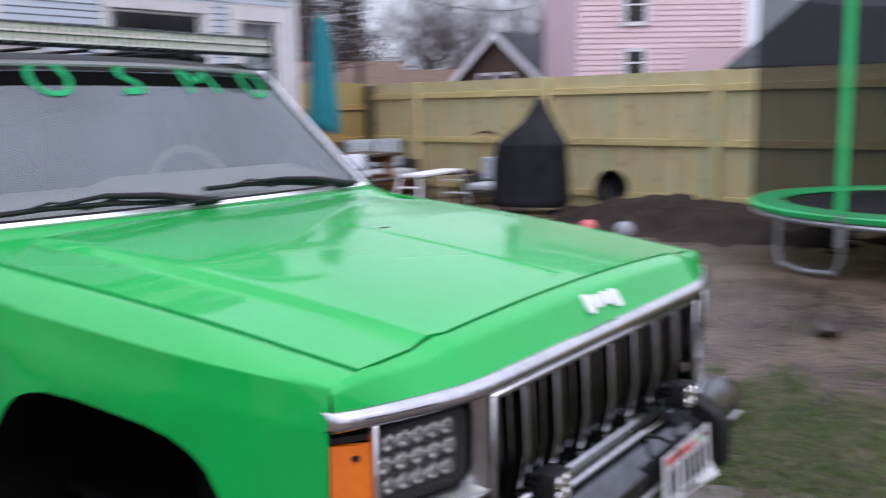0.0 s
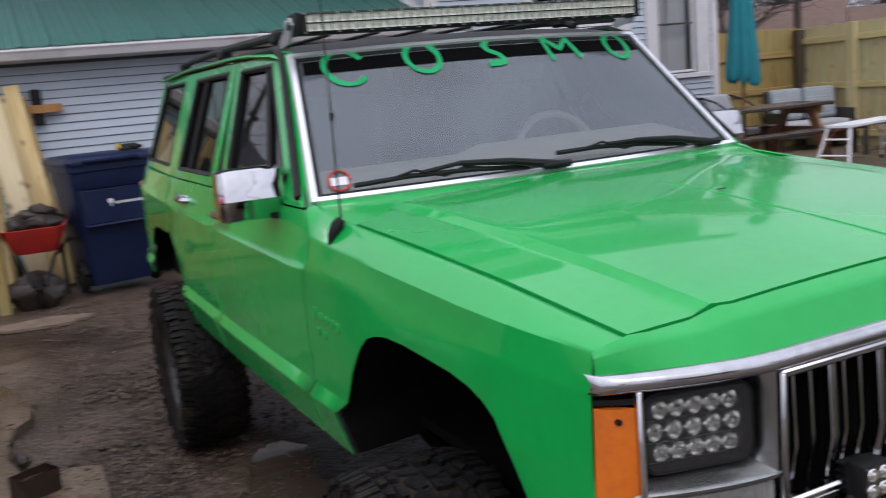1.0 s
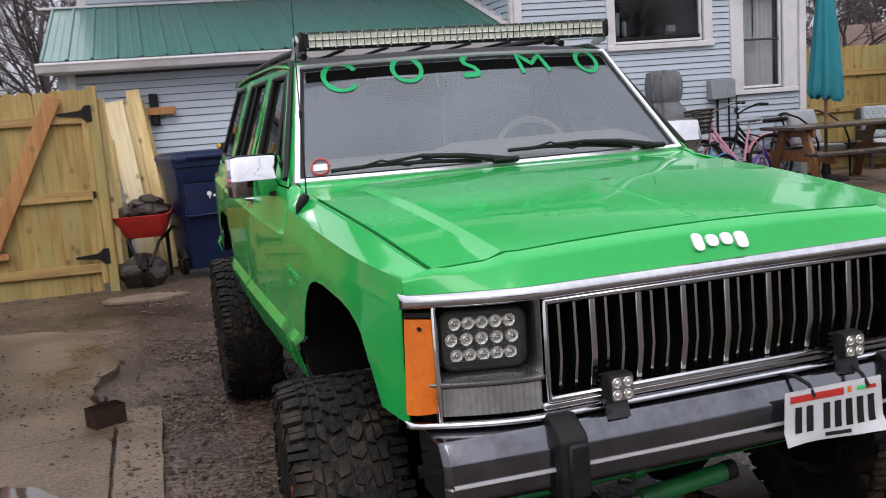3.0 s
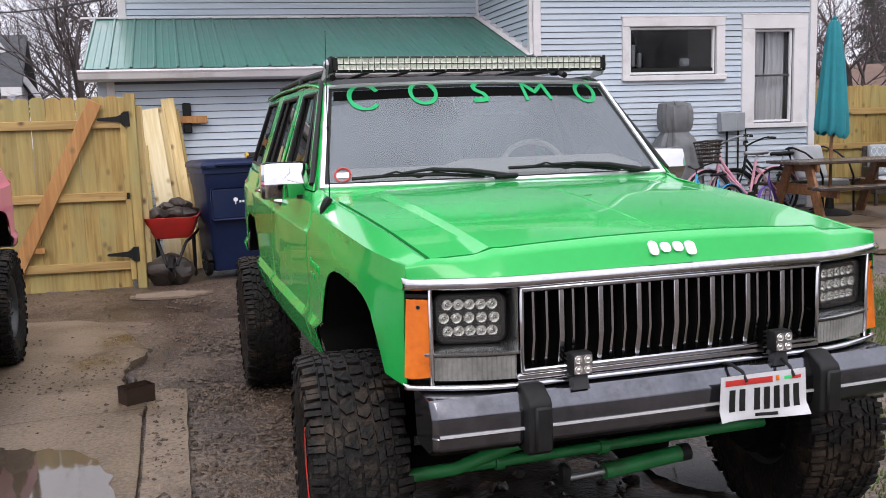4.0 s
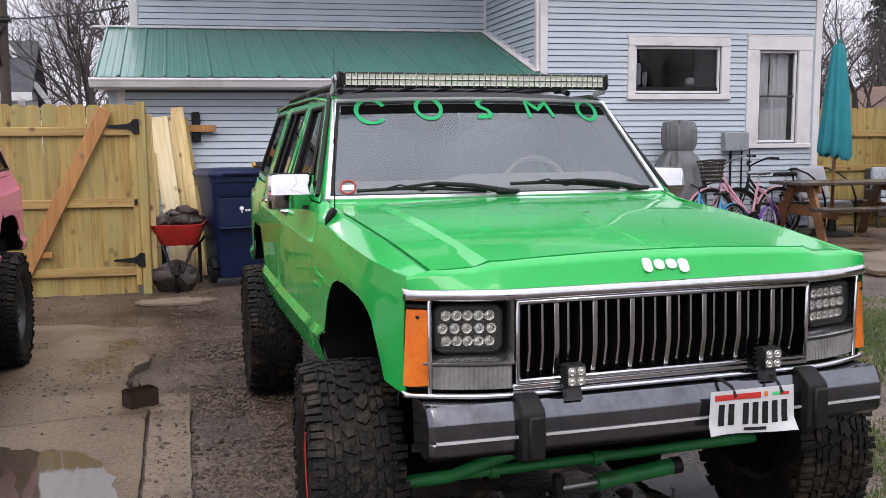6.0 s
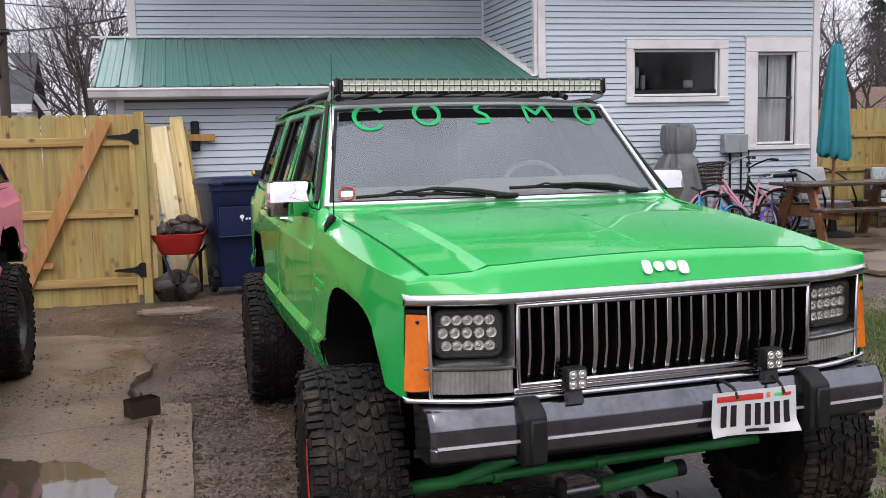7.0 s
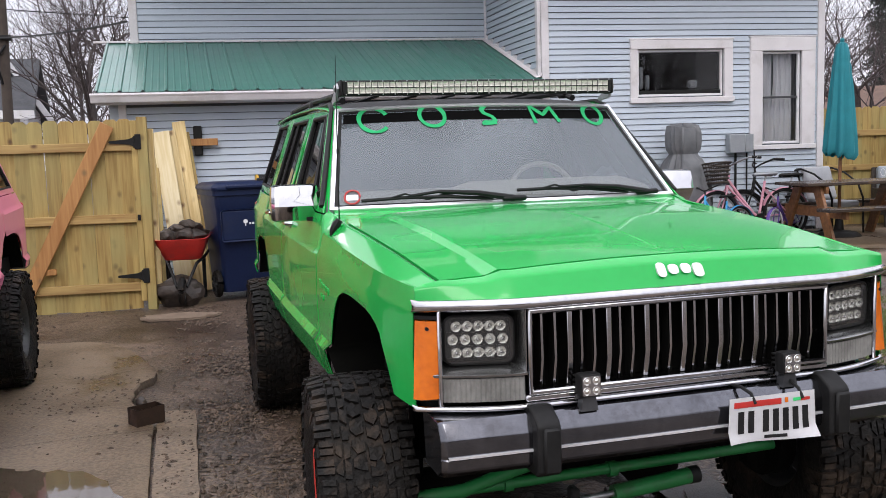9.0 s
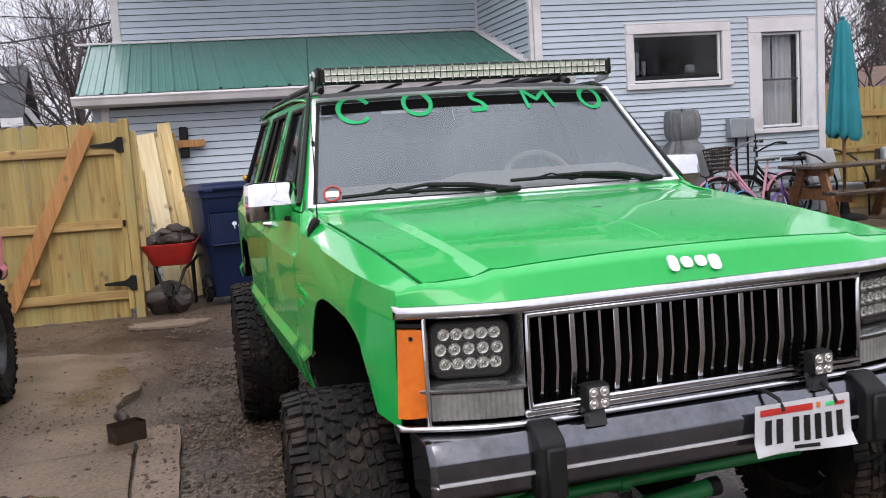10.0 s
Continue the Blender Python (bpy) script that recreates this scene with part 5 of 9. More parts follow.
# raised script on the doors side: plain bars
for sgn in (-1, 1):
    bm = bmesh.new()
    for y, z, w, h in ((1.13, 1.012, 0.045, 0.036), (1.085, 1.008, 0.036, 0.026), (1.043, 1.006, 0.030, 0.026), (1.003, 1.004, 0.034, 0.026), (0.966, 1.0, 0.030, 0.030), (1.11, 0.965, 0.038, 0.022), (1.064, 0.963, 0.038, 0.022)):
        x = side_x(y, z)
        bm2 = rounded(w * 0.8, h, 0.008, 2)
        prism(bm, [(y + a, z + b) for a, b in bm2], 0, sgn * (x - 0.002), sgn * (x + 0.006))
    part("side_badge", bm, "green", car, "raised green side badge", kind="stuff")

# wheels
def tyre_mesh():
    bm = bmesh.new()
    prof = [(0.205, -0.105), (0.225, -0.125), (0.29, -0.144), (0.345, -0.146), (0.378, -0.138), (0.394, -0.118), (0.399, -0.06), (0.400, 0), (0.399, 0.06), (0.394, 0.118), (0.378, 0.138), (0.345, 0.146), (0.29, 0.144), (0.225, 0.125), (0.205, 0.105)]
    revolve(bm, prof, 56)
    carcass = mesh_of(bm, "tyre", "rubber", 30)
    bm = bmesh.new()
    rnd = random.Random(4)
    def cleat(cols):
        """A raised block from (across, angle) corners."""
        ch, ca = sum(c[0] for c in cols) / len(cols), sum(c[1] for c in cols) / len(cols)
        top = 0.409 - 0.10 * max(0, abs(ch) - 0.09) ** 1.2 + rnd.uniform(-0.0035, 0.0025)
        lo = [bm.verts.new((h, 0.384 * math.cos(a), 0.384 * math.sin(a))) for h, a in cols]
        hi = [bm.verts.new((ch + (h - ch) * 0.94, (top - (0.010 if abs(h) > 0.135 else 0)) * math.cos(ca + (a - ca) * 0.92), (top - (0.010 if abs(h) > 0.135 else 0)) * math.sin(ca + (a - ca) * 0.92))) for h, a in cols]
        bm.faces.new(hi)
        m = len(cols)
        for k in range(m):
            bm.faces.new((lo[k], lo[(k + 1) % m], hi[(k + 1) % m], hi[k]))
    n = 42
    d = 2 * math.pi / n
    for k in range(n):
        a = d * k
        for s_, off in ((-1, 0.0), (1, 0.47)):
            j = lambda: rnd.uniform(-0.15, 0.15)
            b = a + off * d
            # hooked middle blocks, closely fitted
            cleat([(s_ * 0.003, b + (0.02 + j()) * d), (s_ * 0.018, b + (0.16 + j()) * d), (s_ * 0.026, b + (-0.10 + j()) * d), (s_ * 0.044, b + (0.04 + j()) * d), (s_ * 0.046, b + (0.56 + j()) * d), (s_ * 0.030, b + (0.86 + j()) * d), (s_ * 0.004, b + (0.74 + j()) * d)])
            # second row, stepped and split by a sipe
            cleat([(s_ * 0.050, b + (0.42 + j()) * d), (s_ * 0.070, b + (0.20 + j()) * d), (s_ * 0.072, b + (1.06 + j()) * d), (s_ * 0.052, b + (1.14 + j()) * d)])
            cleat([(s_ * 0.0745, b + (0.22 + j()) * d), (s_ * 0.094, b + (0.34 + j()) * d), (s_ * 0.096, b + (0.94 + j()) * d), (s_ * 0.076, b + (1.04 + j()) * d)])
            # shoulder lug of two ridges, long and short by turns
            wide = 0.153 if k % 2 else 0.142
            cleat([(s_ * 0.101, b + 0.06 * d), (s_ * wide, b + 0.0 * d), (s_ * wide, b + 0.34 * d), (s_ * 0.100, b + 0.42 * d)])
            cleat([(s_ * 0.100, b + 0.50 * d), (s_ * wide, b + 0.42 * d), (s_ * wide, b + 0.76 * d), (s_ * 0.101, b + 0.84 * d)])
            foot = 0.318 if k % 2 else 0.345
            lug = [(0.374, s_ * 0.140, b + 0.04 * d), (0.374, s_ * 0.140, b + 0.74 * d), (foot, s_ * 0.147, b + 0.60 * d), (foot, s_ * 0.147, b + 0.20 * d)]
            lo = [bm.verts.new((h, r * math.cos(t), r * math.sin(t))) for r, h, t in lug]
            hi = [bm.verts.new((h + s_ * 0.007, r * math.cos(t), r * math.sin(t))) for r, h, t in lug]
            bm.faces.new(hi)
            for q_ in range(4):
                bm.faces.new((lo[q_], lo[(q_ + 1) % 4], hi[(q_ + 1) % 4], hi[q_]))
    return carcass, mesh_of(bm, "tread", "rubber", 30)


def rim_mesh():
    bm = bmesh.new()
    revolve(bm, [(0.208, -0.11), (0.215, -0.118), (0.205, -0.112), (0.19, -0.08), (0.185, 0.0), (0.19, 0.09), (0.208, 0.11)], 40)
    # dished face with slots
    revolve(bm, [(0.187, -0.04), (0.16, -0.055), (0.10, -0.075), (0.075, -0.08), (0.07, -0.095), (0.045, -0.10), (0.001, -0.10)], 40)
    for k in range(5):
        a = 2 * math.pi * k / 5
        rod(bm, (-0.075, 0.057 * math.cos(a), 0.057 * math.sin(a)), (-0.112, 0.057 * math.cos(a), 0.057 * math.sin(a)), 0.011, seg=6)
    return mesh_of(bm, "rim", "rim", 35)


def slot_mesh():
    bm = bmesh.new()
    prism(bm, [(r * math.cos(t), r * math.sin(t)) for r, t in ((0.125, -0.13), (0.165, -0.13), (0.165, 0.13), (0.125, 0.13))], 0, -0.074, -0.06)
    return mesh_of(bm, "rim_slot", "dark")


def bead_mesh():
    bm = bmesh.new()
    revolve(bm, [(0.198, -0.120), (0.212, -0.124), (0.222, -0.118), (0.212, -0.112)], 40)
    return mesh_of(bm, "rim_ring", "red", 40)


(TYRE, TREAD), RIM, SLOT, BEAD = tyre_mesh(), rim_mesh(), slot_mesh(), bead_mesh()
for sx, y, steer in ((-1, 0.53, -3), (1, 0.53, -3), (-1, 3.13, 0), (1, 3.13, 0)):
    w = new("wheel")
    w.parent = car
    flip = Matrix.Rotation(math.pi, 4, "Z") if sx > 0 else Matrix.Identity(4)
    w.matrix_basis = Matrix.Translation((sx * 0.862, y, 0.388)) @ Matrix.Rotation(radians(steer), 4, "Z") @ flip @ Matrix.Rotation(random.Random(y * 3 + sx).uniform(0, 3), 4, "X") @ Matrix.Diagonal((1.0, 0.965, 0.965, 1))
    tagged(w, "lifted wheel with a chunky mud-terrain tyre")
    tagged(shared("tread", TREAD, shared("tyre", TYRE, w, Matrix.Identity(4)), Matrix.Identity(4)), "chunky muddy tread blocks", kind="stuff")
    shared("rim", RIM, w, Matrix.Identity(4))
    for k in range(8):
        shared("rim_slot", SLOT, w, Matrix.Rotation(math.pi * k / 4, 4, "X"))
    if y < 1:
        shared("rim_ring", BEAD, w, Matrix.Identity(4))

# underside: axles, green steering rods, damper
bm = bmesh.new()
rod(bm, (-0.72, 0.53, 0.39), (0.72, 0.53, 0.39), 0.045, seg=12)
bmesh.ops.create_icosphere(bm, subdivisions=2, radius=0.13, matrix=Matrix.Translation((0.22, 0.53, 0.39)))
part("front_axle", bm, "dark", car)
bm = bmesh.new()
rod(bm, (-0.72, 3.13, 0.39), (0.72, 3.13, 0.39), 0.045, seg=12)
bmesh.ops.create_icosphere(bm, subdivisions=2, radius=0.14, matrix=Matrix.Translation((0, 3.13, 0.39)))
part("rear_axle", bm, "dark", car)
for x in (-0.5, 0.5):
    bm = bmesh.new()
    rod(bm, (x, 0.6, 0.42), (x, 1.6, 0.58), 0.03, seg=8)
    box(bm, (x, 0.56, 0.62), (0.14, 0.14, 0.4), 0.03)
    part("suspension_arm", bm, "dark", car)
# added near-black boxes fill the underside, hiding lit ground and blocking light
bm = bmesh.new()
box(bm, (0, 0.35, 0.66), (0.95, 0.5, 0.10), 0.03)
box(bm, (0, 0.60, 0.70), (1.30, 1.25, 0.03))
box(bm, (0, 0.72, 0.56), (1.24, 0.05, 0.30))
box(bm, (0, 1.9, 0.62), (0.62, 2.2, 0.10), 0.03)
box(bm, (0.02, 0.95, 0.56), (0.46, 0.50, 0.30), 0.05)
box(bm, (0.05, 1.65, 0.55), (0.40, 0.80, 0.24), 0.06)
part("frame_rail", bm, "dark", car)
# near-black crossmember, added so that the space behind the bumper stays dark
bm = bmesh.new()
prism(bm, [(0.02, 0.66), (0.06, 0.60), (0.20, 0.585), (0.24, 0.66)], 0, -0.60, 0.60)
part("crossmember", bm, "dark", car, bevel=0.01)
for x in (-0.68, 0.68):
    bm = bmesh.new()
    rod(bm, (x * 1.02, 0.53, 0.39), (x * 1.12, 0.53, 0.39), 0.15, seg=24)
    box(bm, (x, 0.53, 0.39), (0.09, 0.11, 0.26), 0.03)
    part("steering_knuckle", bm, "dark", car)
bm = bmesh.new()
rod(bm, (-0.66, 0.36, 0.405), (0.64, 0.36, 0.415), 0.019, seg=12)
for x in (-0.40, -0.02):
    rod(bm, (x, 0.36, 0.407), (x + 0.03, 0.36, 0.407), 0.027, seg=12)
part("tie_rod", bm, "green_rod", car, "green painted tie rod")
bm = bmesh.new()
hose(bm, [(-0.72, 0.34, 0.41), (-0.55, 0.32, 0.42), (-0.38, 0.31, 0.47), (0.30, 0.33, 0.60)], 0.022, seg=10)
part("drag_link", bm, "green_rod", car, "green painted drag link")
bm = bmesh.new()
rod(bm, (-0.03, 0.30, 0.345), (0.27, 0.31, 0.365), 0.028, seg=16)
damper = part("steering_damper", bm, "green_rod", car, "green steering damper with a bright rod")
bm = bmesh.new()
rod(bm, (-0.16, 0.30, 0.340), (-0.03, 0.30, 0.345), 0.011, seg=10)
part("damper_rod", bm, "galv", damper)
bm = bmesh.new()
rod(bm, (0.265, 0.31, 0.365), (0.30, 0.31, 0.367), 0.030, seg=12)
part("damper_cap", bm, "black", damper)
bm = bmesh.new()
box(bm, (-0.17, 0.31, 0.35), (0.03, 0.05, 0.07), 0.008)
part("damper_mount", bm, "black", damper)

# ---------------------------------------------------------------- ground
def axis_steps(lo, hi, fine, coarse):
    out, v = [], lo
    while v < hi:
        out.append(v)
        v += fine if -5 < v < 11 else coarse
    return out + [hi]


def place(s, q, z=None, turn=0.0):
    """A pose in the yard from the house's own axes, standing on the ground."""
    p = HOUSE @ Vector((s, q, 0))
    return Matrix.Translation((p.x, p.y, ground_z(p.x, p.y) if z is None else z)) @ Matrix.Rotation(radians(-6.0 + turn), 4, "Z")


M["dirt"] = surf("wet_gravel_dirt", (0.025, 0.0165, 0.0115), (0.138, 0.097, 0.069), scale=1.6, rough=(0.26, 0.64), spec=0.45, bump=1.0, bscale=38, stains=(1.1, (0.018, 0.0125, 0.0092), 0.7), fine=0.75, wet=0.10)
bm = bmesh.new()
gx, gy = axis_steps(-240, 240, 0.16, 12), axis_steps(-240, 240, 0.16, 12)
rows = []
for y in gy:
    row = []
    for x in gx:
        near = -5 < x < 11 and -5 < y < 11
        bumps = 0.016 * noise.noise((x * 1.1, y * 1.1, 0)) + 0.012 * noise.noise((x * 4, y * 4, 3)) if near else 0
        # ruts where wheels have run
        if near and -1.25 < x < 0.2 and y < 7:
            bumps -= 0.012 * math.exp(-((x + 0.85) / 0.2) ** 2)
        row.append((x, y, ground_z(x, y) + bumps - 0.016))
    rows.append(row)
grid(bm, rows)
ground = tagged(part("ground", bm, "dirt", None, smooth=60), "wet brown dirt and gravel yard", "ground", kind="structure")

# loose stones on the dirt
rnd = random.Random(11)


def pebble_fast(vs, fs, x, y, z, r, rnd):
    o = len(vs)
    a0 = rnd.uniform(0, 6)
    k = rnd.uniform(0.6, 1.4)
    for j in range(5):
        a = a0 + j * 2 * math.pi / 5
        q_ = r * rnd.uniform(0.75, 1.2)
        vs.append((x + q_ * k * math.cos(a), y + q_ * math.sin(a), z - r * 0.2))
    vs.append((x + rnd.uniform(-0.5, 0.5) * r, y + rnd.uniform(-0.5, 0.5) * r, z + r * rnd.uniform(0.25, 0.6)))
    for j in range(5):
        fs.append((o + j, o + (j + 1) % 5, o + 5))
vs, fs = [], []
for k in range(15000):
    x, y = rnd.uniform(-1.5, 0.2), rnd.uniform(-0.6, 7.2)
    if k % 3 == 0:
        x, y = rnd.uniform(-4.5, 6), rnd.uniform(-1, 7.8)
    d = noise.noise((x * 1.5, y * 1.5, 7))
    if rnd.random() > 0.55 + d:
        continue
    pebble_fast(vs, fs, x, y, ground_z(x, y) - 0.006, rnd.choice((0.003, 0.004, 0.005, 0.007, 0.011, 0.016)) * rnd.uniform(0.7, 1.3), rnd)
for k in range(9000):
    # coarser crumbs churned up beside the wheels
    x, y = rnd.gauss(-0.95, 0.28), rnd.uniform(0.2, 5.0)
    if x < -1.36 or noise.noise((x * 2.2, y * 2.2, 12)) < rnd.uniform(-0.35, 0.25):
        continue
    pebble_fast(vs, fs, x, y, ground_z(x, y) - 0.007, rnd.choice((0.005, 0.007, 0.009, 0.012, 0.019)) * rnd.uniform(0.7, 1.3), rnd)
for k in range(700):
    # clods and crumbs tracked over the concrete
    x, y = rnd.gauss(-2.15, 0.35), rnd.gauss(3.65, 0.22)
    if k % 3 == 1:
        x, y = rnd.uniform(-1.56, -1.38), rnd.uniform(0.4, 3.1)
    elif k % 3 == 2:
        x, y = rnd.uniform(-3.2, -1.60), rnd.uniform(2.2, 5.2)
    if x > -1.38 or -1.61 < x < -1.56:
        continue
    pebble_fast(vs, fs, x, y, 0.031 if x < -1.59 else 0.025, rnd.choice((0.004, 0.006, 0.008, 0.013)) * rnd.uniform(0.7, 1.3), rnd)
me = bpy.data.meshes.new("gravel")
me.from_pydata(vs, [], fs)
M["gravel"] = surf("loose_gravel", (0.016, 0.011, 0.008), (0.125, 0.090, 0.065), scale=14, rough=(0.45, 0.8), bscale=60, spec=0.25)
me.materials.append(M["gravel"])
tagged(new("gravel", me), "loose wet gravel on the dirt", "gravel", kind="stuff")

# concrete slab, broken at its corner, and the strip beside it
def slab(name, outline, top, label, seed):
    bm = bmesh.new()
    dense = []
    rnd = random.Random(seed)
    for (a, b) in zip(outline, outline[1:] + outline[:1]):
        n = max(1, int(math.hypot(b[0] - a[0], b[1] - a[1]) / 0.09))
        for k in range(n):
            t = k / n
            j = 0.004 if n > 8 else 0.012
            dense.append((a[0] + (b[0] - a[0]) * t + rnd.uniform(-j, j), a[1] + (b[1] - a[1]) * t + rnd.uniform(-j, j)))
    cx, cy = sum(p[0] for p in dense) / len(dense), sum(p[1] for p in dense) / len(dense)
    def rim_(k, z):
        return [bm.verts.new((cx + (x - cx) * k, cy + (y - cy) * k, z)) for x, y in dense]
    a, b, c = rim_(1.0, -0.05), rim_(1.0, top - 0.008), rim_(0.99, top)
    n = len(dense)
    for r0, r1 in ((a, b), (b, c)):
        for k in range(n):
            bm.faces.new((r0[k], r0[(k + 1) % n], r1[(k + 1) % n], r1[k]))
    bm.faces.new(c)
    return tagged(part(name, bm, "concrete", None, smooth=30), label, "pavement", kind="structure")


slab("concrete_slab", [(-1.59, -1.6), (-1.594, 1.65), (-1.60, 2.86), (-1.66, 2.98), (-1.70, 3.20), (-1.74, 3.45), (-1.745, 3.68), (-1.70, 3.86), (-1.63, 4.02), (-1.615, 4.18), (-1.66, 4.45), (-1.73, 4.72), (-1.81, 5.0), (-1.93, 5.28), (-2.05, 5.45), (-2.2, 5.57), (-2.6, 5.63), (-3.2, 5.7), (-4.6, 5.75), (-4.6, -1.6)], 0.028, "worn wet concrete slab with a broken corner", 3)
slab("concrete_strip", [(-1.372, -1.4), (-1.572, -1.4), (-1.578, 2.86), (-1.555, 3.12), (-1.48, 3.14), (-1.365, 3.10), (-1.358, 3.02), (-1.370, 2.2)], 0.022, "narrow muddy concrete strip", 5)
bm = bmesh.new()
for (x0, y0, x1, y1, wv) in ((-4.3, 2.62, -1.61, 2.74, 0.004), (-1.98, 4.15, -1.66, 4.33, 0.006), (-4.4, 0.9, -1.60, 0.93, 0.006), (-1.565, 1.9, -1.38, 1.92, 0.005)):
    n = 26
    pts = []
    for k in range(n + 1):
        t = k / n
        pts.append((x0 + (x1 - x0) * t, y0 + (y1 - y0) * t + 0.03 * noise.noise((x0 + t * 9, y0, 2))))
    grid(bm, [[(x, y - wv * (0.4 + abs(noise.noise((x * 8, y, 5)))), 0.031) for x, y in pts], [(x, y + wv * (0.4 + abs(noise.noise((x * 7, y, 8)))), 0.031) for x, y in pts]])
M["crack"] = surf("dark_crack_dirt", (0.022, 0.016, 0.012), (0.04, 0.03, 0.022), rough=(0.7, 0.9))
tagged(part("slab_crack", bm, "crack", None), "dirt-filled cracks across the concrete", "crack", kind="structure")


def puddle(name, cx, cy, rx, ry, z, label, seed):
    bm = bmesh.new()
    n = 60
    ring_ = []
    for k in range(n):
        a = 2 * math.pi * k / n
        r = 1 + 0.11 * noise.noise((math.cos(a) * 1.7 + seed, math.sin(a) * 1.7, seed)) + 0.07 * noise.noise((math.cos(a) * 7 + seed, math.sin(a) * 7, seed))
        ring_.append((cx + rx * r * math.cos(a), cy + ry * r * math.sin(a), z))
    bm.faces.new([bm.verts.new(p) for p in ring_])
    tagged(part(name, bm, "water", None, smooth=0), label, "puddle", kind="structure")


M["water"] = surf("muddy_water", (0.060, 0.044, 0.030), (0.075, 0.056, 0.040), scale=2.0, rough=(0.015, 0.05), spec=0.5, bscale=9, bump=0.035)
puddle("puddle", -2.20, 1.40, 0.56, 0.84, 0.0315, "shallow muddy puddle on the concrete", 4)
puddle("puddle", -2.9, 2.2, 0.75, 0.30, 0.0312, "shallow muddy puddle on the concrete", 9)
puddle("puddle", -0.62, 2.35, 0.22, 0.5, -0.004, "puddle in the wheel rut", 6)
puddle("puddle", 1.55, -0.1, 0.3, 0.5, ground_z(1.55, 0.2) + 0.006, "puddle beside the grass", 2)
puddle("puddle", 0.68, 0.98, 0.15, 0.30, ground_z(0.68, 0.98) + 0.022, "wet puddle in the churned mud under the car", 5)
puddle("puddle", -1.45, 6.55, 0.30, 0.10, 0.004, "pale puddle near the gate", 8)

# churned wet mud below the car, near-black to give the shade there too
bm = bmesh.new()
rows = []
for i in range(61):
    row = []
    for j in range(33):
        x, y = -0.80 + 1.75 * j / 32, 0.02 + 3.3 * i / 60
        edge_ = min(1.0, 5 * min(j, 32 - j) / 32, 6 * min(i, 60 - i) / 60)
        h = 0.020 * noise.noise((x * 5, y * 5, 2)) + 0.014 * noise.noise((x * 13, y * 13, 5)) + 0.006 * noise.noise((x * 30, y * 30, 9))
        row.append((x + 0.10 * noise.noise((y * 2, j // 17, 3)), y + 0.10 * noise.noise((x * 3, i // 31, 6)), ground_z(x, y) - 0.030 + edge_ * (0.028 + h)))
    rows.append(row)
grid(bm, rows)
rnd = random.Random(23)
for k in range(90):
    x, y = rnd.uniform(-0.55, 0.62), 0.30 + 1.5 * rnd.random() ** 1.6
    r = rnd.uniform(0.010, 0.028)
    lump = bmesh.ops.create_icosphere(bm, subdivisions=2, radius=r, matrix=Matrix.Translation((x, y, ground_z(x, y) + 0.008)) @ Matrix.Diagonal((1.3, 1.1, 0.7, 1)))["verts"]
    for v in lump:
        v.co += Vector((noise.noise(v.co * 45), noise.noise(v.co * 45 + Vector((9, 0, 0))), noise.noise(v.co * 45 + Vector((0, 9, 0))))) * r * 0.8
M["mud"] = surf("shade_dark_wet_mud", (0.009, 0.0066, 0.005), (0.024, 0.017, 0.012), scale=6.0, rough=(0.25, 0.6), bump=0.7, bscale=40, spec=0.35)
tagged(part("mud", bm, "mud", None, smooth=50), "churned wet mud on the ground below the car, darkened for shade", "mud", kind="structure")

# worn concrete patio by the house
bm = bmesh.new()
for k, (s0, s1) in enumerate(((2.6, 4.4), (4.43, 6.2), (6.23, 8.2))):
    for j, (q0, q1) in enumerate(((-2.55, -0.02), (-4.0, -2.58))):
        if j == 1 and k == 0:
            continue
        p = HOUSE @ Vector(((s0 + s1) / 2, (q0 + q1) / 2, 0))
        box(bm, ((s0 + s1) / 2, (q0 + q1) / 2, ground_z(p.x, p.y) + 0.004), (s1 - s0, q1 - q0, 0.05), 0.006)
patio = part("patio", bm, "concrete", None, smooth=0)
patio.matrix_basis = HOUSE
tagged(patio, "wet brown concrete patio slabs by the house", "patio", kind="structure")

# grass: tufts of blades over the turf in front
rnd = random.Random(5)
vs, fs = [], []
def blade_(x, y, h, rnd):
    a = rnd.uniform(0, 6.28)
    w = rnd.uniform(0.0025, 0.0055)
    dx, dy = math.cos(a) * w, math.sin(a) * w
    lx, ly = rnd.uniform(-0.5, 0.5) * h, rnd.uniform(-0.5, 0.5) * h
    z = ground_z(x, y) - 0.012
    o = len(vs)
    vs.extend(((x - dx, y - dy, z), (x + dx, y + dy, z), (x + lx * 0.4 + dx * 0.7, y + ly * 0.4 + dy * 0.7, z + h * 0.6), (x + lx * 0.4 - dx * 0.7, y + ly * 0.4 - dy * 0.7, z + h * 0.6), (x + lx, y + ly, z + h)))
    fs.extend(((o, o + 1, o + 2, o + 3), (o + 3, o + 2, o + 4)))
count = 0
while count < 72000:
    x, y = rnd.uniform(1.0, 4.9), rnd.uniform(-2.2, 4.6)
    reach = min(math.hypot((x - 2.1) / 1.5, (y + 0.35) / 1.75), math.hypot((x - 3.2) / 1.35, (y - 2.9) / 1.5))
    patch = 1.05 - reach + 0.55 * noise.noise((x * 1.1, y * 1.1, 4)) + 0.40 * noise.noise((x * 3.4, y * 3.4, 1))
    count += 0.15
    if patch < rnd.uniform(0.05, 0.55):
        continue
    blade_(x, y, rnd.uniform(0.010, 0.038), rnd)
    count += 1
me = bpy.data.meshes.new("grass")
me.from_pydata(vs, [], fs)
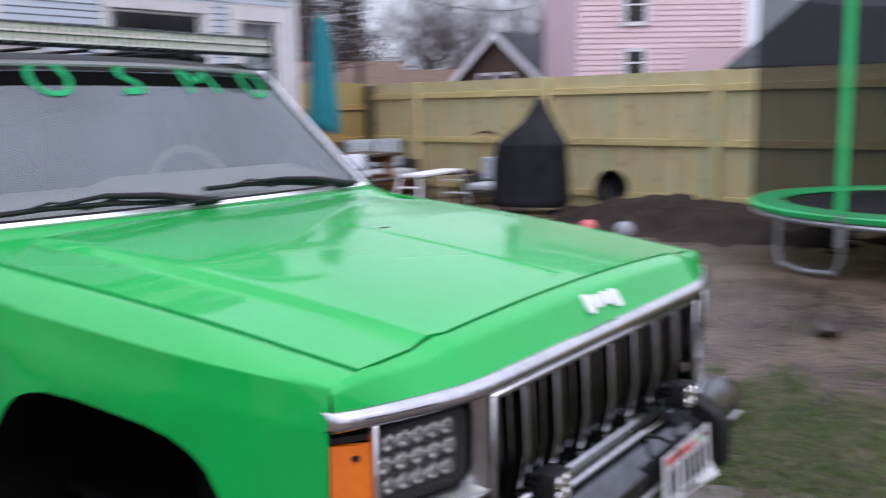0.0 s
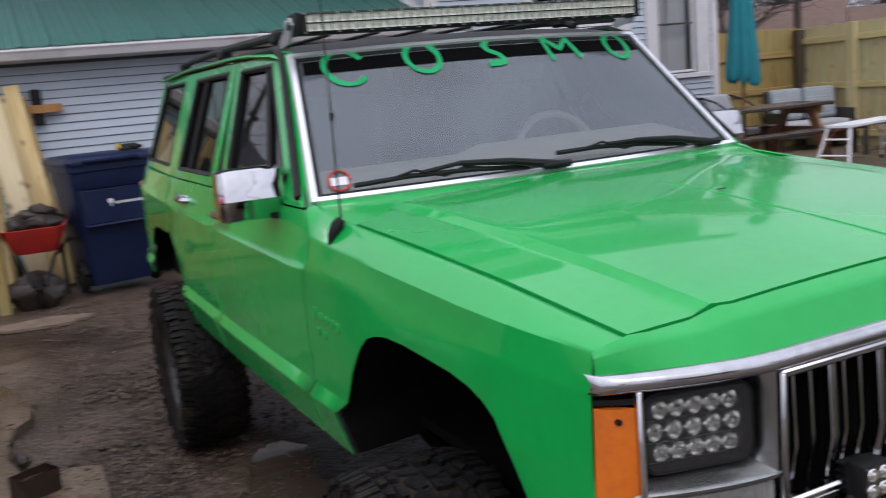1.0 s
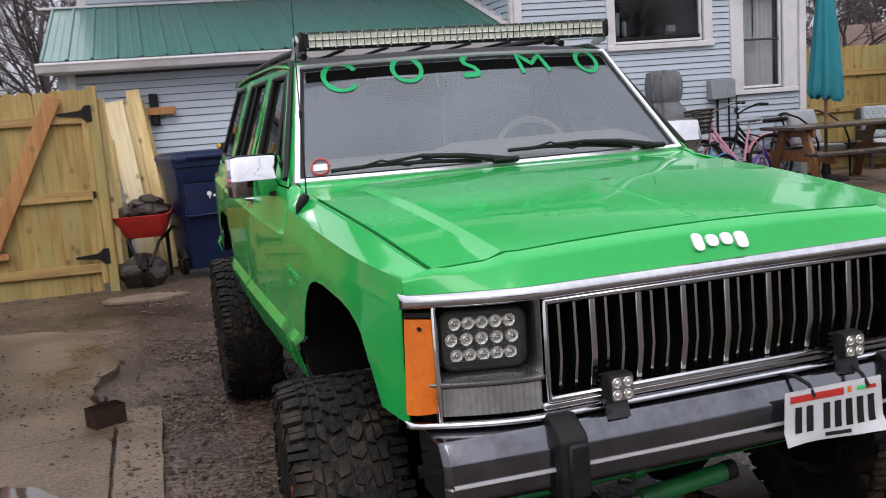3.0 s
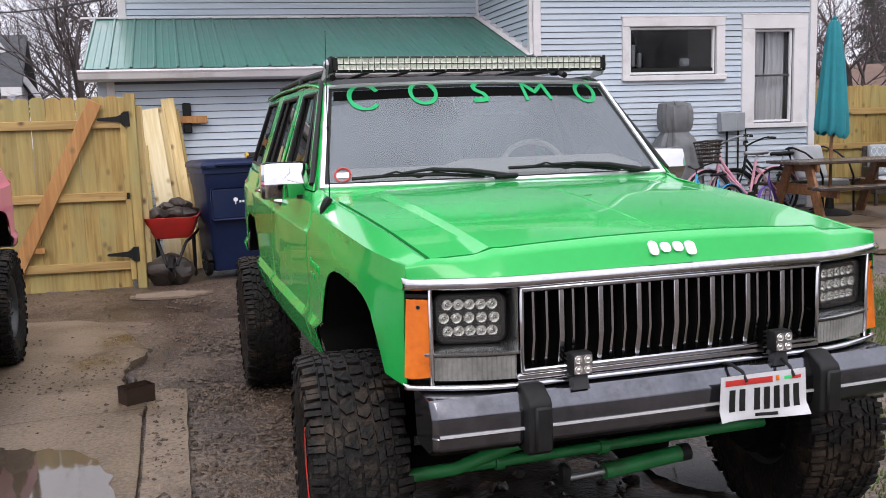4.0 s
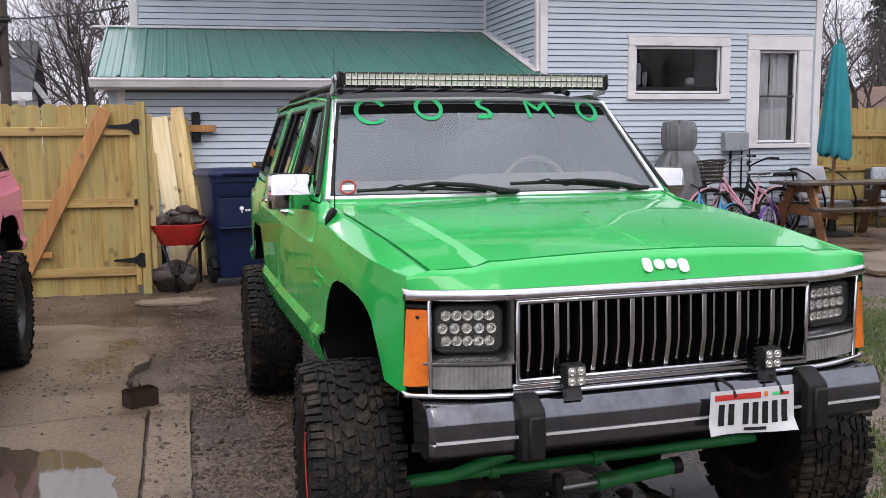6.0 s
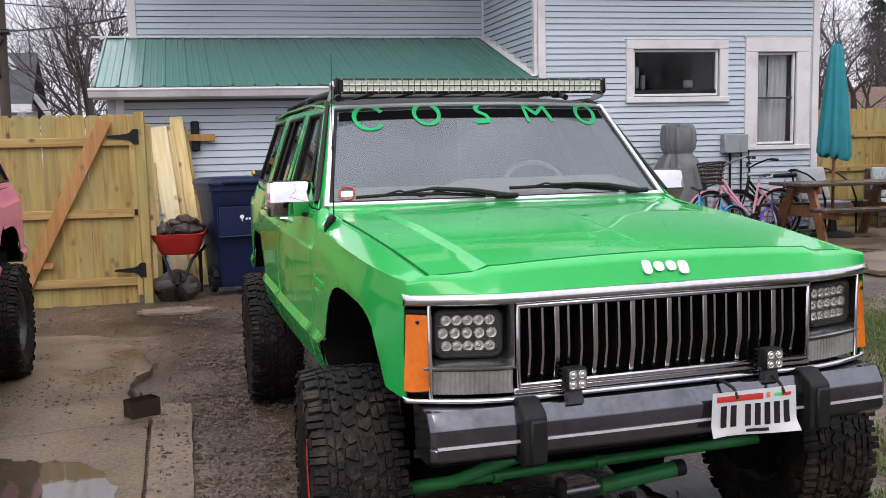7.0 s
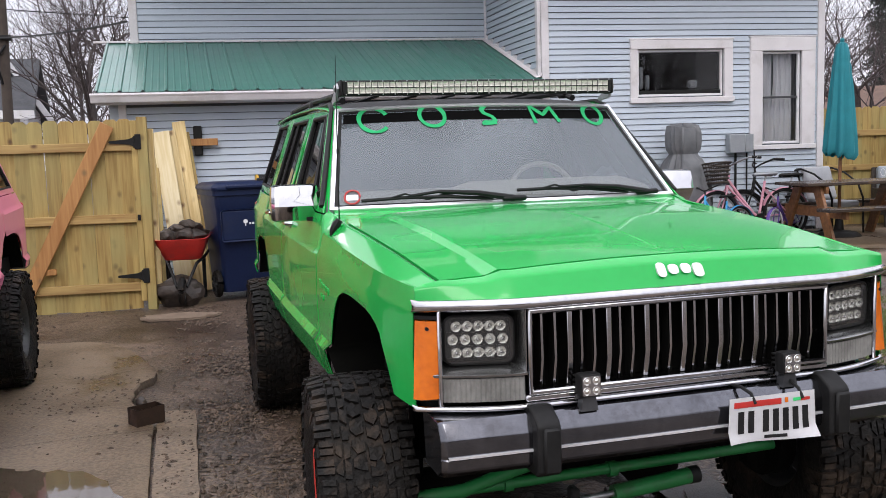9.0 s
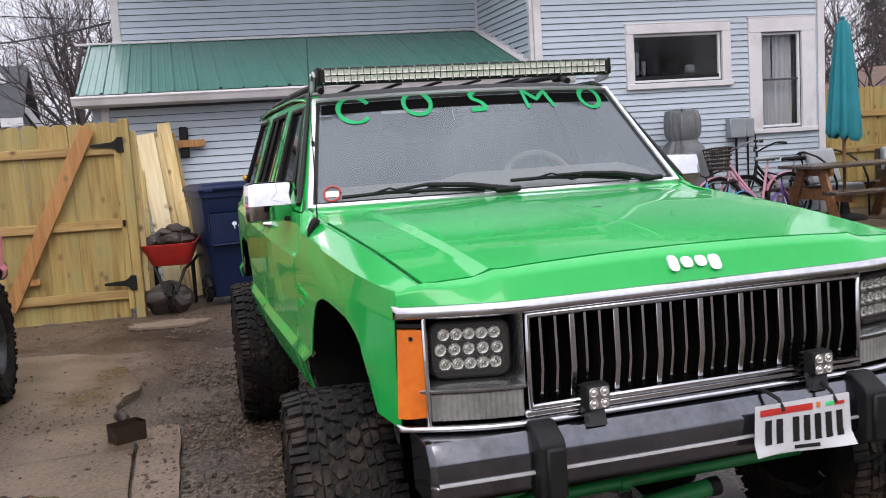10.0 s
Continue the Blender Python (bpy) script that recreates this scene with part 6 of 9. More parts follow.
M["grass"] = surf("thin_grass", (0.055, 0.11, 0.020), (0.12, 0.15, 0.045), scale=1.5, rough=(0.5, 0.7), bscale=20)
me.materials.append(M["grass"])
tagged(new("grass", me), "thin patchy green grass on mud", "grass", kind="stuff")
# dead stems and straw on the gravel
vs, fs = [], []
for k in range(420):
    x, y = rnd.gauss(-1.05, 0.25), rnd.uniform(-0.6, 3.0)
    if rnd.random() < 0.4:
        x, y = rnd.uniform(-1.4, 4), rnd.uniform(-1, 5)
    a, le = rnd.uniform(0, 6.28), rnd.uniform(0.02, 0.11)
    z = ground_z(x, y) + 0.002
    dx, dy, w = math.cos(a) * le, math.sin(a) * le, 0.0016
    o = len(vs)
    vs.extend(((x - dy * w / le, y + dx * w / le, z), (x + dy * w / le, y - dx * w / le, z), (x + dx, y + dy, z + rnd.uniform(0, 0.012)), (x + dx / 2, y + dy / 2, z + 0.006)))
    fs.extend(((o, o + 1, o + 2), (o, o + 3, o + 2)))
me = bpy.data.meshes.new("straw")
me.from_pydata(vs, [], fs)
M["straw"] = surf("dead_stems", (0.14, 0.10, 0.06), (0.24, 0.18, 0.11), rough=(0.7, 0.9))
me.materials.append(M["straw"])
tagged(new("straw", me), "dead stems scattered on the gravel", "straw", kind="stuff")

# ---------------------------------------------------------------- house
house = thing("house", "blue-grey clapboard house with white trim and a green metal lean-to roof", "house", HOUSE)
COURSE = 0.086
plank_cache = {}


def plank(length, parent, m, course=COURSE):
    """One clapboard, thin at its top and proud at its foot."""
    key = (round(length, 3), course)
    if key not in plank_cache:
        bm = bmesh.new()
        # stops short of the next board; the darkened core shows as its shadow line
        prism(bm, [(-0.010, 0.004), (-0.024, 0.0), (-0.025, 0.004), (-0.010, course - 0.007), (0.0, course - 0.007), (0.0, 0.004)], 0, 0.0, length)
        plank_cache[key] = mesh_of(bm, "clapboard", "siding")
    return shared("clapboard", plank_cache[key], parent, m)


def clad(parent, m, length, z0, z1, holes=(), course=COURSE):
    """Rows of boards over a wall, cut round its openings."""
    n = int((z1 - z0) / course)
    for k in range(n):
        z = z0 + k * course
        cuts = [(0.0, length)]
        for a, b, lo, hi in holes:
            if z + course > lo + 0.065 and z < hi - 0.065:
                cuts = [c for u, v in cuts for c in ((u, min(v, a)), (max(u, b), v)) if c[1] - c[0] > 0.02]
        for u, v in cuts:
            plank(v - u, parent, m @ Matrix.Translation((u, 0, z)), course)


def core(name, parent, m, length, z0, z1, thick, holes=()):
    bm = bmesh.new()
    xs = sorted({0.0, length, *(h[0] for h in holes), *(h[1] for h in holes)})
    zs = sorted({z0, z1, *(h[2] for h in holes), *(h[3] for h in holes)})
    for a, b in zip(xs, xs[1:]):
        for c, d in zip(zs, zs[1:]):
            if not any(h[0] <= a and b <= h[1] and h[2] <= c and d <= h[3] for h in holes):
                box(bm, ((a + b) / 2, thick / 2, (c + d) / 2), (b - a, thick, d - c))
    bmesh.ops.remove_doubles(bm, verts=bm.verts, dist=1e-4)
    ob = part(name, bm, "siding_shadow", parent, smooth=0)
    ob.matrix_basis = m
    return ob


I = Matrix.Identity(4)
S0, S1, QU = 2.309, 6.34, 2.14
W1, W2 = (3.625, 4.855, 2.160, 2.775), (5.425, 6.005, 1.485, 2.735)
H1 = [(a - S0, b - S0, c, d) for a, b, c, d in (W1, W2)]
TOPZ = 5.6
wall = core("wall", house, Matrix.Translation((S0, 0, 0)), S1 - S0, 0.0, TOPZ, 0.14, H1)
out1 = (3.519 - S0, 4.985 - S0, 2.078, 2.898)
out2 = (5.239 - S0, 6.211 - S0, 1.413, 2.921)
clad(house, Matrix.Translation((S0 + 0.085, 0, 0)), S1 - S0 - 0.17, 0.32, TOPZ, [(a - 0.085, b - 0.085, c, d) for a, b, c, d in (out1, out2)], course=0.0775)
# side wall that turns back to the upper wall
side_len = math.hypot(0.214, QU)
side_m = Matrix.Translation((S0 - 0.214, QU, 0)) @ Matrix.Rotation(math.atan2(-QU, 0.214), 4, "Z")
core("side_wall", house, side_m, side_len - 0.0, 2.2, TOPZ, 0.12)
for k in range(int((TOPZ - 2.40) / COURSE)):
    z = 2.40 + k * COURSE
    q_low = -0.30 + (z - 0.02 - 2.325) * (QU + 0.30) / (3.19 - 2.325)
    u0 = side_len * max(0.0, 1 - max(0.0, q_low) / QU)
    if side_len - 0.10 - u0 > 0.03:
        plank(side_len - 0.10 - u0, house, side_m @ Matrix.Translation((u0, 0, z)))
# upper wall behind the lean-to
UL = -3.105
core("upper_wall", house, Matrix.Translation((UL, QU, 0)), S0 - 0.2 - UL, 2.2, TOPZ, 0.14)
clad(house, Matrix.Translation((UL + 0.10, QU, 0)), S0 - 0.22 - UL - 0.10, 2.98, TOPZ)
# lean-to wall, with a door near the car
LL, LR = -2.98, 2.30
D1 = (-0.14, 0.72, 0.05, 2.06)
core("lean_to_wall", house, Matrix.Translation((LL, 0.0, 0)), LR - LL, 0.0, 2.22, 0.12, [(D1[0] - LL, D1[1] - LL, D1[2], D1[3])])
clad(house, Matrix.Translation((LL + 0.08, 0.0, 0)), LR - LL - 0.08, 0.10, 2.18, [(D1[0] - 0.11 - LL - 0.08, D1[1] + 0.11 - LL - 0.08, 0.0, 2.17)])
bm = bmesh.new()
box(bm, (LL - 0.06, 1.1, 1.2), (0.12, 2.1, 2.4))
part("lean_to_end", bm, "siding", house, smooth=0)


def trim(name, boxes_, mat="trim_white", bev=0.004, parent=house):
    bm = bmesh.new()
    for c, s_ in boxes_:
        box(bm, c, s_, bev)
    return part(name, bm, mat, parent, smooth=0)


trim("corner_board", [((S0 + 0.045, -0.014, 3.0), (0.10, 0.045, 5.2))])
trim("corner_board", [((S0 - 0.03, 0.045, 3.9), (0.045, 0.10, 3.0))])
trim("corner_board", [((S1 - 0.04, -0.014, 2.9), (0.10, 0.045, 5.4))])
trim("corner_board", [((UL + 0.05, QU - 0.014, 4.2), (0.11, 0.045, 3.0))])
trim("corner_board", [((S0 - 0.235, QU - 0.02, 4.4), (0.04, 0.045, 2.6))])
trim("corner_board", [((LL + 0.04, -0.014, 1.1), (0.09, 0.045, 2.2))])
# door in the lean-to
door_w = D1[1] - D1[0]
dr = thing("door", "white panelled house door in a white frame", "door")
dr.parent = house
del dr["category"]
bm = bmesh.new()
box(bm, ((D1[0] + D1[1]) / 2, 0.06, 1.06), (door_w - 0.02, 0.045, 1.98), 0.004)
part("door_leaf", bm, "white", dr)
bm = bmesh.new()
for x in (D1[0] - 0.05, D1[1] + 0.05):
    box(bm, (x, -0.012, 1.08), (0.11, 0.05, 2.16), 0.005)
box(bm, ((D1[0] + D1[1]) / 2, -0.012, 2.11), (door_w + 0.21, 0.05, 0.11), 0.005)
part("door_frame", bm, "trim_white", dr)
bm = bmesh.new()
box(bm, ((D1[0] + D1[1]) / 2, 0.034, 1.62), (door_w - 0.26, 0.01, 0.6), 0.002)
part("door_pane", bm, "tint_glass", dr)


def window(name, o, g, label, mid=None, sill=0.02):
    """A window: outer boards, sash, pane and a near-black box for the unlit inside."""
    w = thing(name, label, "", kind="structure")
    w.parent = house
    a, b, c, d = o[0] + S0, o[1] + S0, o[2], o[3]
    ga, gb, gc, gd = g
    bm = bmesh.new()
    wl_, wr, wt, wb = ga - a - 0.005, b - gb - 0.005, d - gd - 0.005, gc - c
    box(bm, (a + wl_ / 2, -0.016, (c + d) / 2), (wl_, 0.05, d - c), 0.005)
    box(bm, (b - wr / 2, -0.016, (c + d) / 2), (wr, 0.05, d - c), 0.005)
    box(bm, ((a + b) / 2, -0.018, d - wt / 2), (b - a - 0.004, 0.056, wt), 0.005)
    part("window_frame", bm, "trim_white", w)
    bm = bmesh.new()
    box(bm, ((a + b) / 2, -0.028, c + wb / 2 - 0.012), (b - a + 0.02, 0.085, wb - 0.01), 0.006)
    part("window_sill", bm, "trim_white", w)
    bm = bmesh.new()
    box(bm, ((a + b) / 2, -0.012, d + 0.012), (b - a + 0.03, 0.07, 0.022), 0.005)
    part("drip_cap", bm, "trim_white", w)
    bm = bmesh.new()
    t = 0.03
    for x in (ga + t / 2, gb - t / 2):
        box(bm, (x, 0.03, (gc + gd) / 2), (t, 0.04, gd - gc), 0.003)
    for z in (gc + t / 2, gd - t / 2):
        box(bm, ((ga + gb) / 2, 0.03, z), (gb - ga, 0.038, t), 0.003)
    part("sash", bm, "white", w)
    if mid:
        bm = bmesh.new()
        box(bm, ((ga + gb) / 2, 0.03, mid), (gb - ga - 2 * t, 0.044, 0.026), 0.003)
        part("meeting_rail", bm, "steel_dark", w)
    bm = bmesh.new()
    bm.faces.new([bm.verts.new(p) for p in ((ga, 0.045, gc), (gb, 0.045, gc), (gb, 0.045, gd), (ga, 0.045, gd))])
    pn = part("pane", bm, "window_glass", w, smooth=0, face=(0, -1, 0))
    pn.visible_shadow = False
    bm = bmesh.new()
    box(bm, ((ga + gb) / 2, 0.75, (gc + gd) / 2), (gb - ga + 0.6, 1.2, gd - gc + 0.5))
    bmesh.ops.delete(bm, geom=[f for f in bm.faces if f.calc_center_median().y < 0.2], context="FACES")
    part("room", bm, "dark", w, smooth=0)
    return w


win1 = window("window_1", out1, W1, "wide low window in a white frame with dark glass")
bm = bmesh.new()
box(bm, ((W1[0] + W1[1]) / 2, 0.024, W1[2] + 0.055), (W1[1] - W1[0] - 0.05, 0.03, 0.05), 0.004)
part("lower_bar", bm, "black", win1)
bm = bmesh.new()
for x, z, w_, h in ((3.76, 2.42, 0.07, 0.30), (3.86, 2.36, 0.05, 0.20), (4.52, 2.33, 0.12, 0.10)):
    box(bm, (x, 0.22, z), (w_, 0.08, h), 0.02)
part("shelf_clutter", bm, "meter", win1)
win2 = window("window_2", out2, W2, "tall sash window in a white frame with pale curtains", mid=2.116)
for x0, x1, sd in ((5.44, 5.66, 1), (5.685, 5.955, 2)):
    bm = bmesh.new()
    rows = []
    for k in range(25):
        t = k / 24
        x = x0 + (x1 - x0) * t
        rows.append([(x + (0.03 if z < 2 else 0.0) * (1 if sd == 1 else -1) * (1 - t), 0.13 + 0.022 * math.sin(t * 26 + sd), z) for z in (1.46, 1.9, 2.3, 2.78)])
    grid(bm, rows)
    part("curtain", bm, "curtain", win2)

# green metal roof in sheets with raised ribs
def roof_z(q_):
    return 2.325 + (q_ + 0.30) * (3.19 - 2.325) / (QU + 0.30)


sheets = 7
e0, e1 = -3.20, S0 + 0.04
tw = (e1 - e0) / sheets
for k in range(sheets):
    bm = bmesh.new()
    xa, xb = e0 + k * tw, e0 + (k + 1) * tw
    prof = []
    nr = 3
    for j in range(nr):
        a = xa + tw * j / nr
        w = tw / nr
        prof += [(a, 0.0), (a + 0.012, 0.022), (a + 0.034, 0.022), (a + 0.046, 0.0), (a + w * 0.40, 0.0), (a + w * 0.42, 0.005), (a + w * 0.47, 0.005), (a + w * 0.49, 0.0), (a + w * 0.70, 0.0), (a + w * 0.72, 0.005), (a + w * 0.77, 0.005), (a + w * 0.79, 0.0)]
    prof.append((xb, 0.0))
    rows = []
    for i in range(9):
        q_ = -0.31 + (QU + 0.31) * i / 8
        sh = -0.10 * (q_ + 0.3)
        wav = 0.003 * math.sin(i * 2.1 + k)
        rows.append([(x + sh if x < 1.7 else min(x + sh, S0 + 0.04 - 0.1 * max(0, q_)), q_, roof_z(q_) + z + wav * (z == 0) * noise.noise((x * 3, q_ * 3, k))) for x, z in prof])
    grid(bm, rows)
    part("roof_sheet", bm, "roof_green", house, smooth=30)
bm = bmesh.new()
box(bm, (0, 0, 0), (1, 1, 1))
bm.free()
bm = bmesh.new()
prism(bm, [(-0.30, 2.312), (-0.30, 2.20), (-0.26, 2.19), (0.0, 2.19), (QU, 3.10), (QU, 3.17)], 0, e0 - 0.0, S0 - 0.01)
part("roof_deck", bm, "trim_white", house, smooth=0)
# gutter along the eave
bm = bmesh.new()
prism(bm, [(-0.30, 2.305), (-0.41, 2.305), (-0.415, 2.285), (-0.40, 2.262), (-0.385, 2.225), (-0.375, 2.20), (-0.30, 2.19)], 0, e0 - 0.03, S0 + 0.4)
part("gutter", bm, "trim_white", house, smooth=0, bevel=0.004)
bm = bmesh.new()
prism(bm, [(S0 - 0.06, 0.0), (S0 + 0.01, 0.0), (S0 - 0.205, QU), (S0 - 0.275, QU)], 2, 0, 0.001)
bm.free()
bm = bmesh.new()
rows = [[(S0 - 0.09 - 0.1 * q_, q_, roof_z(q_) + 0.012), (S0 - 0.02 - 0.1 * q_, q_, roof_z(q_) + 0.030), (S0 - 0.005 - 0.1 * q_, q_, roof_z(q_) + 0.075)] for q_ in (-0.04, 0.5, 1.0, 1.5, QU)]
grid(bm, rows)
part("flashing", bm, "trim_white", house, solid=0.006)
bm = bmesh.new()
box(bm, ((UL + S0) / 2 - 0.30, QU - 0.025, 3.20), (S0 - UL + 0.42, 0.05, 0.028), 0.004)
part("flashing", bm, "trim_white", house)
# roof screws
# downspout and cable brackets on the walls
bm = bmesh.new()
hose(bm, [(4.27, -0.03, 3.43), (4.27, -0.08, 3.47), (4.30, -0.09, 3.60)], 0.014, seg=6)
part("wall_hook", bm, "black", house)
# main roofs above the view
bm = bmesh.new()
prism(bm, [(-0.45, TOPZ - 0.05), (3.0, TOPZ + 1.9), (6.4, TOPZ - 0.05), (6.4, TOPZ - 0.2), (3.0, TOPZ + 1.75), (-0.45, TOPZ - 0.2)], 0, UL - 0.35, S1 + 0.4)
part("main_roof", bm, "shingle", house, smooth=0)
bm = bmesh.new()
box(bm, (S1 - 0.06, 3.0, 2.8), (0.12, 6.0, 5.5))
box(bm, (UL + 0.06, 4.2, 2.8), (0.12, 4.0, 5.5))
box(bm, (1.6, 6.05, 2.8), (9.4, 0.12, 5.5))
part("back_walls", bm, "siding", house, smooth=0)

# unseen overhang, added to shade the upper part of the right-hand wall
bm = bmesh.new()
box(bm, ((S0 + S1) / 2 + 0.1, -0.44, 4.42), (S1 - S0 + 0.6, 0.90, 0.14), 0.01)
part("eave", bm, "trim_white", house, smooth=0)

# meter box with its conduit on the wall
meter = thing("meter_box", "grey metal electric meter box with conduit on the clapboards", "meter box", HOUSE)
bm = bmesh.new()
box(bm, (5.00, -0.085, 1.50), (0.235, 0.13, 0.26), 0.012)
part("cabinet", bm, "meter", meter)
bm = bmesh.new()
box(bm, (5.185, -0.075, 1.50), (0.13, 0.10, 0.25), 0.010)
part("side_cabinet", bm, "meter", meter)
bm = bmesh.new()
rod(bm, (5.02, -0.05, 0.26), (5.02, -0.05, 1.40), 0.016, seg=8)
rod(bm, (5.185, -0.05, 0.26), (5.185, -0.05, 1.40), 0.012, seg=8)
hose(bm, [(5.26, -0.04, 1.42), (5.30, -0.04, 1.40), (5.31, -0.04, 1.25), (5.30, -0.04, 0.8)], 0.008, seg=6)
part("conduit", bm, "black", meter)

# ---------------------------------------------------------------- fences
def board_mesh(name, w, h, t, ears, mat):
    bm = bmesh.new()
    o = [(-w / 2, 0), (w / 2, 0), (w / 2, h - 0.03), (w / 2 - 0.03, h), (-w / 2 + 0.03, h), (-w / 2, h - 0.03)] if ears else [(-w / 2, 0), (w / 2, 0), (w / 2, h), (-w / 2, h)]
    prism(bm, o, 1, -t / 2, t / 2)
    return mesh_of(bm, name, mat)


GQ = -1.8
gate = thing("gate", "new treated-pine gate of dog-eared boards with an orange diagonal brace, closed", "gate", HOUSE)
BM_GATE = board_mesh("board", 0.1415, 1.95, 0.017, True, "wood_new")
rnd = random.Random(2)
s = -2.645
while s > -4.9:
    ob = shared("board", BM_GATE, gate, Matrix.Translation((s, GQ + rnd.uniform(-0.002, 0.002), -0.015 + rnd.uniform(-0.008, 0.008))) @ Matrix.Rotation(radians(rnd.uniform(-0.25, 0.25)), 4, "Y"))
    s -= 0.1425
for z in (1.665, 0.935, 0.225):
    bm = bmesh.new()
    box(bm, (-3.72, GQ - 0.028, z), (2.34, 0.038, 0.088), 0.004)
    part("rail", bm, "wood_rail", gate)
bm = bmesh.new()
a, b = Vector((-2.80, GQ - 0.066, 1.885)), Vector((-3.70, GQ - 0.066, 0.16))
d = b - a
box(bm, (0, 0, 0), (0.138, 0.030, d.length), 0.004, m=Matrix.Translation((a + b) / 2) @ Matrix.Rotation(math.atan2(d.x, d.z), 4, "Y"))
part("brace", bm, "wood_orange", gate, "orange-stained diagonal brace")
bm = bmesh.new()
box(bm, (-3.47, GQ - 0.05, 0.42), (0.16, 0.03, 0.06), 0.003)
part("block", bm, "wood_orange", gate)
bm = bmesh.new()
box(bm, (-2.553, GQ - 0.035, 1.0), (0.060, 0.03, 1.85), 0.004)
part("stile", bm, "wood_new", gate)
for z in (1.71, 0.34):
    bm = bmesh.new()
    prism(bm, [(-2.545, z - 0.055), (-2.545, z + 0.055), (-2.60, z + 0.028), (-2.79, z + 0.012), (-2.80, z), (-2.79, z - 0.012), (-2.60, z - 0.028)], 1, GQ - 0.063, GQ - 0.052)
    box(bm, (-2.515, GQ - 0.066, z), (0.06, 0.012, 0.15), 0.003)
    rod(bm, (-2.55, GQ - 0.066, z - 0.06), (-2.55, GQ - 0.066, z + 0.06), 0.010, seg=8)
    part("hinge", bm, "black", gate, "black strap hinge")
bm = bmesh.new()
box(bm, (-2.55, GQ - 0.06, 0.94), (0.03, 0.02, 0.06), 0.003)
part("latch", bm, "black", gate)
post = thing("fence_post", "square new treated-pine gate post in the dirt", "post", HOUSE)
bm = bmesh.new()
box(bm, (-2.475, GQ - 0.01, 0.97), (0.095, 0.095, 1.98), 0.006)
part("post", bm, "wood_new", post)
bm = bmesh.new()
box(bm, (-2.405, GQ + 0.06, 0.93), (0.06, 0.05, 1.82), 0.006)
part("post_face", bm, "wood_pale", post)

FT = 1.955
fence = thing("board_fence", "tall pressure-treated board fence seen from its rail side", "fence", HOUSE)
BM_F = board_mesh("board", 0.139, 1.80, 0.016, False, "wood_fence")
q = 0.66
k = 0
while q > -13.5:
    shared("board", BM_F, fence, Matrix.Translation((8.36, q, FT - 1.80 + rnd.uniform(-0.006, 0.006))) @ Matrix.Rotation(radians(90), 4, "Z"))
    q -= 0.1405
M["wood_frail"] = wood("fence_rail_pine", (0.62, 0.52, 0.25), (0.50, 0.40, 0.17), axis=1, rand=0.06)
for q0, q1 in [(0.66, -0.44), (-0.44, -2.84), (-2.84, -5.28), (-5.28, -7.72), (-7.72, -10.16), (-10.16, -13.5)]:
    for z in (FT - 0.20, FT - 0.85, FT - 1.52):
        bm = bmesh.new()
        box(bm, (8.325, (q0 + q1) / 2, z), (0.038, q0 - q1 - 0.004, 0.088), 0.004)
        part("rail", bm, "wood_frail", fence)
for qp in (-0.40, -2.84, -5.28, -7.72, -10.16):
    bm = bmesh.new()
    box(bm, (8.285, qp, FT - 0.92), (0.095, 0.14 if qp > -1 else 0.095, 1.84), 0.005)
    part("post", bm, "wood_fence", fence)
M["wood_dark"] = wood("dark_old_post", (0.085, 0.065, 0.042), (0.055, 0.042, 0.028), rand=0.05)
bm = bmesh.new()
box(bm, (8.29, 0.62, FT - 0.94), (0.12, 0.12, 1.84), 0.006)
part("corner_post", bm, "wood_dark", fence, "dark weathered corner post")

back_fence = thing("back_fence", "yellow pine board fence with two rails between house and corner post", "fence", HOUSE)
BM_B = board_mesh("board", 0.139, 1.85, 0.016, True, "wood_new")
s = 6.42
while s < 8.3:
    shared("board", BM_B, back_fence, Matrix.Translation((s, 0.73, 0.13 + rnd.uniform(-0.008, 0.008))))
    s += 0.1425
for z in (1.60, 1.09, 0.45):
    bm = bmesh.new()
    box(bm, (7.32, 0.70, z), (1.95, 0.038, 0.088), 0.004)
    part("rail", bm, "wood_rail", back_fence)

# ---------------------------------------------------------------- by the gate
def lean(name, label, foot, top, w, t, mat, cat="board"):
    """A board that leans from its foot to its top."""
    a, b = Vector(foot), Vector(top)
    d = b - a
    z = d.normalized()
    x = Vector((math.cos(radians(-6)), math.sin(radians(-6)), 0))
    x = (x - z * x.dot(z)).normalized()
    y = z.cross(x)
    m = Matrix((x, y, z)).transposed().to_4x4()
    bm = bmesh.new()
    box(bm, (0, 0, d.length / 2), (w, t, d.length), 0.003)
    ob = part(name, bm, mat, None)
    ob.matrix_basis = Matrix.Translation(a) @ m
    return tagged(ob, label, cat, group="boards leaning by the gate")


def hw(s_, q_, z_):
    return HOUSE @ Vector((s_, q_, z_))


lean("leaning_board", "wide pale new pine board leaning on the clapboard wall", hw(-2.22, -0.98, 0.0), hw(-2.485, -0.30, 1.85), 0.20, 0.022, "wood_white")
lean("leaning_board", "knotty pine board leaning on the clapboard wall", hw(-2.49, -1.05, 0.0), hw(-2.60, -0.30, 1.80), 0.15, 0.022, "wood_new")
lean("leaning_board", "pale new pine board leaning on the clapboard wall", hw(-2.10, -0.88, 0.0), hw(-2.365, -0.24, 1.86), 0.09, 0.04, "wood_pale")
lean("leaning_board", "knotty pine board leaning on the clapboard wall", hw(-2.02, -0.82, 0.0), hw(-2.285, -0.18, 1.97), 0.15, 0.022, "wood_pale")
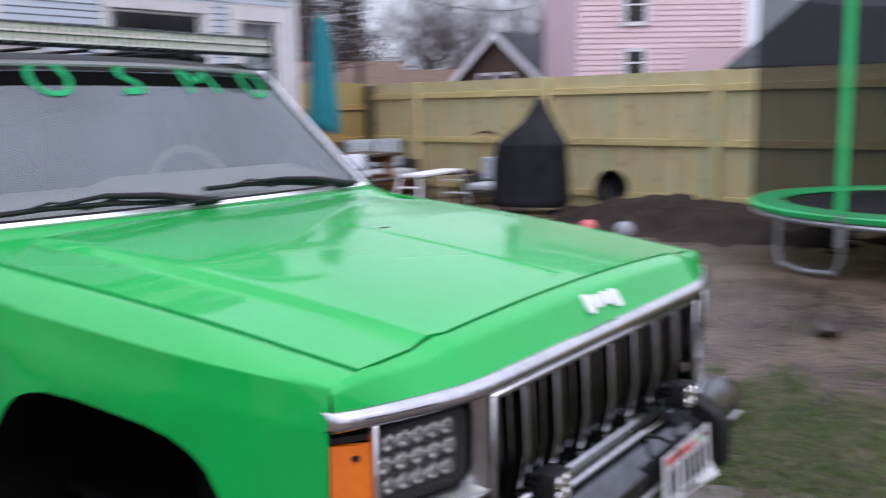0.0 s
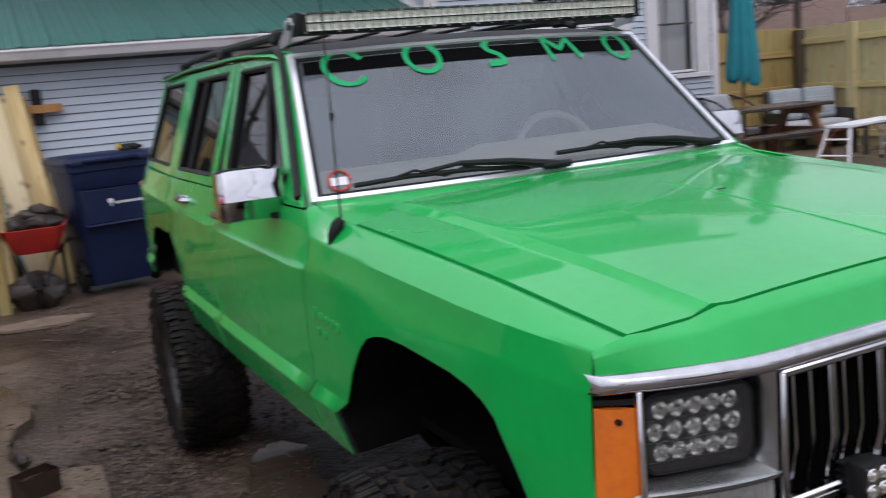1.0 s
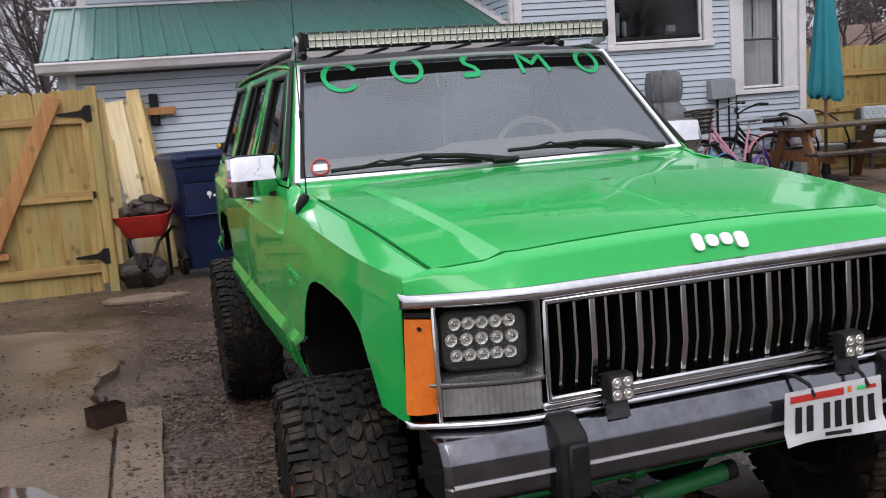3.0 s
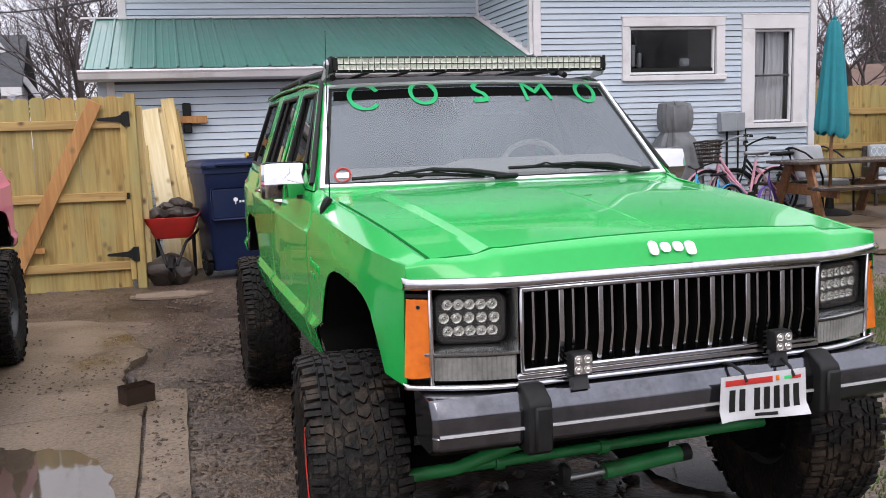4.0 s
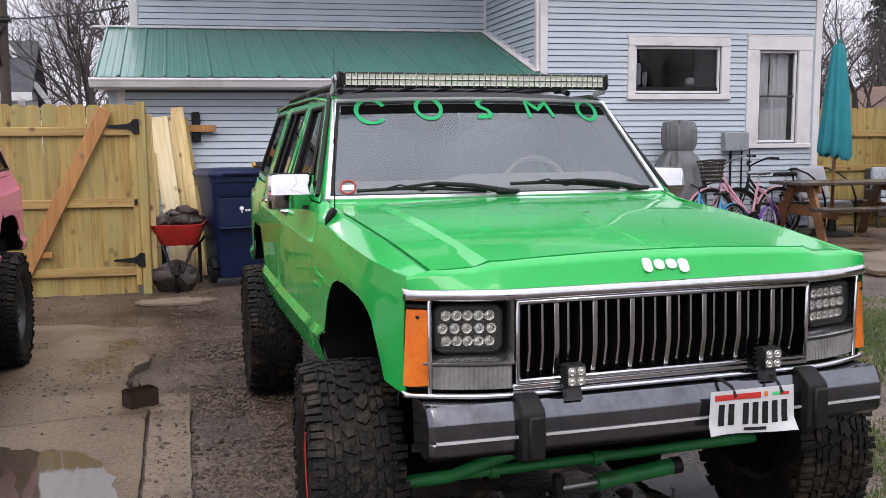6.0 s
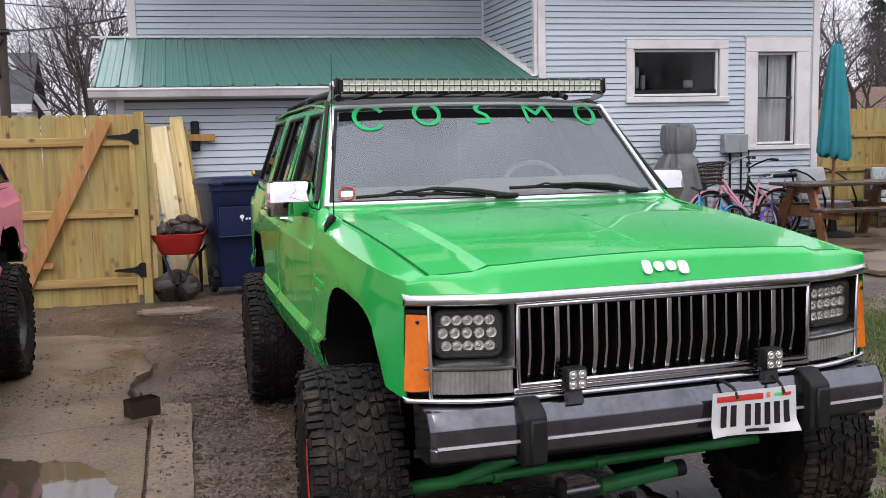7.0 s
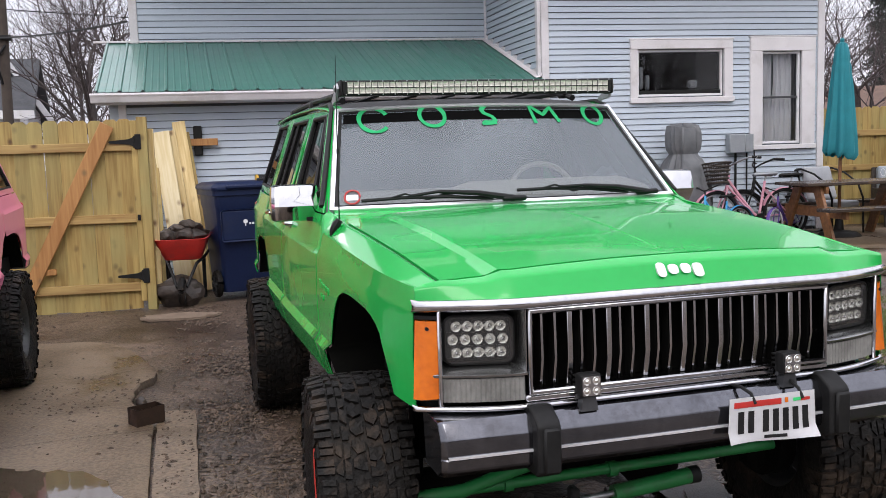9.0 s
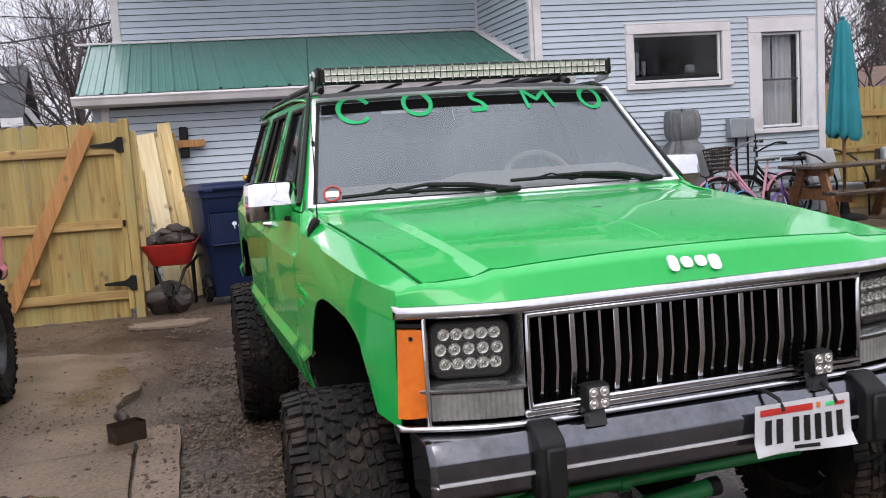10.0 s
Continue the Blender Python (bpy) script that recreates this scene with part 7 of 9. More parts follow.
lean("leaning_board", "pale new pine board leaning on the clapboard wall", hw(-1.97, -0.74, 0.0), hw(-2.235, -0.13, 1.84), 0.13, 0.022, "wood_new")
bm = bmesh.new()
box(bm, (-2.02, -0.10, 1.72), (0.36, 0.05, 0.085), 0.003)
ob = part("short_board", bm, "wood_orange", None)
ob.matrix_basis = HOUSE
tagged(ob, "short pine offcut fixed across the wall", "board")
# black bracket on the clapboards; it gives no light
bm = bmesh.new()
box(bm, (-2.075, -0.07, 1.74), (0.10, 0.06, 0.36), 0.012)
ob = part("wall_lamp", bm, "black", None)
ob.matrix_basis = HOUSE
tagged(ob, "black metal bracket on the clapboards behind boards", "bracket")


def stone(name, c, r, sq, seed, label, mat="rock"):
    bm = bmesh.new()
    bmesh.ops.create_icosphere(bm, subdivisions=3, radius=1.0)
    for v in bm.verts:
        n = v.co.normalized()
        k = 1 + 0.22 * noise.noise(n * 1.6 + Vector((seed, 0, 0))) + 0.10 * noise.noise(n * 4 + Vector((0, seed, 0)))
        # chip flat faces
        for j in range(5):
            d = Vector((noise.noise((seed, j, 1)), noise.noise((seed, j, 5)), noise.noise((seed, j, 9)))).normalized()
            k = min(k, 0.80 / max(0.35, n.dot(d))) if n.dot(d) > 0.5 else k
        v.co = Vector((n.x * sq[0], n.y * sq[1], n.z * sq[2])) * k * r
    ob = part(name, bm, mat, None, smooth=28)
    ob.location = c
    return tagged(ob, label, "rock")


# wheelbarrow full of rocks
BW = HOUSE @ Vector((-2.17, -1.50, 0))
barrow = thing("wheelbarrow", "small red metal wheelbarrow heaped with muddy rocks on the dirt", "wheelbarrow", Matrix.Translation((BW.x, BW.y, 0)) @ Matrix.Rotation(radians(-6), 4, "Z"))
bm = bmesh.new()
rows = []
for z, wx, wy in ((0.465, 0.17, 0.20), (0.475, 0.185, 0.22), (0.62, 0.240, 0.30), (0.680, 0.258, 0.32), (0.690, 0.272, 0.33)):
    rows.append([(x + (0.0), y - 0.04 * (z - 0.47), z) for x, y in [(p[0], p[1]) for p in rounded(wx * 2, wy * 2, 0.07)]])
grid(bm, rows, wrap=True)
bm.faces.new([bm.verts.new(p) for p in rows[0]])
bmesh.ops.remove_doubles(bm, verts=bm.verts, dist=1e-4)
part("tray", bm, "red", barrow, "red tray", solid=0.006)
bm = bmesh.new()
hose(bm, [(-0.23, 0.40, 0.50), (-0.20, 0.1, 0.46), (-0.14, -0.2, 0.42), (-0.05, -0.38, 0.20)], 0.016, seg=8)
hose(bm, [(0.23, 0.40, 0.50), (0.20, 0.1, 0.46), (0.14, -0.2, 0.42), (0.05, -0.38, 0.20)], 0.016, seg=8)
part("frame", bm, "black", barrow)
for x in (-0.19, 0.19):
    bm = bmesh.new()
    hose(bm, [(x, 0.02, 0.47), (x, 0.06, 0.02), (x, 0.16, 0.015), (x, 0.22, 0.46)], 0.013, seg=8)
    part("leg", bm, "black", barrow)
    bm = bmesh.new()
    rod(bm, (x * 1.22, 0.40, 0.50), (x * 1.30, 0.52, 0.53), 0.020, seg=8)
    part("grip", bm, "black", barrow)
bm = bmesh.new()
rings = []
for k in range(24):
    a = 2 * math.pi * k / 24
    rings.append((0.0, -0.38 + 0.12 * math.cos(a), 0.155 + 0.12 * math.sin(a)))
hose(bm, rings, 0.036, seg=8, closed=True)
whl = part("wheel", bm, "rubber", barrow)
bm = bmesh.new()
rod(bm, (-0.03, -0.38, 0.155), (0.03, -0.38, 0.155), 0.085, seg=16)
part("hub", bm, "rim", whl)
# handle knob seen beside the tray
rnd = random.Random(9)
for k, (x, y, z, r) in enumerate(((-0.14, -0.18, 0.66, 0.10), (0.02, -0.20, 0.67, 0.11), (0.15, -0.15, 0.66, 0.09), (-0.06, 0.02, 0.70, 0.11), (0.10, 0.05, 0.72, 0.10), (-0.15, 0.10, 0.66, 0.09), (0.16, 0.14, 0.66, 0.09), (0.03, 0.18, 0.68, 0.10), (0.06, -0.08, 0.77, 0.075), (-0.02, -0.22, 0.745, 0.06))):
    p = barrow.matrix_basis @ Vector((x, y, z + 0.055))
    tagged(stone("rock", p, r, (1.15, 0.9, 0.75), k * 3.7 + 1, "muddy grey-brown rock heaped in the wheelbarrow"), group="rocks in the wheelbarrow")
p = HOUSE @ Vector((-2.22, -1.70, 0.12))
stone("boulder", p, 0.20, (1.3, 0.9, 0.88), 31.0, "large muddy boulder on the dirt under the wheelbarrow")


def wheelie_bin(m, label):
    b = thing("wheelie_bin", label, "bin", m, group="blue bins by the wall")
    bm = bmesh.new()
    rows = []
    for z, wx, wy in ((0.06, 0.225, 0.24), (0.10, 0.232, 0.255), (0.85, 0.275, 0.31), (0.90, 0.285, 0.325), (0.98, 0.285, 0.325), (0.985, 0.305, 0.345), (1.035, 0.305, 0.345)):
        rows.append([(x, y, z) for x, y in rounded(wx * 2, wy * 2, 0.05)])
    grid(bm, rows, wrap=True)
    bm.faces.new([bm.verts.new(p) for p in rows[0]])
    bmesh.ops.remove_doubles(bm, verts=bm.verts, dist=1e-4)
    part("body", bm, "bin_blue", b)
    bm = bmesh.new()
    rows = []
    for z, k_ in ((1.037, 1.0), (1.06, 1.01), (1.085, 0.97), (1.105, 0.85), (1.112, 0.5), (1.114, 0.02)):
        rows.append([(x * k_, y * k_ + 0.0, z) for x, y in rounded(0.63, 0.72, 0.05)])
    grid(bm, rows, wrap=True)
    box(bm, (0, -0.36, 1.065), (0.40, 0.05, 0.035), 0.01)
    part("lid", bm, "bin_blue", b)
    bm = bmesh.new()
    box(bm, (0, -0.337, 0.70), (0.50, 0.012, 0.30), 0.02)
    part("front_panel", bm, "bin_blue", b)
    for x in (-0.265, 0.265):
        bm = bmesh.new()
        rings = []
        for k in range(24):
            a = 2 * math.pi * k / 24
            rings.append((x, 0.22 + 0.105 * math.cos(a) - 0.36, 0.14 + 0.105 * math.sin(a)))
        hose(bm, rings, 0.028, seg=8, closed=True)
        w = part("wheel", bm, "rubber", b)
        bm = bmesh.new()
        rod(bm, (x - 0.018, -0.14, 0.14), (x + 0.018, -0.14, 0.14), 0.092, seg=16)
        for k in range(6):
            a = k * math.pi / 3
            rod(bm, (x - 0.022, -0.14 + 0.03 * math.cos(a), 0.14 + 0.03 * math.sin(a)), (x - 0.022, -0.14 + 0.085 * math.cos(a), 0.14 + 0.085 * math.sin(a)), 0.008, seg=6)
        part("hub", bm, "black", w)
    bm = bmesh.new()
    rod(bm, (-0.28, -0.14, 0.14), (0.28, -0.14, 0.14), 0.012, seg=8)
    rod(bm, (-0.22, 0.37, 1.0), (0.22, 0.37, 1.0), 0.016, seg=8)
    part("axle", bm, "black", b)
    # white print: a tree mark and a line of bars
    bm = bmesh.new()
    bmesh.ops.create_circle(bm, cap_ends=True, radius=0.020, segments=12, matrix=Matrix.Translation((-0.04, -0.346, 0.735)) @ Matrix.Rotation(radians(90), 4, "X"))
    box(bm, (-0.04, -0.346, 0.705), (0.008, 0.002, 0.028))
    for k in range(8):
        box(bm, (0.0 + 0.026 * k, -0.346, 0.715), (0.017, 0.002, 0.020))
    part("print", bm, "white", b, "white printed mark and bars", smooth=0)
    return b


p = HOUSE @ Vector((-1.57, -1.28, 0))
wheelie_bin(Matrix.Translation((p.x, p.y, 0.01)) @ Matrix.Rotation(radians(12), 4, "Z") @ Matrix.Diagonal((1.24, 1.10, 1.13, 1)), "navy blue wheeled refuse bin with a white printed mark, closed")
p = HOUSE @ Vector((-0.86, -0.62, 0))
wheelie_bin(Matrix.Translation((p.x, p.y, 0.01)) @ Matrix.Rotation(radians(4), 4, "Z") @ Matrix.Diagonal((1.16, 1.10, 1.09, 1)), "navy blue wheeled refuse bin against the wall behind another")
M["lime_drill"] = surf("yellow_tool_plastic", (0.55, 0.33, 0.02), (0.48, 0.28, 0.02), rough=(0.4, 0.6))
drill = thing("power_drill", "black and yellow cordless drill lying on the bin lid", "drill", Matrix.Translation(HOUSE @ Vector((-1.26, -1.28, 1.285))) @ Matrix.Rotation(radians(10), 4, "Z"))
bm = bmesh.new()
rod(bm, (-0.10, 0, 0), (0.06, 0, 0), 0.036, seg=12)
rod(bm, (0.06, 0, 0), (0.11, 0, 0), 0.022, 0.014, seg=12)
part("body", bm, "black", drill)
bm = bmesh.new()
rod(bm, (-0.125, 0, 0), (-0.10, 0, 0), 0.042, seg=12)
part("back_cap", bm, "lime_drill", drill, "yellow cap")
bm = bmesh.new()
rod(bm, (-0.04, -0.02, -0.01), (-0.09, -0.13, -0.02), 0.022, seg=10)
box(bm, (-0.10, -0.15, -0.015), (0.10, 0.06, 0.045), 0.01)
part("grip", bm, "black", drill)

# rusty channel block on the slab edge
blk = thing("metal_block", "rusty hollow metal block on the concrete edge", "block", Matrix.Translation((-1.635, 2.90, 0.03)) @ Matrix.Diagonal((0.74, 0.9, 0.82, 1)) @ Matrix.Rotation(radians(28), 4, "Z"))
bm = bmesh.new()
prism(bm, [(-0.105, -0.06), (0.105, -0.06), (0.105, 0.06), (-0.105, 0.06)], 2, 0.0, 0.115)
bmesh.ops.delete(bm, geom=[f for f in bm.faces if f.normal.z > 0.9 or f.calc_center_median().z > 0.11], context="FACES")
part("shell", bm, "rust", blk, solid=0.012)
bm = bmesh.new()
grid(bm, [[(-0.095, y, 0.070), (0.0, y, 0.080), (0.095, y, 0.070)] for y in (-0.05, 0.0, 0.05)])
part("cap", bm, "concrete", blk, "pale mud crust on top", solid=0.006)
bm = bmesh.new()
box(bm, (0, 0, 0), (0.06, 0.08, 0.06), 0.018)
ob = part("paving_chunk", bm, "rock", None)
ob.matrix_basis = Matrix.Translation((-1.685, 3.38, 0.02)) @ Matrix.Rotation(0.4, 4, "Z") @ Matrix.Rotation(0.3, 4, "X")
tagged(ob, "broken chunk of dark paving by the slab", "paving chunk")
bm = bmesh.new()
ring_ = []
for k in range(30):
    a = 2 * math.pi * k / 30
    r = 1 + 0.3 * noise.noise((math.cos(a) * 2, math.sin(a) * 2, 3)) + 0.12 * noise.noise((math.cos(a) * 6, math.sin(a) * 6, 5))
    ring_.append((0.36 * r * math.cos(a), 0.16 * r * math.sin(a)))
prism(bm, ring_, 2, 0.0, 0.022)
M["flat_stone"] = surf("pale_flat_stone", (0.14, 0.102, 0.072), (0.22, 0.165, 0.12), scale=5, rough=(0.5, 0.8), bump=0.3)
ob = part("flat_stone", bm, "flat_stone", None, smooth=20)
ob.matrix_basis = Matrix.Translation((-1.46, 6.55, -0.004)) @ Matrix.Rotation(radians(-6), 4, "Z")
tagged(ob, "pale flat stone sunk in the dirt", "stone")

# ---------------------------------------------------------------- patio
# grey covered thing against the wall
cv = HOUSE @ Vector((4.09, -0.38, 0))
bm = bmesh.new()
rows = []
gz = ground_z(cv.x, cv.y)
for z, wx, wy in ((0.02, 0.39, 0.33), (0.35, 0.38, 0.32), (0.70, 0.335, 0.28), (0.95, 0.285, 0.24), (1.06, 0.24, 0.20), (1.12, 0.196, 0.155), (1.145, 0.180, 0.135), (1.165, 0.186, 0.14), (1.20, 0.212, 0.16), (1.30, 0.224, 0.17), (1.42, 0.220, 0.17), (1.49, 0.196, 0.15), (1.515, 0.12, 0.09), (1.52, 0.01, 0.01)):
    row = []
    for k in range(80):
        a = 2 * math.pi * k / 80
        f = 1 + 0.22 * noise.noise((math.cos(a) * 3, math.sin(a) * 3, z * 1.6)) + 0.15 * (0.5 - abs(math.sin(a * 5.5 + 1.5 * noise.noise((z * 2.5, a, 3))))) + 0.06 * noise.noise((math.cos(a) * 8, math.sin(a) * 8, z * 6))
        sx = math.copysign(abs(math.cos(a)) ** 0.6, math.cos(a))
        sy = math.copysign(abs(math.sin(a)) ** 0.6, math.sin(a))
        row.append((0.90 * wx * f * sx, wy * f * sy, z + (0.05 * abs(math.cos(a)) - 0.02 if z > 1.45 else 0.0)))
    rows.append(row)
grid(bm, rows, wrap=True)
ob = part("covered_smoker", bm, "grey_cover", None, smooth=35)
ob.matrix_basis = Matrix.Translation((cv.x, cv.y, gz)) @ Matrix.Rotation(radians(-6), 4, "Z")
tagged(ob, "upright thing under a tied grey weather cover", "covered object")


def bike(label, m, frame_mat, tyre_mat, basket=False, size=1.0, lean_=6):
    b = thing("bicycle", label, "bicycle", m @ Matrix.Rotation(radians(lean_), 4, "X") @ Matrix.Diagonal((size, size, size, 1)), group="bicycles by the house")
    R = 0.31
    for x in (-0.50, 0.50):
        bm = bmesh.new()
        hose(bm, [(x + R * math.cos(a), 0, R + R * math.sin(a)) for a in [2 * math.pi * k / 32 for k in range(32)]], 0.024, seg=8, closed=True)
        w = part("wheel", bm, tyre_mat, b)
        bm = bmesh.new()
        hose(bm, [(x + (R - 0.03) * math.cos(a), 0, R + (R - 0.03) * math.sin(a)) for a in [2 * math.pi * k / 32 for k in range(32)]], 0.010, seg=6, closed=True)
        for k in range(16):
            a = 2 * math.pi * k / 16
            rod(bm, (x, 0.02 if k % 2 else -0.02, R), (x + (R - 0.03) * math.cos(a), 0, R + (R - 0.03) * math.sin(a)), 0.0016, seg=4)
        rod(bm, (x, -0.05, R), (x, 0.05, R), 0.018, seg=8)
        part("rim", bm, "galv", w)
        bm = bmesh.new()
        rows = []
        for k in range(13):
            a = radians(20 + 150 * k / 12)
            rows.append([(x + (R + 0.035) * math.cos(a), yy, R + (R + 0.035 - abs(yy) * 0.4) * math.sin(a)) for yy in (-0.035, 0, 0.035)])
        grid(bm, rows)
        part("mudguard", bm, frame_mat, b, solid=0.003)
    bm = bmesh.new()
    hose(bm, [(0.32, 0, 0.78), (0.15, 0, 0.55), (-0.02, 0, 0.34), (-0.10, 0, 0.28)], 0.019, seg=8)
    hose(bm, [(0.335, 0, 0.70), (0.10, 0, 0.44), (-0.10, 0, 0.28)], 0.015, seg=8)
    rod(bm, (-0.10, 0, 0.28), (-0.22, 0, 0.74), 0.017, seg=8)
    for yy in (-0.05, 0.05):
        rod(bm, (-0.10, yy * 0.5, 0.28), (-0.50, yy, 0.31), 0.010, seg=6)
        rod(bm, (-0.20, yy * 0.3, 0.66), (-0.50, yy, 0.31), 0.009, seg=6)
        hose(bm, [(0.345, yy * 0.5, 0.66), (0.42, yy, 0.5), (0.50, yy, 0.31)], 0.011, seg=6)
    rod(bm, (0.30, 0, 0.86), (0.345, 0, 0.66), 0.020, seg=8)
    part("frame", bm, frame_mat, b)
    bm = bmesh.new()
    hose(bm, [(0.10, -0.33, 1.02), (0.18, -0.28, 1.03), (0.27, -0.12, 0.98), (0.30, 0, 0.94), (0.27, 0.12, 0.98), (0.18, 0.28, 1.03), (0.10, 0.33, 1.02)], 0.012, seg=8)
    rod(bm, (0.30, 0, 0.85), (0.30, 0, 0.96), 0.013, seg=8)
    part("handlebar", bm, "galv" if basket else "black", b)
    for yy in (-0.33, 0.33):
        bm = bmesh.new()
        rod(bm, (0.16, yy * 0.92, 1.03), (0.05, yy * 1.02, 1.015), 0.017, seg=8)
        part("grip", bm, "black", b)
    bm = bmesh.new()
    rows = []
    for x, w, z in ((-0.36, 0.03, 0.82), (-0.34, 0.10, 0.835), (-0.28, 0.11, 0.84), (-0.20, 0.06, 0.835), (-0.08, 0.025, 0.835), (-0.06, 0.01, 0.825)):
        rows.append([(x, -w, z - 0.02), (x, -w * 0.6, z), (x, 0, z + 0.004), (x, w * 0.6, z), (x, w, z - 0.02)])
    grid(bm, rows)
    part("saddle", bm, "black" if not basket else "meter", b, solid=0.03)
    bm = bmesh.new()
    rod(bm, (-0.22, 0, 0.72), (-0.24, 0, 0.83), 0.013, seg=8)
    part("seat_post", bm, "galv", b)
    bm = bmesh.new()
    rod(bm, (-0.10, -0.06, 0.28), (-0.10, 0.06, 0.28), 0.05, seg=12)
    rod(bm, (-0.10, 0.07, 0.28), (0.03, 0.07, 0.17), 0.010, seg=6)
    rod(bm, (-0.10, -0.07, 0.28), (-0.23, -0.07, 0.39), 0.010, seg=6)
    crank = part("crank", bm, "black", b)
    for px, py, pz in ((0.03, 0.11, 0.17), (-0.23, -0.11, 0.39)):
        bm = bmesh.new()
        box(bm, (px, py, pz), (0.09, 0.07, 0.02), 0.004)
        part("pedal", bm, "black", crank)
    if basket:
        bm = bmesh.new()
        for z, k_ in ((0.74, 0.78), (0.79, 0.83), (0.84, 0.88), (0.89, 0.93), (0.94, 0.98), (0.985, 1.03)):
            hose(bm, [(0.49 + 0.13 * k_ * px, 0.19 * k_ * py, z) for px, py in [(x / 0.13, y / 0.19) for x, y in rounded(0.26, 0.38, 0.06)]], 0.012, seg=6, closed=True)
        for k in range(26):
            a = 2 * math.pi * k / 26
            cx_, sy_ = math.copysign(abs(math.cos(a)) ** 0.7, math.cos(a)), math.copysign(abs(math.sin(a)) ** 0.7, math.sin(a))
            rod(bm, (0.49 + 0.10 * cx_, 0.148 * sy_, 0.73), (0.49 + 0.135 * cx_, 0.195 * sy_, 0.99), 0.007, seg=5)
        box(bm, (0.49, 0, 0.735), (0.2, 0.29, 0.015), 0.003)
        part("basket", bm, "wicker", b, "dark wicker basket")
    return b


bike("pink cruiser bicycle with a wicker basket leaning by the house", place(4.91, -0.72, turn=185), "pinkframe", "black", basket=True, size=1.02)
bike("small blue bicycle standing in front of another", place(4.36, -0.95, turn=200), "blueframe", "black", size=0.72, lean_=8)
bike("dark bicycle with a black saddle leaning by the house", place(5.45, -0.42, turn=178), "black", "black", size=0.98)
bike("small purple bicycle with white tyres by the picnic table", place(5.32, -0.85, turn=215), "purple", "white", size=0.66, lean_=4)


# picnic table
PT = place(5.98, -1.22)
table = thing("picnic_table", "brown stained wooden picnic table with attached benches, wet", "picnic table", PT)
for k in range(5):
    bm = bmesh.new()
    box(bm, (0, -0.30 + 0.15 * k, 0.725), (1.70, 0.142, 0.040), 0.006)
    part("top_plank", bm, "wood_tabletop", table)
for y in (-0.68, 0.68):
    for k in range(2):
        bm = bmesh.new()
        box(bm, (0, y + (k - 0.5) * 0.14, 0.435), (1.70, 0.132, 0.040), 0.006)
        part("bench_plank", bm, "wood_tabletop", table)
for x in (-0.62, 0.62):
    for sg in (-1, 1):
        bm = bmesh.new()
        a, b = Vector((x, sg * 0.20, 0.70)), Vector((x, sg * 0.52, 0.0))
        d = b - a
        box(bm, (0, 0, 0), (0.042, 0.14, d.length), 0.004, m=Matrix.Translation((a + b) / 2) @ Matrix.Rotation(-math.atan2(d.y, d.z), 4, "X"))
        part("leg", bm, "wood_table", table)
    bm = bmesh.new()
    box(bm, (x + 0.045, 0, 0.385), (0.042, 1.50, 0.13), 0.004)
    part("bench_beam", bm, "wood_table", table)
    bm = bmesh.new()
    box(bm, (x + 0.045, 0, 0.655), (0.042, 0.70, 0.09), 0.004)
    part("top_beam", bm, "wood_table", table)

# closed parasol through the table
UM = place(5.92, -1.05)
par = thing("parasol", "closed teal canvas parasol on a dark wooden pole", "parasol", UM)
bm = bmesh.new()
rows = []
ug = ground_z(UM.translation.x, UM.translation.y)
for z, r in ((1.05, 0.19), (1.10, 0.228), (1.28, 0.216), (1.6, 0.185), (1.9, 0.155), (2.1, 0.135), (2.18, 0.130), (2.24, 0.105), (2.25, 0.118), (2.36, 0.10), (2.45, 0.075), (2.48, 0.01)):
    row = []
    for k in range(64):
        a = 2 * math.pi * k / 64
        f = 1 + 0.16 * math.sin(8 * a + 0.4 * math.sin(z * 3)) * (1 if z < 2.0 else 0.5) + 0.05 * noise.noise((math.cos(a) * 2, math.sin(a) * 2, z * 2))
        zz = z - (0.03 * math.sin(8 * a + 1.2) + 0.03 * math.sin(a + 2.0) if z < 1.2 else 0)
        row.append((0.80 * r * f * math.cos(a), 0.80 * r * f * math.sin(a), zz))
    rows.append(row)
grid(bm, rows, wrap=True)
part("canopy", bm, "teal", par, "folded teal canopy", smooth=70, solid=0.004)
bm = bmesh.new()
rod(bm, (0, 0, 0.03), (0, 0, 2.46), 0.021, seg=10)
part("pole", bm, "wood_table", par)
bm = bmesh.new()
bmesh.ops.create_icosphere(bm, subdivisions=2, radius=0.03, matrix=Matrix.Translation((0, 0, 2.50)))
part("finial", bm, "teal", par)
for k in range(8):
    bm = bmesh.new()
    a = 2 * math.pi * k / 8
    rod(bm, (0.03 * math.cos(a), 0.03 * math.sin(a), 2.2), (0.11 * math.cos(a), 0.11 * math.sin(a), 1.10), 0.006, seg=5)
    part("rib", bm, "wood_table", par)
bm = bmesh.new()
rows = [[(r * math.cos(2 * math.pi * k / 28), r * math.sin(2 * math.pi * k / 28), z) for k in range(28)] for r, z in ((0.27, 0.0), (0.27, 0.04), (0.22, 0.08), (0.06, 0.11), (0.045, 0.28), (0.022, 0.29))]
grid(bm, rows, wrap=True)
part("base", bm, "black", par, "black weighted base")


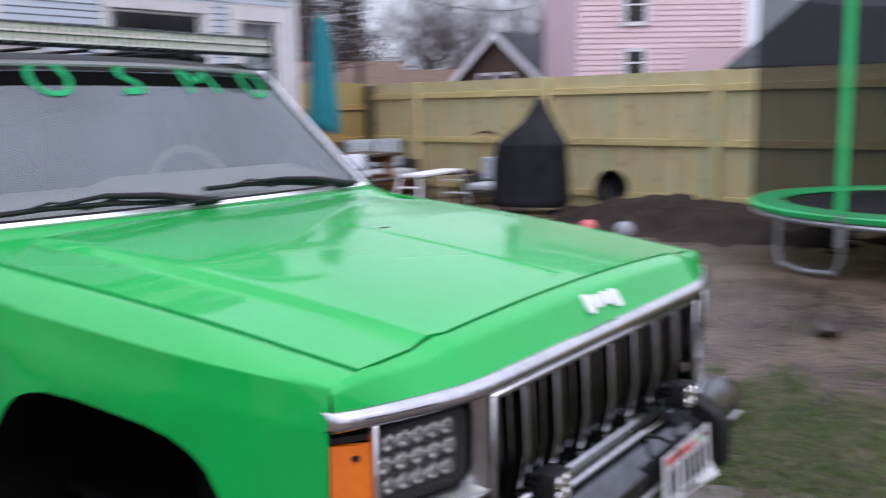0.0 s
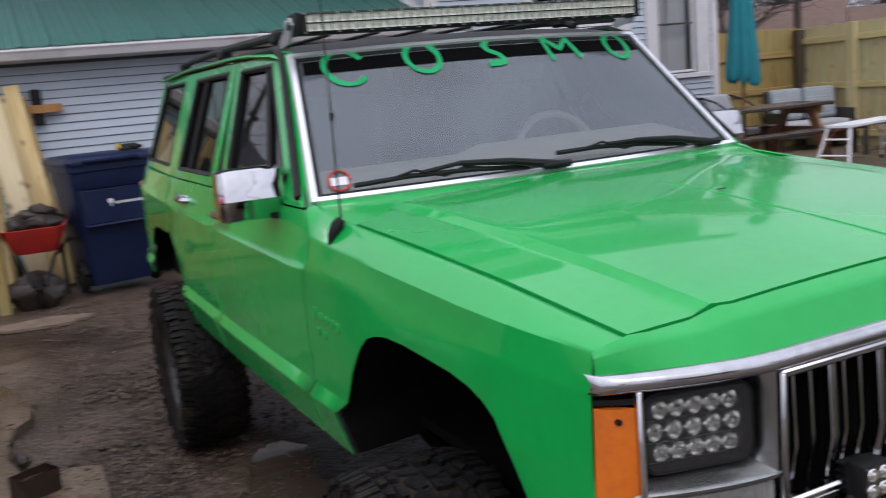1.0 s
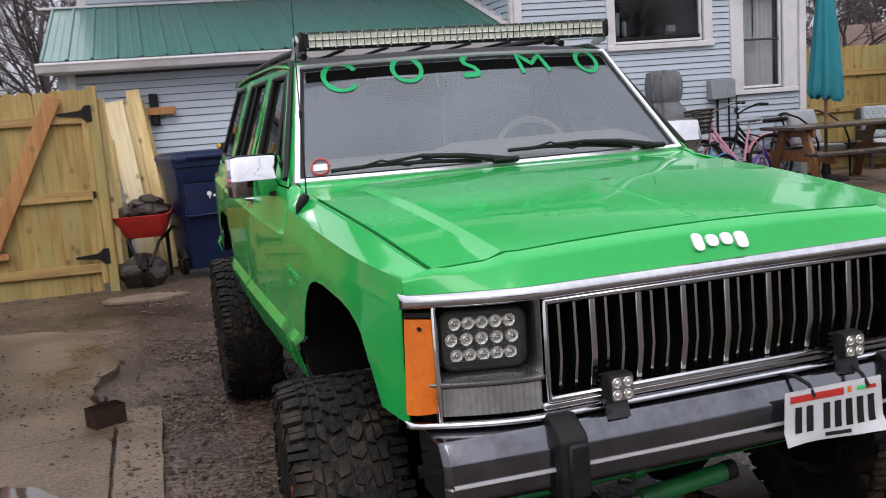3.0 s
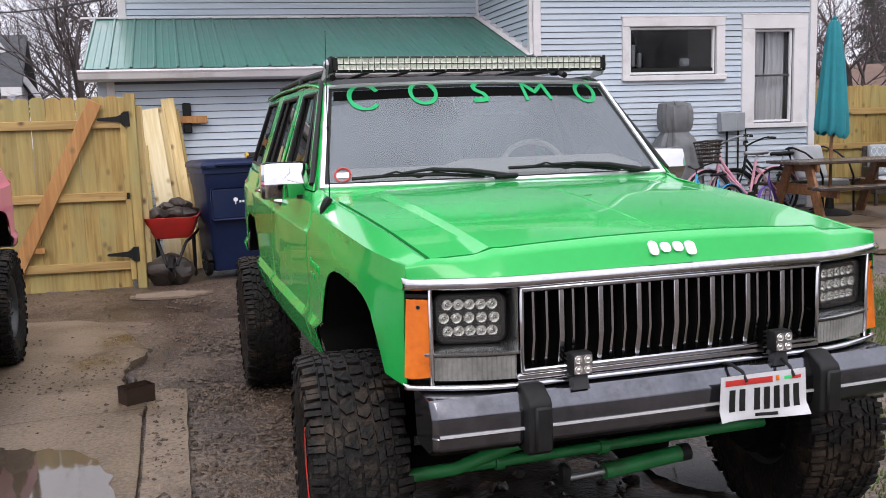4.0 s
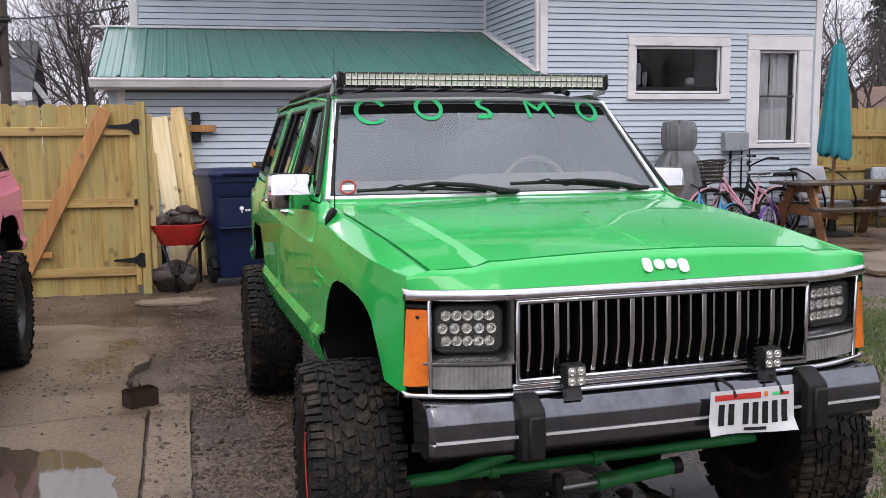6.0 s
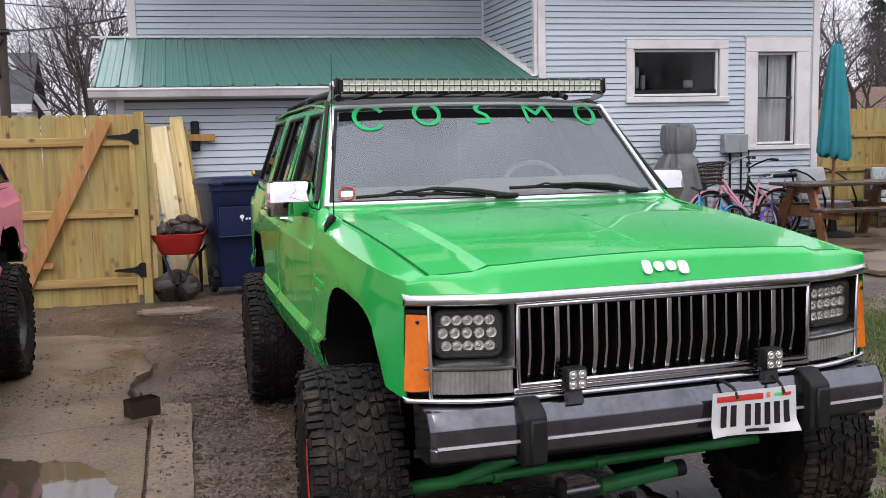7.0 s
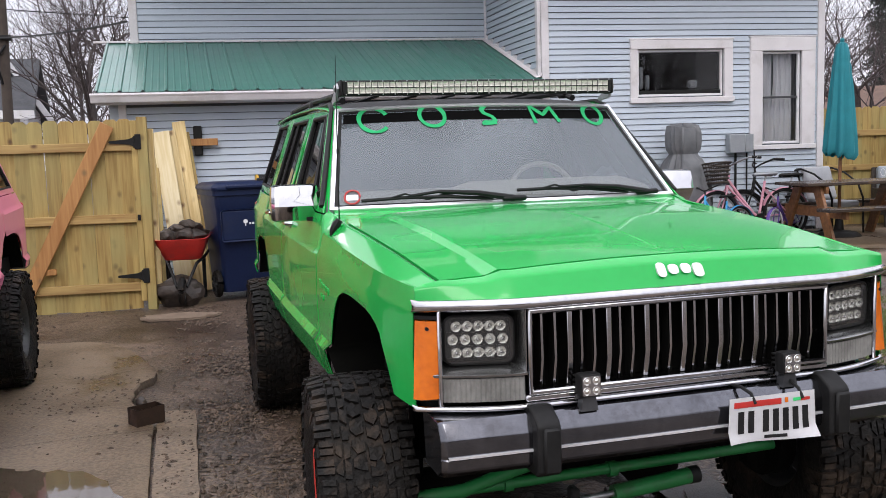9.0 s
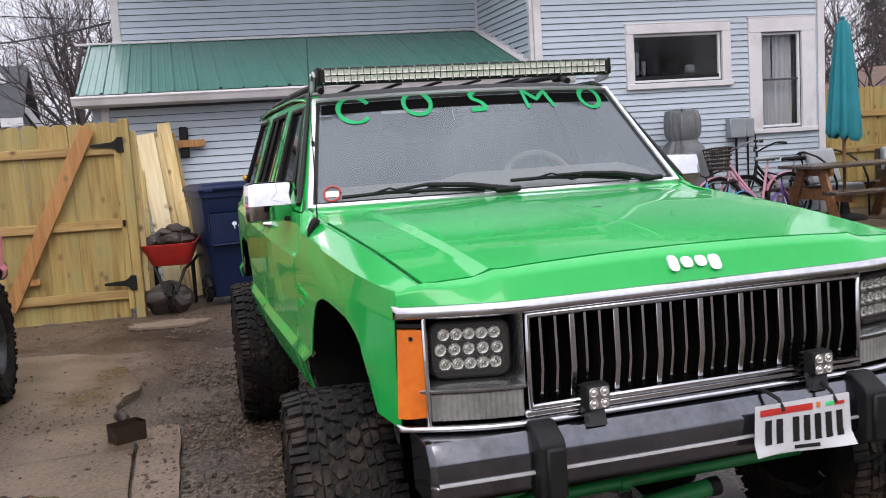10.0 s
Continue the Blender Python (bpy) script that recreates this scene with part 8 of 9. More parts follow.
# patio sofa with printed cushions, and a matching chair
def lattice(bm, x0, x1, z0, z1, y):
    """Thin raised lines of a printed lattice on a cushion's face."""
    n, m_ = max(2, int((x1 - x0) / 0.10)), max(2, int((z1 - z0) / 0.10))
    for i in range(n):
        for j in range(m_):
            cx, cz = x0 + (x1 - x0) * (i + 0.5) / n, z0 + (z1 - z0) * (j + 0.5) / m_
            rx, rz = (x1 - x0) / n * 0.44, (z1 - z0) / m_ * 0.44
            pts = [(cx + rx * math.cos(a) , y, cz + rz * math.sin(a)) for a in [2 * math.pi * k / 8 for k in range(8)]]
            hose(bm, pts, 0.006, seg=4, closed=True)


def sofa(label, m, seats, name="patio_sofa", cat="sofa"):
    w = 0.62 * seats
    b = thing(name, label, cat, m)
    bm = bmesh.new()
    box(bm, (0, 0, 0.24), (w + 0.10, 0.68, 0.10), 0.01)
    for x in (-w / 2 - 0.02, w / 2 + 0.02):
        for y in (-0.30, 0.30):
            box(bm, (x, y, 0.12), (0.06, 0.06, 0.24), 0.006)
    box(bm, (0, 0.36, 0.56), (w + 0.10, 0.05, 0.62), 0.01)
    part("frame", bm, "wicker", b)
    for x in (-w / 2 - 0.03, w / 2 + 0.03):
        bm = bmesh.new()
        box(bm, (x, 0.0, 0.42), (0.06, 0.66, 0.30), 0.01)
        part("arm", bm, "wicker", b)
    for k in range(seats):
        x = -w / 2 + 0.62 * (k + 0.5)
        bm = bmesh.new()
        box(bm, (x, -0.02, 0.36), (0.59, 0.60, 0.14), 0.045, seg=3)
        part("seat_cushion", bm, "cushion", b)
        bm = bmesh.new()
        box(bm, (0, 0, 0), (0.59, 0.15, 0.46), 0.05, seg=3, m=Matrix.Translation((x, 0.26, 0.66)) @ Matrix.Rotation(radians(-10), 4, "X"))
        bc = part("back_cushion", bm, "cushion_print", b, "grey-blue cushion with a white lattice print")
        bm = bmesh.new()
        lattice(bm, -0.26, 0.26, -0.19, 0.19, -0.073)
        bmesh.ops.transform(bm, matrix=Matrix.Translation((x, 0.26, 0.66)) @ Matrix.Rotation(radians(-10), 4, "X"), verts=bm.verts)
        part("print", bm, "lattice_print", bc)
    return b


sofa("dark wicker patio sofa with grey lattice-print cushions by the fence", place(7.72, -0.18, turn=-19) @ Matrix.Diagonal((0.76, 0.9, 0.97, 1)), 2)
sofa("dark wicker patio chair with a pale cushion near the fence", place(7.75, -2.35, turn=-75) @ Matrix.Diagonal((0.85, 0.85, 0.72, 1)), 1, "patio_chair", "armchair")


def metal_chair(m):
    """Tall garden chair of bent black tube with pale cushions. Front is -y."""
    ch = thing("garden_chair", "black metal garden chair with pale grey cushions behind the picnic table", "chair", m)
    bm = bmesh.new()
    rod(bm, (-0.29, 0.22, 0.46), (0.29, 0.22, 0.46), 0.014, seg=8)
    rod(bm, (-0.29, -0.26, 0.46), (0.29, -0.26, 0.46), 0.014, seg=8)
    for x in (-0.29, 0.29):
        rod(bm, (x, -0.26, 0.46), (x, 0.22, 0.46), 0.014, seg=8)
        rod(bm, (x, 0.22, 0.46), (x, 0.42, 1.10), 0.014, seg=8)
    rod(bm, (-0.29, 0.42, 1.10), (0.29, 0.42, 1.10), 0.014, seg=8)
    part("frame", bm, "black", ch)
    for x in (-0.31, 0.31):
        bm = bmesh.new()
        hose(bm, [(x, 0.44, 1.08), (x, 0.30, 1.10), (x, 0.05, 1.02), (x, -0.20, 0.86), (x, -0.30, 0.62), (x, -0.32, 0.02)], 0.016, seg=8)
        part("arm", bm, "black", ch, "bent black tube arm and front leg")
        bm = bmesh.new()
        rod(bm, (x * 0.95, 0.22, 0.46), (x * 1.02, 0.40, 0.01), 0.014, seg=8)
        part("leg", bm, "black", ch)
    bm = bmesh.new()
    box(bm, (0, -0.02, 0.515), (0.56, 0.52, 0.11), 0.04, seg=3)
    part("seat_cushion", bm, "cushion", ch, "pale grey cushion", smooth=60)
    bm = bmesh.new()
    box(bm, (0, 0, 0), (0.54, 0.13, 0.58), 0.05, m=Matrix.Translation((0, 0.265, 0.85)) @ Matrix.Rotation(radians(-17), 4, "X"), seg=3)
    part("back_cushion", bm, "cushion", ch, "pale grey lattice-print cushion", smooth=60)


metal_chair(place(6.10, -0.62, turn=14) @ Matrix.Diagonal((0.90, 0.85, 0.80, 1)))

# white work platform on ladder legs, and a dark low table
wp = thing("work_platform", "white metal work platform on ladder-like legs on the wet patio", "platform", place(6.55, -2.34, turn=15) @ Matrix.Translation((0, 0, 0.029)))
bm = bmesh.new()
box(bm, (0, 0, 0.485), (1.14, 0.30, 0.035), 0.006)
deck = part("deck", bm, "white", wp, "white ribbed deck")
for y in (-0.10, -0.05, 0.0, 0.05, 0.10):
    bm = bmesh.new()
    box(bm, (0, y, 0.504), (1.10, 0.018, 0.006), 0.001)
    part("rib", bm, "white", deck)
for x0, x1 in ((-0.55, -0.70), (0.55, 0.70)):
    for sy in (-1, 1):
        bm = bmesh.new()
        a, b = Vector((x0, sy * 0.13, 0.475)), Vector((x1, sy * 0.20, 0.02))
        d = b - a
        box(bm, (0, 0, 0), (0.03, 0.022, d.length), 0.004, m=Matrix.Translation((a + b) / 2) @ d.to_track_quat("Z", "Y").to_matrix().to_4x4())
        leg = part("leg", bm, "white", wp)
        bm = bmesh.new()
        box(bm, (x1, sy * 0.20, 0.02), (0.045, 0.034, 0.04), 0.006)
        part("rubber_foot", bm, "black", leg)
    for t in (0.28, 0.66):
        bm = bmesh.new()
        x, w_ = x0 + (x1 - x0) * t, 0.13 + 0.07 * t
        rod(bm, (x, -w_, 0.475 - 0.455 * t), (x, w_, 0.475 - 0.455 * t), 0.012, seg=8)
        part("rung", bm, "white", wp)
    bm = bmesh.new()
    rod(bm, (x0 * 0.55, 0.12, 0.465), (x0 + (x1 - x0) * 0.4, 0.15, 0.30), 0.007, seg=6)
    part("stay", bm, "red", wp, "red folding stay")
# pickaxe against the fence
pick = thing("pickaxe", "old pickaxe with a wooden handle leaning on the board fence", "pickaxe", HOUSE)
bm = bmesh.new()
hose(bm, [(7.86, -1.93, 0.28), (7.97, -1.97, 0.75), (8.07, -2.00, 1.20), (8.08, -2.005, 1.25)], 0.018, seg=8)
part("handle", bm, "wood_orange", pick)
bm = bmesh.new()
hose(bm, [(8.07, -2.24, 1.15), (8.07, -2.13, 1.205), (8.07, -2.00, 1.23), (8.07, -1.88, 1.22), (8.06, -1.78, 1.185)], 0.016, seg=8, rr=[0.005, 0.014, 0.022, 0.014, 0.008])
part("head", bm, "rust", pick, "dark curved iron head")
lt = thing("coffee_table", "low dark wicker coffee table on the patio", "table", place(7.72, -1.52, turn=-25))
bm = bmesh.new()
box(bm, (0, 0, 0.42), (0.75, 0.45, 0.05), 0.008)
part("top", bm, "wicker", lt)
for x in (-0.32, 0.32):
    for y in (-0.18, 0.18):
        bm = bmesh.new()
        box(bm, (x, y, 0.20), (0.05, 0.05, 0.40), 0.005)
        part("leg", bm, "wicker", lt)

# barbecue under a black cover
bm = bmesh.new()
rows = []
for z, wx, wy, ox in ((0.12, 0.50, 0.30, 0), (0.20, 0.53, 0.33, 0), (0.60, 0.50, 0.31, 0), (0.84, 0.47, 0.30, 0), (0.88, 0.46, 0.29, 0.01), (0.99, 0.36, 0.25, 0.05), (1.10, 0.24, 0.19, 0.09), (1.22, 0.15, 0.13, 0.11), (1.34, 0.085, 0.08, 0.12), (1.40, 0.06, 0.06, 0.12), (1.42, 0.005, 0.005, 0.12)):
    row = []
    for k in range(48):
        a = 2 * math.pi * k / 48
        f = 1 + 0.06 * noise.noise((math.cos(a) * 3, math.sin(a) * 3, z * 2)) + 0.03 * math.sin(a * 11 + z * 4)
        sx = math.copysign(abs(math.cos(a)) ** 0.7, math.cos(a))
        sy = math.copysign(abs(math.sin(a)) ** 0.7, math.sin(a))
        row.append((ox + wx * f * sx, wy * f * sy, z))
    rows.append(row)
grid(bm, rows, wrap=True)
bbq = thing("covered_barbecue", "barbecue under a black weather cover on castors, near the fence", "barbecue", place(7.15, -3.44, turn=-62) @ Matrix.Diagonal((0.90, 0.9, 1.0, 1)))
part("cover", bm, "black_cover", bbq, smooth=70, solid=0.004)
for x in (-0.40, 0.40):
    for y in (-0.22, 0.22):
        bm = bmesh.new()
        rod(bm, (x - 0.015, y, 0.045), (x + 0.015, y, 0.045), 0.045, seg=12)
        rod(bm, (x, y, 0.05), (x, y, 0.25), 0.02, seg=8)
        part("castor", bm, "black", bbq)

# earth heap, black tub, balls
pl_m = place(7.35, -5.35, turn=0)
bm = bmesh.new()
rows = []
for i in range(41):
    row = []
    for j in range(41):
        x, y = -1.15 + 2.3 * i / 40, -2.2 + 4.4 * j / 40
        d = (x / 1.0) ** 2 + (y / 1.9) ** 2
        h = 0.36 * math.exp(-1.9 * d) + 0.22 * noise.noise((x * 3, y * 3, 1)) * math.exp(-d) + 0.09 * noise.noise((x * 9, y * 9, 4)) * math.exp(-d * 0.7)
        row.append((x, y, h - 0.05))
    rows.append(row)
grid(bm, rows)
M["earth"] = surf("dark_wet_earth", (0.014, 0.010, 0.008), (0.040, 0.028, 0.020), scale=5, spec=0.2, rough=(0.7, 0.95), bump=0.8, bscale=30)
ob = part("earth_mound", bm, "earth", None, smooth=60)
ob.matrix_basis = pl_m
tagged(ob, "heap of dark wet earth along the fence", "earth heap")
tub = thing("tub", "round black rubber tub tipped on its side in the earth", "tub", place(7.45, -4.37, z=0.60, turn=-40) @ Matrix.Rotation(radians(70), 4, "X") @ Matrix.Diagonal((0.68, 0.68, 0.68, 1)))
bm = bmesh.new()
rows = [[(r * math.cos(2 * math.pi * k / 32), r * math.sin(2 * math.pi * k / 32), z) for k in range(32)] for r, z in ((0.23, -0.17), (0.26, 0.12), (0.28, 0.13), (0.28, 0.15))]
grid(bm, rows, wrap=True)
bm.faces.new([bm.verts.new(p) for p in rows[0]])
bmesh.ops.remove_doubles(bm, verts=bm.verts, dist=1e-4)
part("shell", bm, "black", tub, solid=0.008)


def ball(name, label, m, r, mat):
    bm = bmesh.new()
    bmesh.ops.create_uvsphere(bm, u_segments=28, v_segments=18, radius=r)
    ob = part(name, bm, mat, None, smooth=60)
    ob.matrix_basis = m @ Matrix.Translation((0, 0, r * 0.96))
    return tagged(ob, label, "ball")


M["ball_grey"] = surf("scuffed_grey_ball", (0.30, 0.30, 0.34), (0.38, 0.38, 0.42), scale=9, rough=(0.4, 0.6), stains=(6, (0.12, 0.10, 0.09), 0.5))
M["ball_pink"] = surf("coral_plastic", (0.80, 0.22, 0.20), (0.72, 0.18, 0.18), scale=9, rough=(0.4, 0.6))
M["lime_plastic"] = surf("lime_plastic", (0.50, 0.70, 0.06), (0.42, 0.60, 0.05), rough=(0.4, 0.6))
ball("play_ball", "scuffed grey play ball on the dirt", place(6.05, -5.42), 0.092, "ball_grey")
ball("play_ball", "coral pink play ball on the dirt", place(6.15, -4.93), 0.078, "ball_pink")
toy = thing("toy_spade", "lime plastic toy spade lying on the dirt", "toy", place(6.02, -5.15, turn=40))
bm = bmesh.new()
box(bm, (0, 0, 0.03), (0.05, 0.30, 0.03), 0.008)
part("handle", bm, "lime_plastic", toy)
bm = bmesh.new()
box(bm, (0, 0.19, 0.03), (0.13, 0.14, 0.02), 0.008)
part("scoop", bm, "lime_plastic", toy)
p = Vector((3.97, 0.35, ground_z(3.97, 0.35) + 0.02))
stone("rock", p, 0.075, (1.4, 0.9, 0.5), 12.0, "muddy stone lying on the bare dirt")

# trampoline with a net
tc = Vector((6.74, 0.12, 0))
tramp = thing("trampoline", "round trampoline with lime green pads and a black safety net", "trampoline", Matrix.Translation((tc.x, tc.y, ground_z(tc.x, tc.y))))
RT, HT = 1.50, 0.45
bm = bmesh.new()
rows = [[(r * math.cos(2 * math.pi * k / 64), r * math.sin(2 * math.pi * k / 64), z) for k in range(64)] for r, z in ((RT + 0.02, HT - 0.02), (RT + 0.03, HT + 0.015), (RT - 0.02, HT + 0.030), (RT - 0.22, HT + 0.030), (RT - 0.24, HT + 0.005))]
grid(bm, rows, wrap=True)
part("pad", bm, "tramp_green", tramp, "lime green spring pad", solid=0.01)
bm = bmesh.new()
bmesh.ops.create_circle(bm, cap_ends=True, radius=RT - 0.27, segments=64, matrix=Matrix.Translation((0, 0, HT)))
part("jumping_mat", bm, "black", tramp, "black jumping mat", smooth=0)
bm = bmesh.new()
hose(bm, [(RT * math.cos(2 * math.pi * k / 64), RT * math.sin(2 * math.pi * k / 64), HT - 0.05) for k in range(64)], 0.024, seg=8, closed=True)
part("frame_ring", bm, "galv", tramp)
A0 = math.atan2(0.58 - tc.y, 5.30 - tc.x)
for k in range(4):
    a = A0 + k * math.pi / 2
    a1 = a - 0.42
    bm = bmesh.new()
    def pt(ang, z, r=RT + 0.02):
        return (r * math.cos(ang), r * math.sin(ang), z)
    hose(bm, [pt(a, HT - 0.05), pt(a, 0.14), pt(a + (a1 - a) * 0.08, 0.04), pt((a + a1) / 2, 0.02), pt(a1 - (a1 - a) * 0.08, 0.04), pt(a1, 0.14), pt(a1, HT - 0.05)], 0.022, seg=8)
    part("leg", bm, "galv", tramp)
for k in range(3):
    a = A0 + k * math.pi * 2 / 3
    bm = bmesh.new()
    rod(bm, pt(a, 0.25, RT + 0.06), pt(a, 2.35, RT + 0.06), 0.022, seg=8)
    pole_ = part("net_pole", bm, "galv", tramp)
    bm = bmesh.new()
    rod(bm, pt(a, 0.50, RT + 0.06), pt(a, 2.20, RT + 0.06), 0.033, seg=12)
    part("pole_sleeve", bm, "tramp_green", pole_, "lime green foam sleeve")
net = bpy.data.materials.new("black_net")
net.use_nodes = True
nn, nl = net.node_tree.nodes, net.node_tree.links
nt = nn.new("ShaderNodeBsdfTransparent")
nd = nn.new("ShaderNodeBsdfDiffuse")
nd.inputs["Color"].default_value = (0.012, 0.014, 0.016, 1)
nx = nn.new("ShaderNodeMixShader")
nx.inputs[0].default_value = 0.50
nl.new(nt.outputs[0], nx.inputs[1])
nl.new(nd.outputs[0], nx.inputs[2])
nl.new(nx.outputs[0], nn["Material Output"].inputs["Surface"])
bm = bmesh.new()
rows = []
for z in (HT + 0.03, 0.9, 1.3, 1.8, 2.3):
    rows.append([((RT + 0.06 - 0.05 * abs(math.sin(2 * (2 * math.pi * k / 96 - A0)))) * math.cos(2 * math.pi * k / 96), (RT + 0.06 - 0.05 * abs(math.sin(2 * (2 * math.pi * k / 96 - A0)))) * math.sin(2 * math.pi * k / 96), z - (0.07 * abs(math.sin(2 * (2 * math.pi * k / 96 - A0))) if z == 2.3 else 0)) for k in range(96)])
grid(bm, rows, wrap=True)
part("safety_net", bm, net, tramp, "sheer black safety net", smooth=60)

# ---------------------------------------------------------------- the pink car beside
pink = copy_thing(car, Matrix.Translation((-3.43, 1.08, 0.02)))
pink["label"] = "pink boxy off-road car with lifted suspension and chunky tyres"
drop_names = ("windscreen", "light_bar", "number_plate", "work_lamp", "badge", "side_badge", "aerial", "steering_damper", "tie_rod", "drag_link")
gone = []
for o in pink.children_recursive:
    top = o
    while top.parent != pink:
        top = top.parent
    keep_glass = top.name.split(".")[0] == "windscreen" and o == top
    if top.name.split(".")[0] in drop_names and not keep_glass:
        gone.append(o)
for o in gone:
    bpy.data.objects.remove(o)
swapped = {}
for o in pink.children_recursive:
    if o.type == "MESH" and o.data.materials and o.data.materials[0] == M["green"]:
        if o.data not in swapped:
            swapped[o.data] = o.data.copy()
            swapped[o.data].materials[0] = M["pink"]
        o.data = swapped[o.data]
        if "green" in str(o.get("label", "")):
            o["label"] = o["label"].replace("green", "pink")
for o in pink.children_recursive:
    if "green" in str(o.get("label", "")):
        del o["label"]

# ---------------------------------------------------------------- beyond the yard
def polar(yaw, d, z=0.0, eye=None):
    """A far place: degrees to the right of straight ahead, metres, height."""
    ex, ey = (-1.70, -0.94) if yaw > 43.5 else (-1.37, -2.36)
    return Vector((ex + d * math.sin(radians(yaw)), ey + d * math.cos(radians(yaw)), z))


def far_house(name, label, m, w, d, h, rise, wall_mat, roof_mat, windows=(), courses=0, overhang=0.4, gable="x", trim_mat="white", hip=0.0):
    """A house: walls, gabled roof with verges, framed windows. Front is -y."""
    b = thing(name, label, "house", m)
    bm = bmesh.new()
    if gable == "x":
        prism(bm, [(-w / 2, 0), (w / 2, 0), (w / 2, h), (0, h + rise), (-w / 2, h)], 1, 0, d)
    else:
        prism(bm, [(0, 0), (d, 0), (d, h), (d / 2, h + rise), (0, h)], 0, -w / 2, w / 2)
    def drawn_in(bm):
        """A hipped end: the ridge is shorter than the eaves."""
        for v in bm.verts:
            if hip and v.co.z > h + 0.5 * rise:
                v.co.x *= 1 - hip
    drawn_in(bm)
    part("wall", bm, wall_mat, b, smooth=0)
    bm = bmesh.new()
    t = 0.16
    if gable == "x":
        k = rise / (w / 2)
        o = [(-w / 2 - overhang, h - overhang * k), (0, h + rise), (w / 2 + overhang, h - overhang * k), (w / 2 + overhang, h - overhang * k + t), (0, h + rise + t), (-w / 2 - overhang, h - overhang * k + t)]
        prism(bm, o, 1, -overhang, d + overhang)
    else:
        k = rise / (d / 2)
        o = [(-overhang, h - overhang * k), (d / 2, h + rise), (d + overhang, h - overhang * k), (d + overhang, h - overhang * k + t), (d / 2, h + rise + t), (-overhang, h - overhang * k + t)]
        prism(bm, o, 0, -w / 2 - overhang, w / 2 + overhang)
    drawn_in(bm)
    part("roof", bm, roof_mat, b, smooth=0)
    if gable == "x":
        bm = bmesh.new()
        k = rise / (w / 2)
        for sg in (-1, 1):
            o = [(sg * (w / 2 + overhang), h - overhang * k - 0.10), (0, h + rise - 0.10), (0, h + rise + t + 0.02), (sg * (w / 2 + overhang), h - overhang * k + t + 0.02)]
            prism(bm, o, 1, -overhang - 0.05, -overhang - 0.005)
        part("verge", bm, trim_mat, b, smooth=0)
    else:
        bm = bmesh.new()
        box(bm, (0, -overhang - 0.02, h - overhang * k + 0.05), (w + 2 * overhang, 0.04, 0.22))
        part("fascia", bm, trim_mat, b, smooth=0)
    for i in range(courses):
        z = i * h / courses
        bm = bmesh.new()
        prism(bm, [(-0.03, z), (0.0, z), (0.0, z + h / courses), (-0.008, z + h / courses)], 0, -w / 2, w / 2)
        part("clapboard", bm, wall_mat, b, smooth=0)
    for x, z, ww, hh in windows:
        bm = bmesh.new()
        for sx in (-1, 1):
            box(bm, (x + sx * (ww / 2 + 0.05), -0.05, z), (0.11, 0.08, hh + 0.2))
        for sz in (-1, 1):
            box(bm, (x, -0.05, z + sz * (hh / 2 + 0.05)), (ww + 0.2, 0.08, 0.11))
        wn_ = part("window", bm, trim_mat, b, smooth=0)
        bm = bmesh.new()
        box(bm, (x, -0.035, z), (ww, 0.02, hh))
        part("pane", bm, "tint_glass", wn_, smooth=0)
        bm = bmesh.new()
        box(bm, (x, -0.05, z), (ww, 0.03, 0.05))
        part("sash_bar", bm, trim_mat, wn_, smooth=0)
    return b


def facing(p, extra=0.0):
    """Turns a front towards the yard."""
    yaw = math.atan2(p.x + 1.4, p.y + 2.0)
    return Matrix.Translation(p) @ Matrix.Rotation(-yaw + radians(extra), 4, "Z")


# two-storey pink house past the fence
pa, pb = polar(62.0, 26.0), polar(72.0, 27.2)
mid = (pa + pb) / 2
ang = math.atan2(pb.y - pa.y, pb.x - pa.x)
far_house("pink_house", "two-storey house in pale pink clapboard with small white windows", Matrix.Translation(mid) @ Matrix.Rotation(ang, 4, "Z"), (pb - pa).length, 7.0, 7.2, 2.2, "pink_siding", "shingle", windows=[(-0.75, 4.35, 0.55, 0.95), (-0.75, 2.75, 0.5, 0.62)], courses=48, gable="y")
bm = bmesh.new()
box(bm, (0, 0, 1.5), (1.9, 0.5, 3.0))
ob = part("shed_wall", bm, "pink_siding", None, smooth=0)
ob.matrix_basis = facing(polar(70.6, 25.3))
tagged(ob, "low pale pink wing against the pink house", "shed")
far_house("brown_house", "dark brown house with a steep black shingle roof and white verges", facing(polar(57.2, 34.0), -38), 4.7, 9.0, 2.2, 2.0, "brown_wall", "shingle", windows=[(-0.6, 2.4, 0.5, 0.7), (0.35, 2.4, 0.5, 0.7)], overhang=0.35)
far_house("brown_house", "low brown house wing with a dark shingle roof", facing(polar(61.0, 36.0), 10), 5.0, 5.0, 2.4, 1.2, "brown_wall", "shingle", gable="y")
far_house("garage", "pale garage with a low brown shingle roof", facing(polar(50.6, 34.0)), 4.4, 5.0, 2.0, 0.95, "trim_white", "shingle_brown", gable="y")
far_house("garage", "white house with a dark roof behind the fence", facing(polar(46.6, 38.0)), 5.0, 6.0, 2.0, 1.1, "white", "shingle", gable="y", windows=[(0.8, 1.3, 0.7, 0.9)])
far_house("garage", "low house with a brown-grey shingle roof behind the back fence", facing(polar(41.0, 30.0), -10), 7.0, 5.0, 1.9, 1.15, "brown_wall", "shingle_brown", gable="y")
far_house("neighbour_house", "low dark house with a hipped shingle roof beyond the trampoline", facing(polar(81.5, 22.0), 0), 7.4, 6.0, 2.5, 2.3, "brown_wall", "shingle", gable="y", overhang=0.35, trim_mat="shingle", hip=0.6)
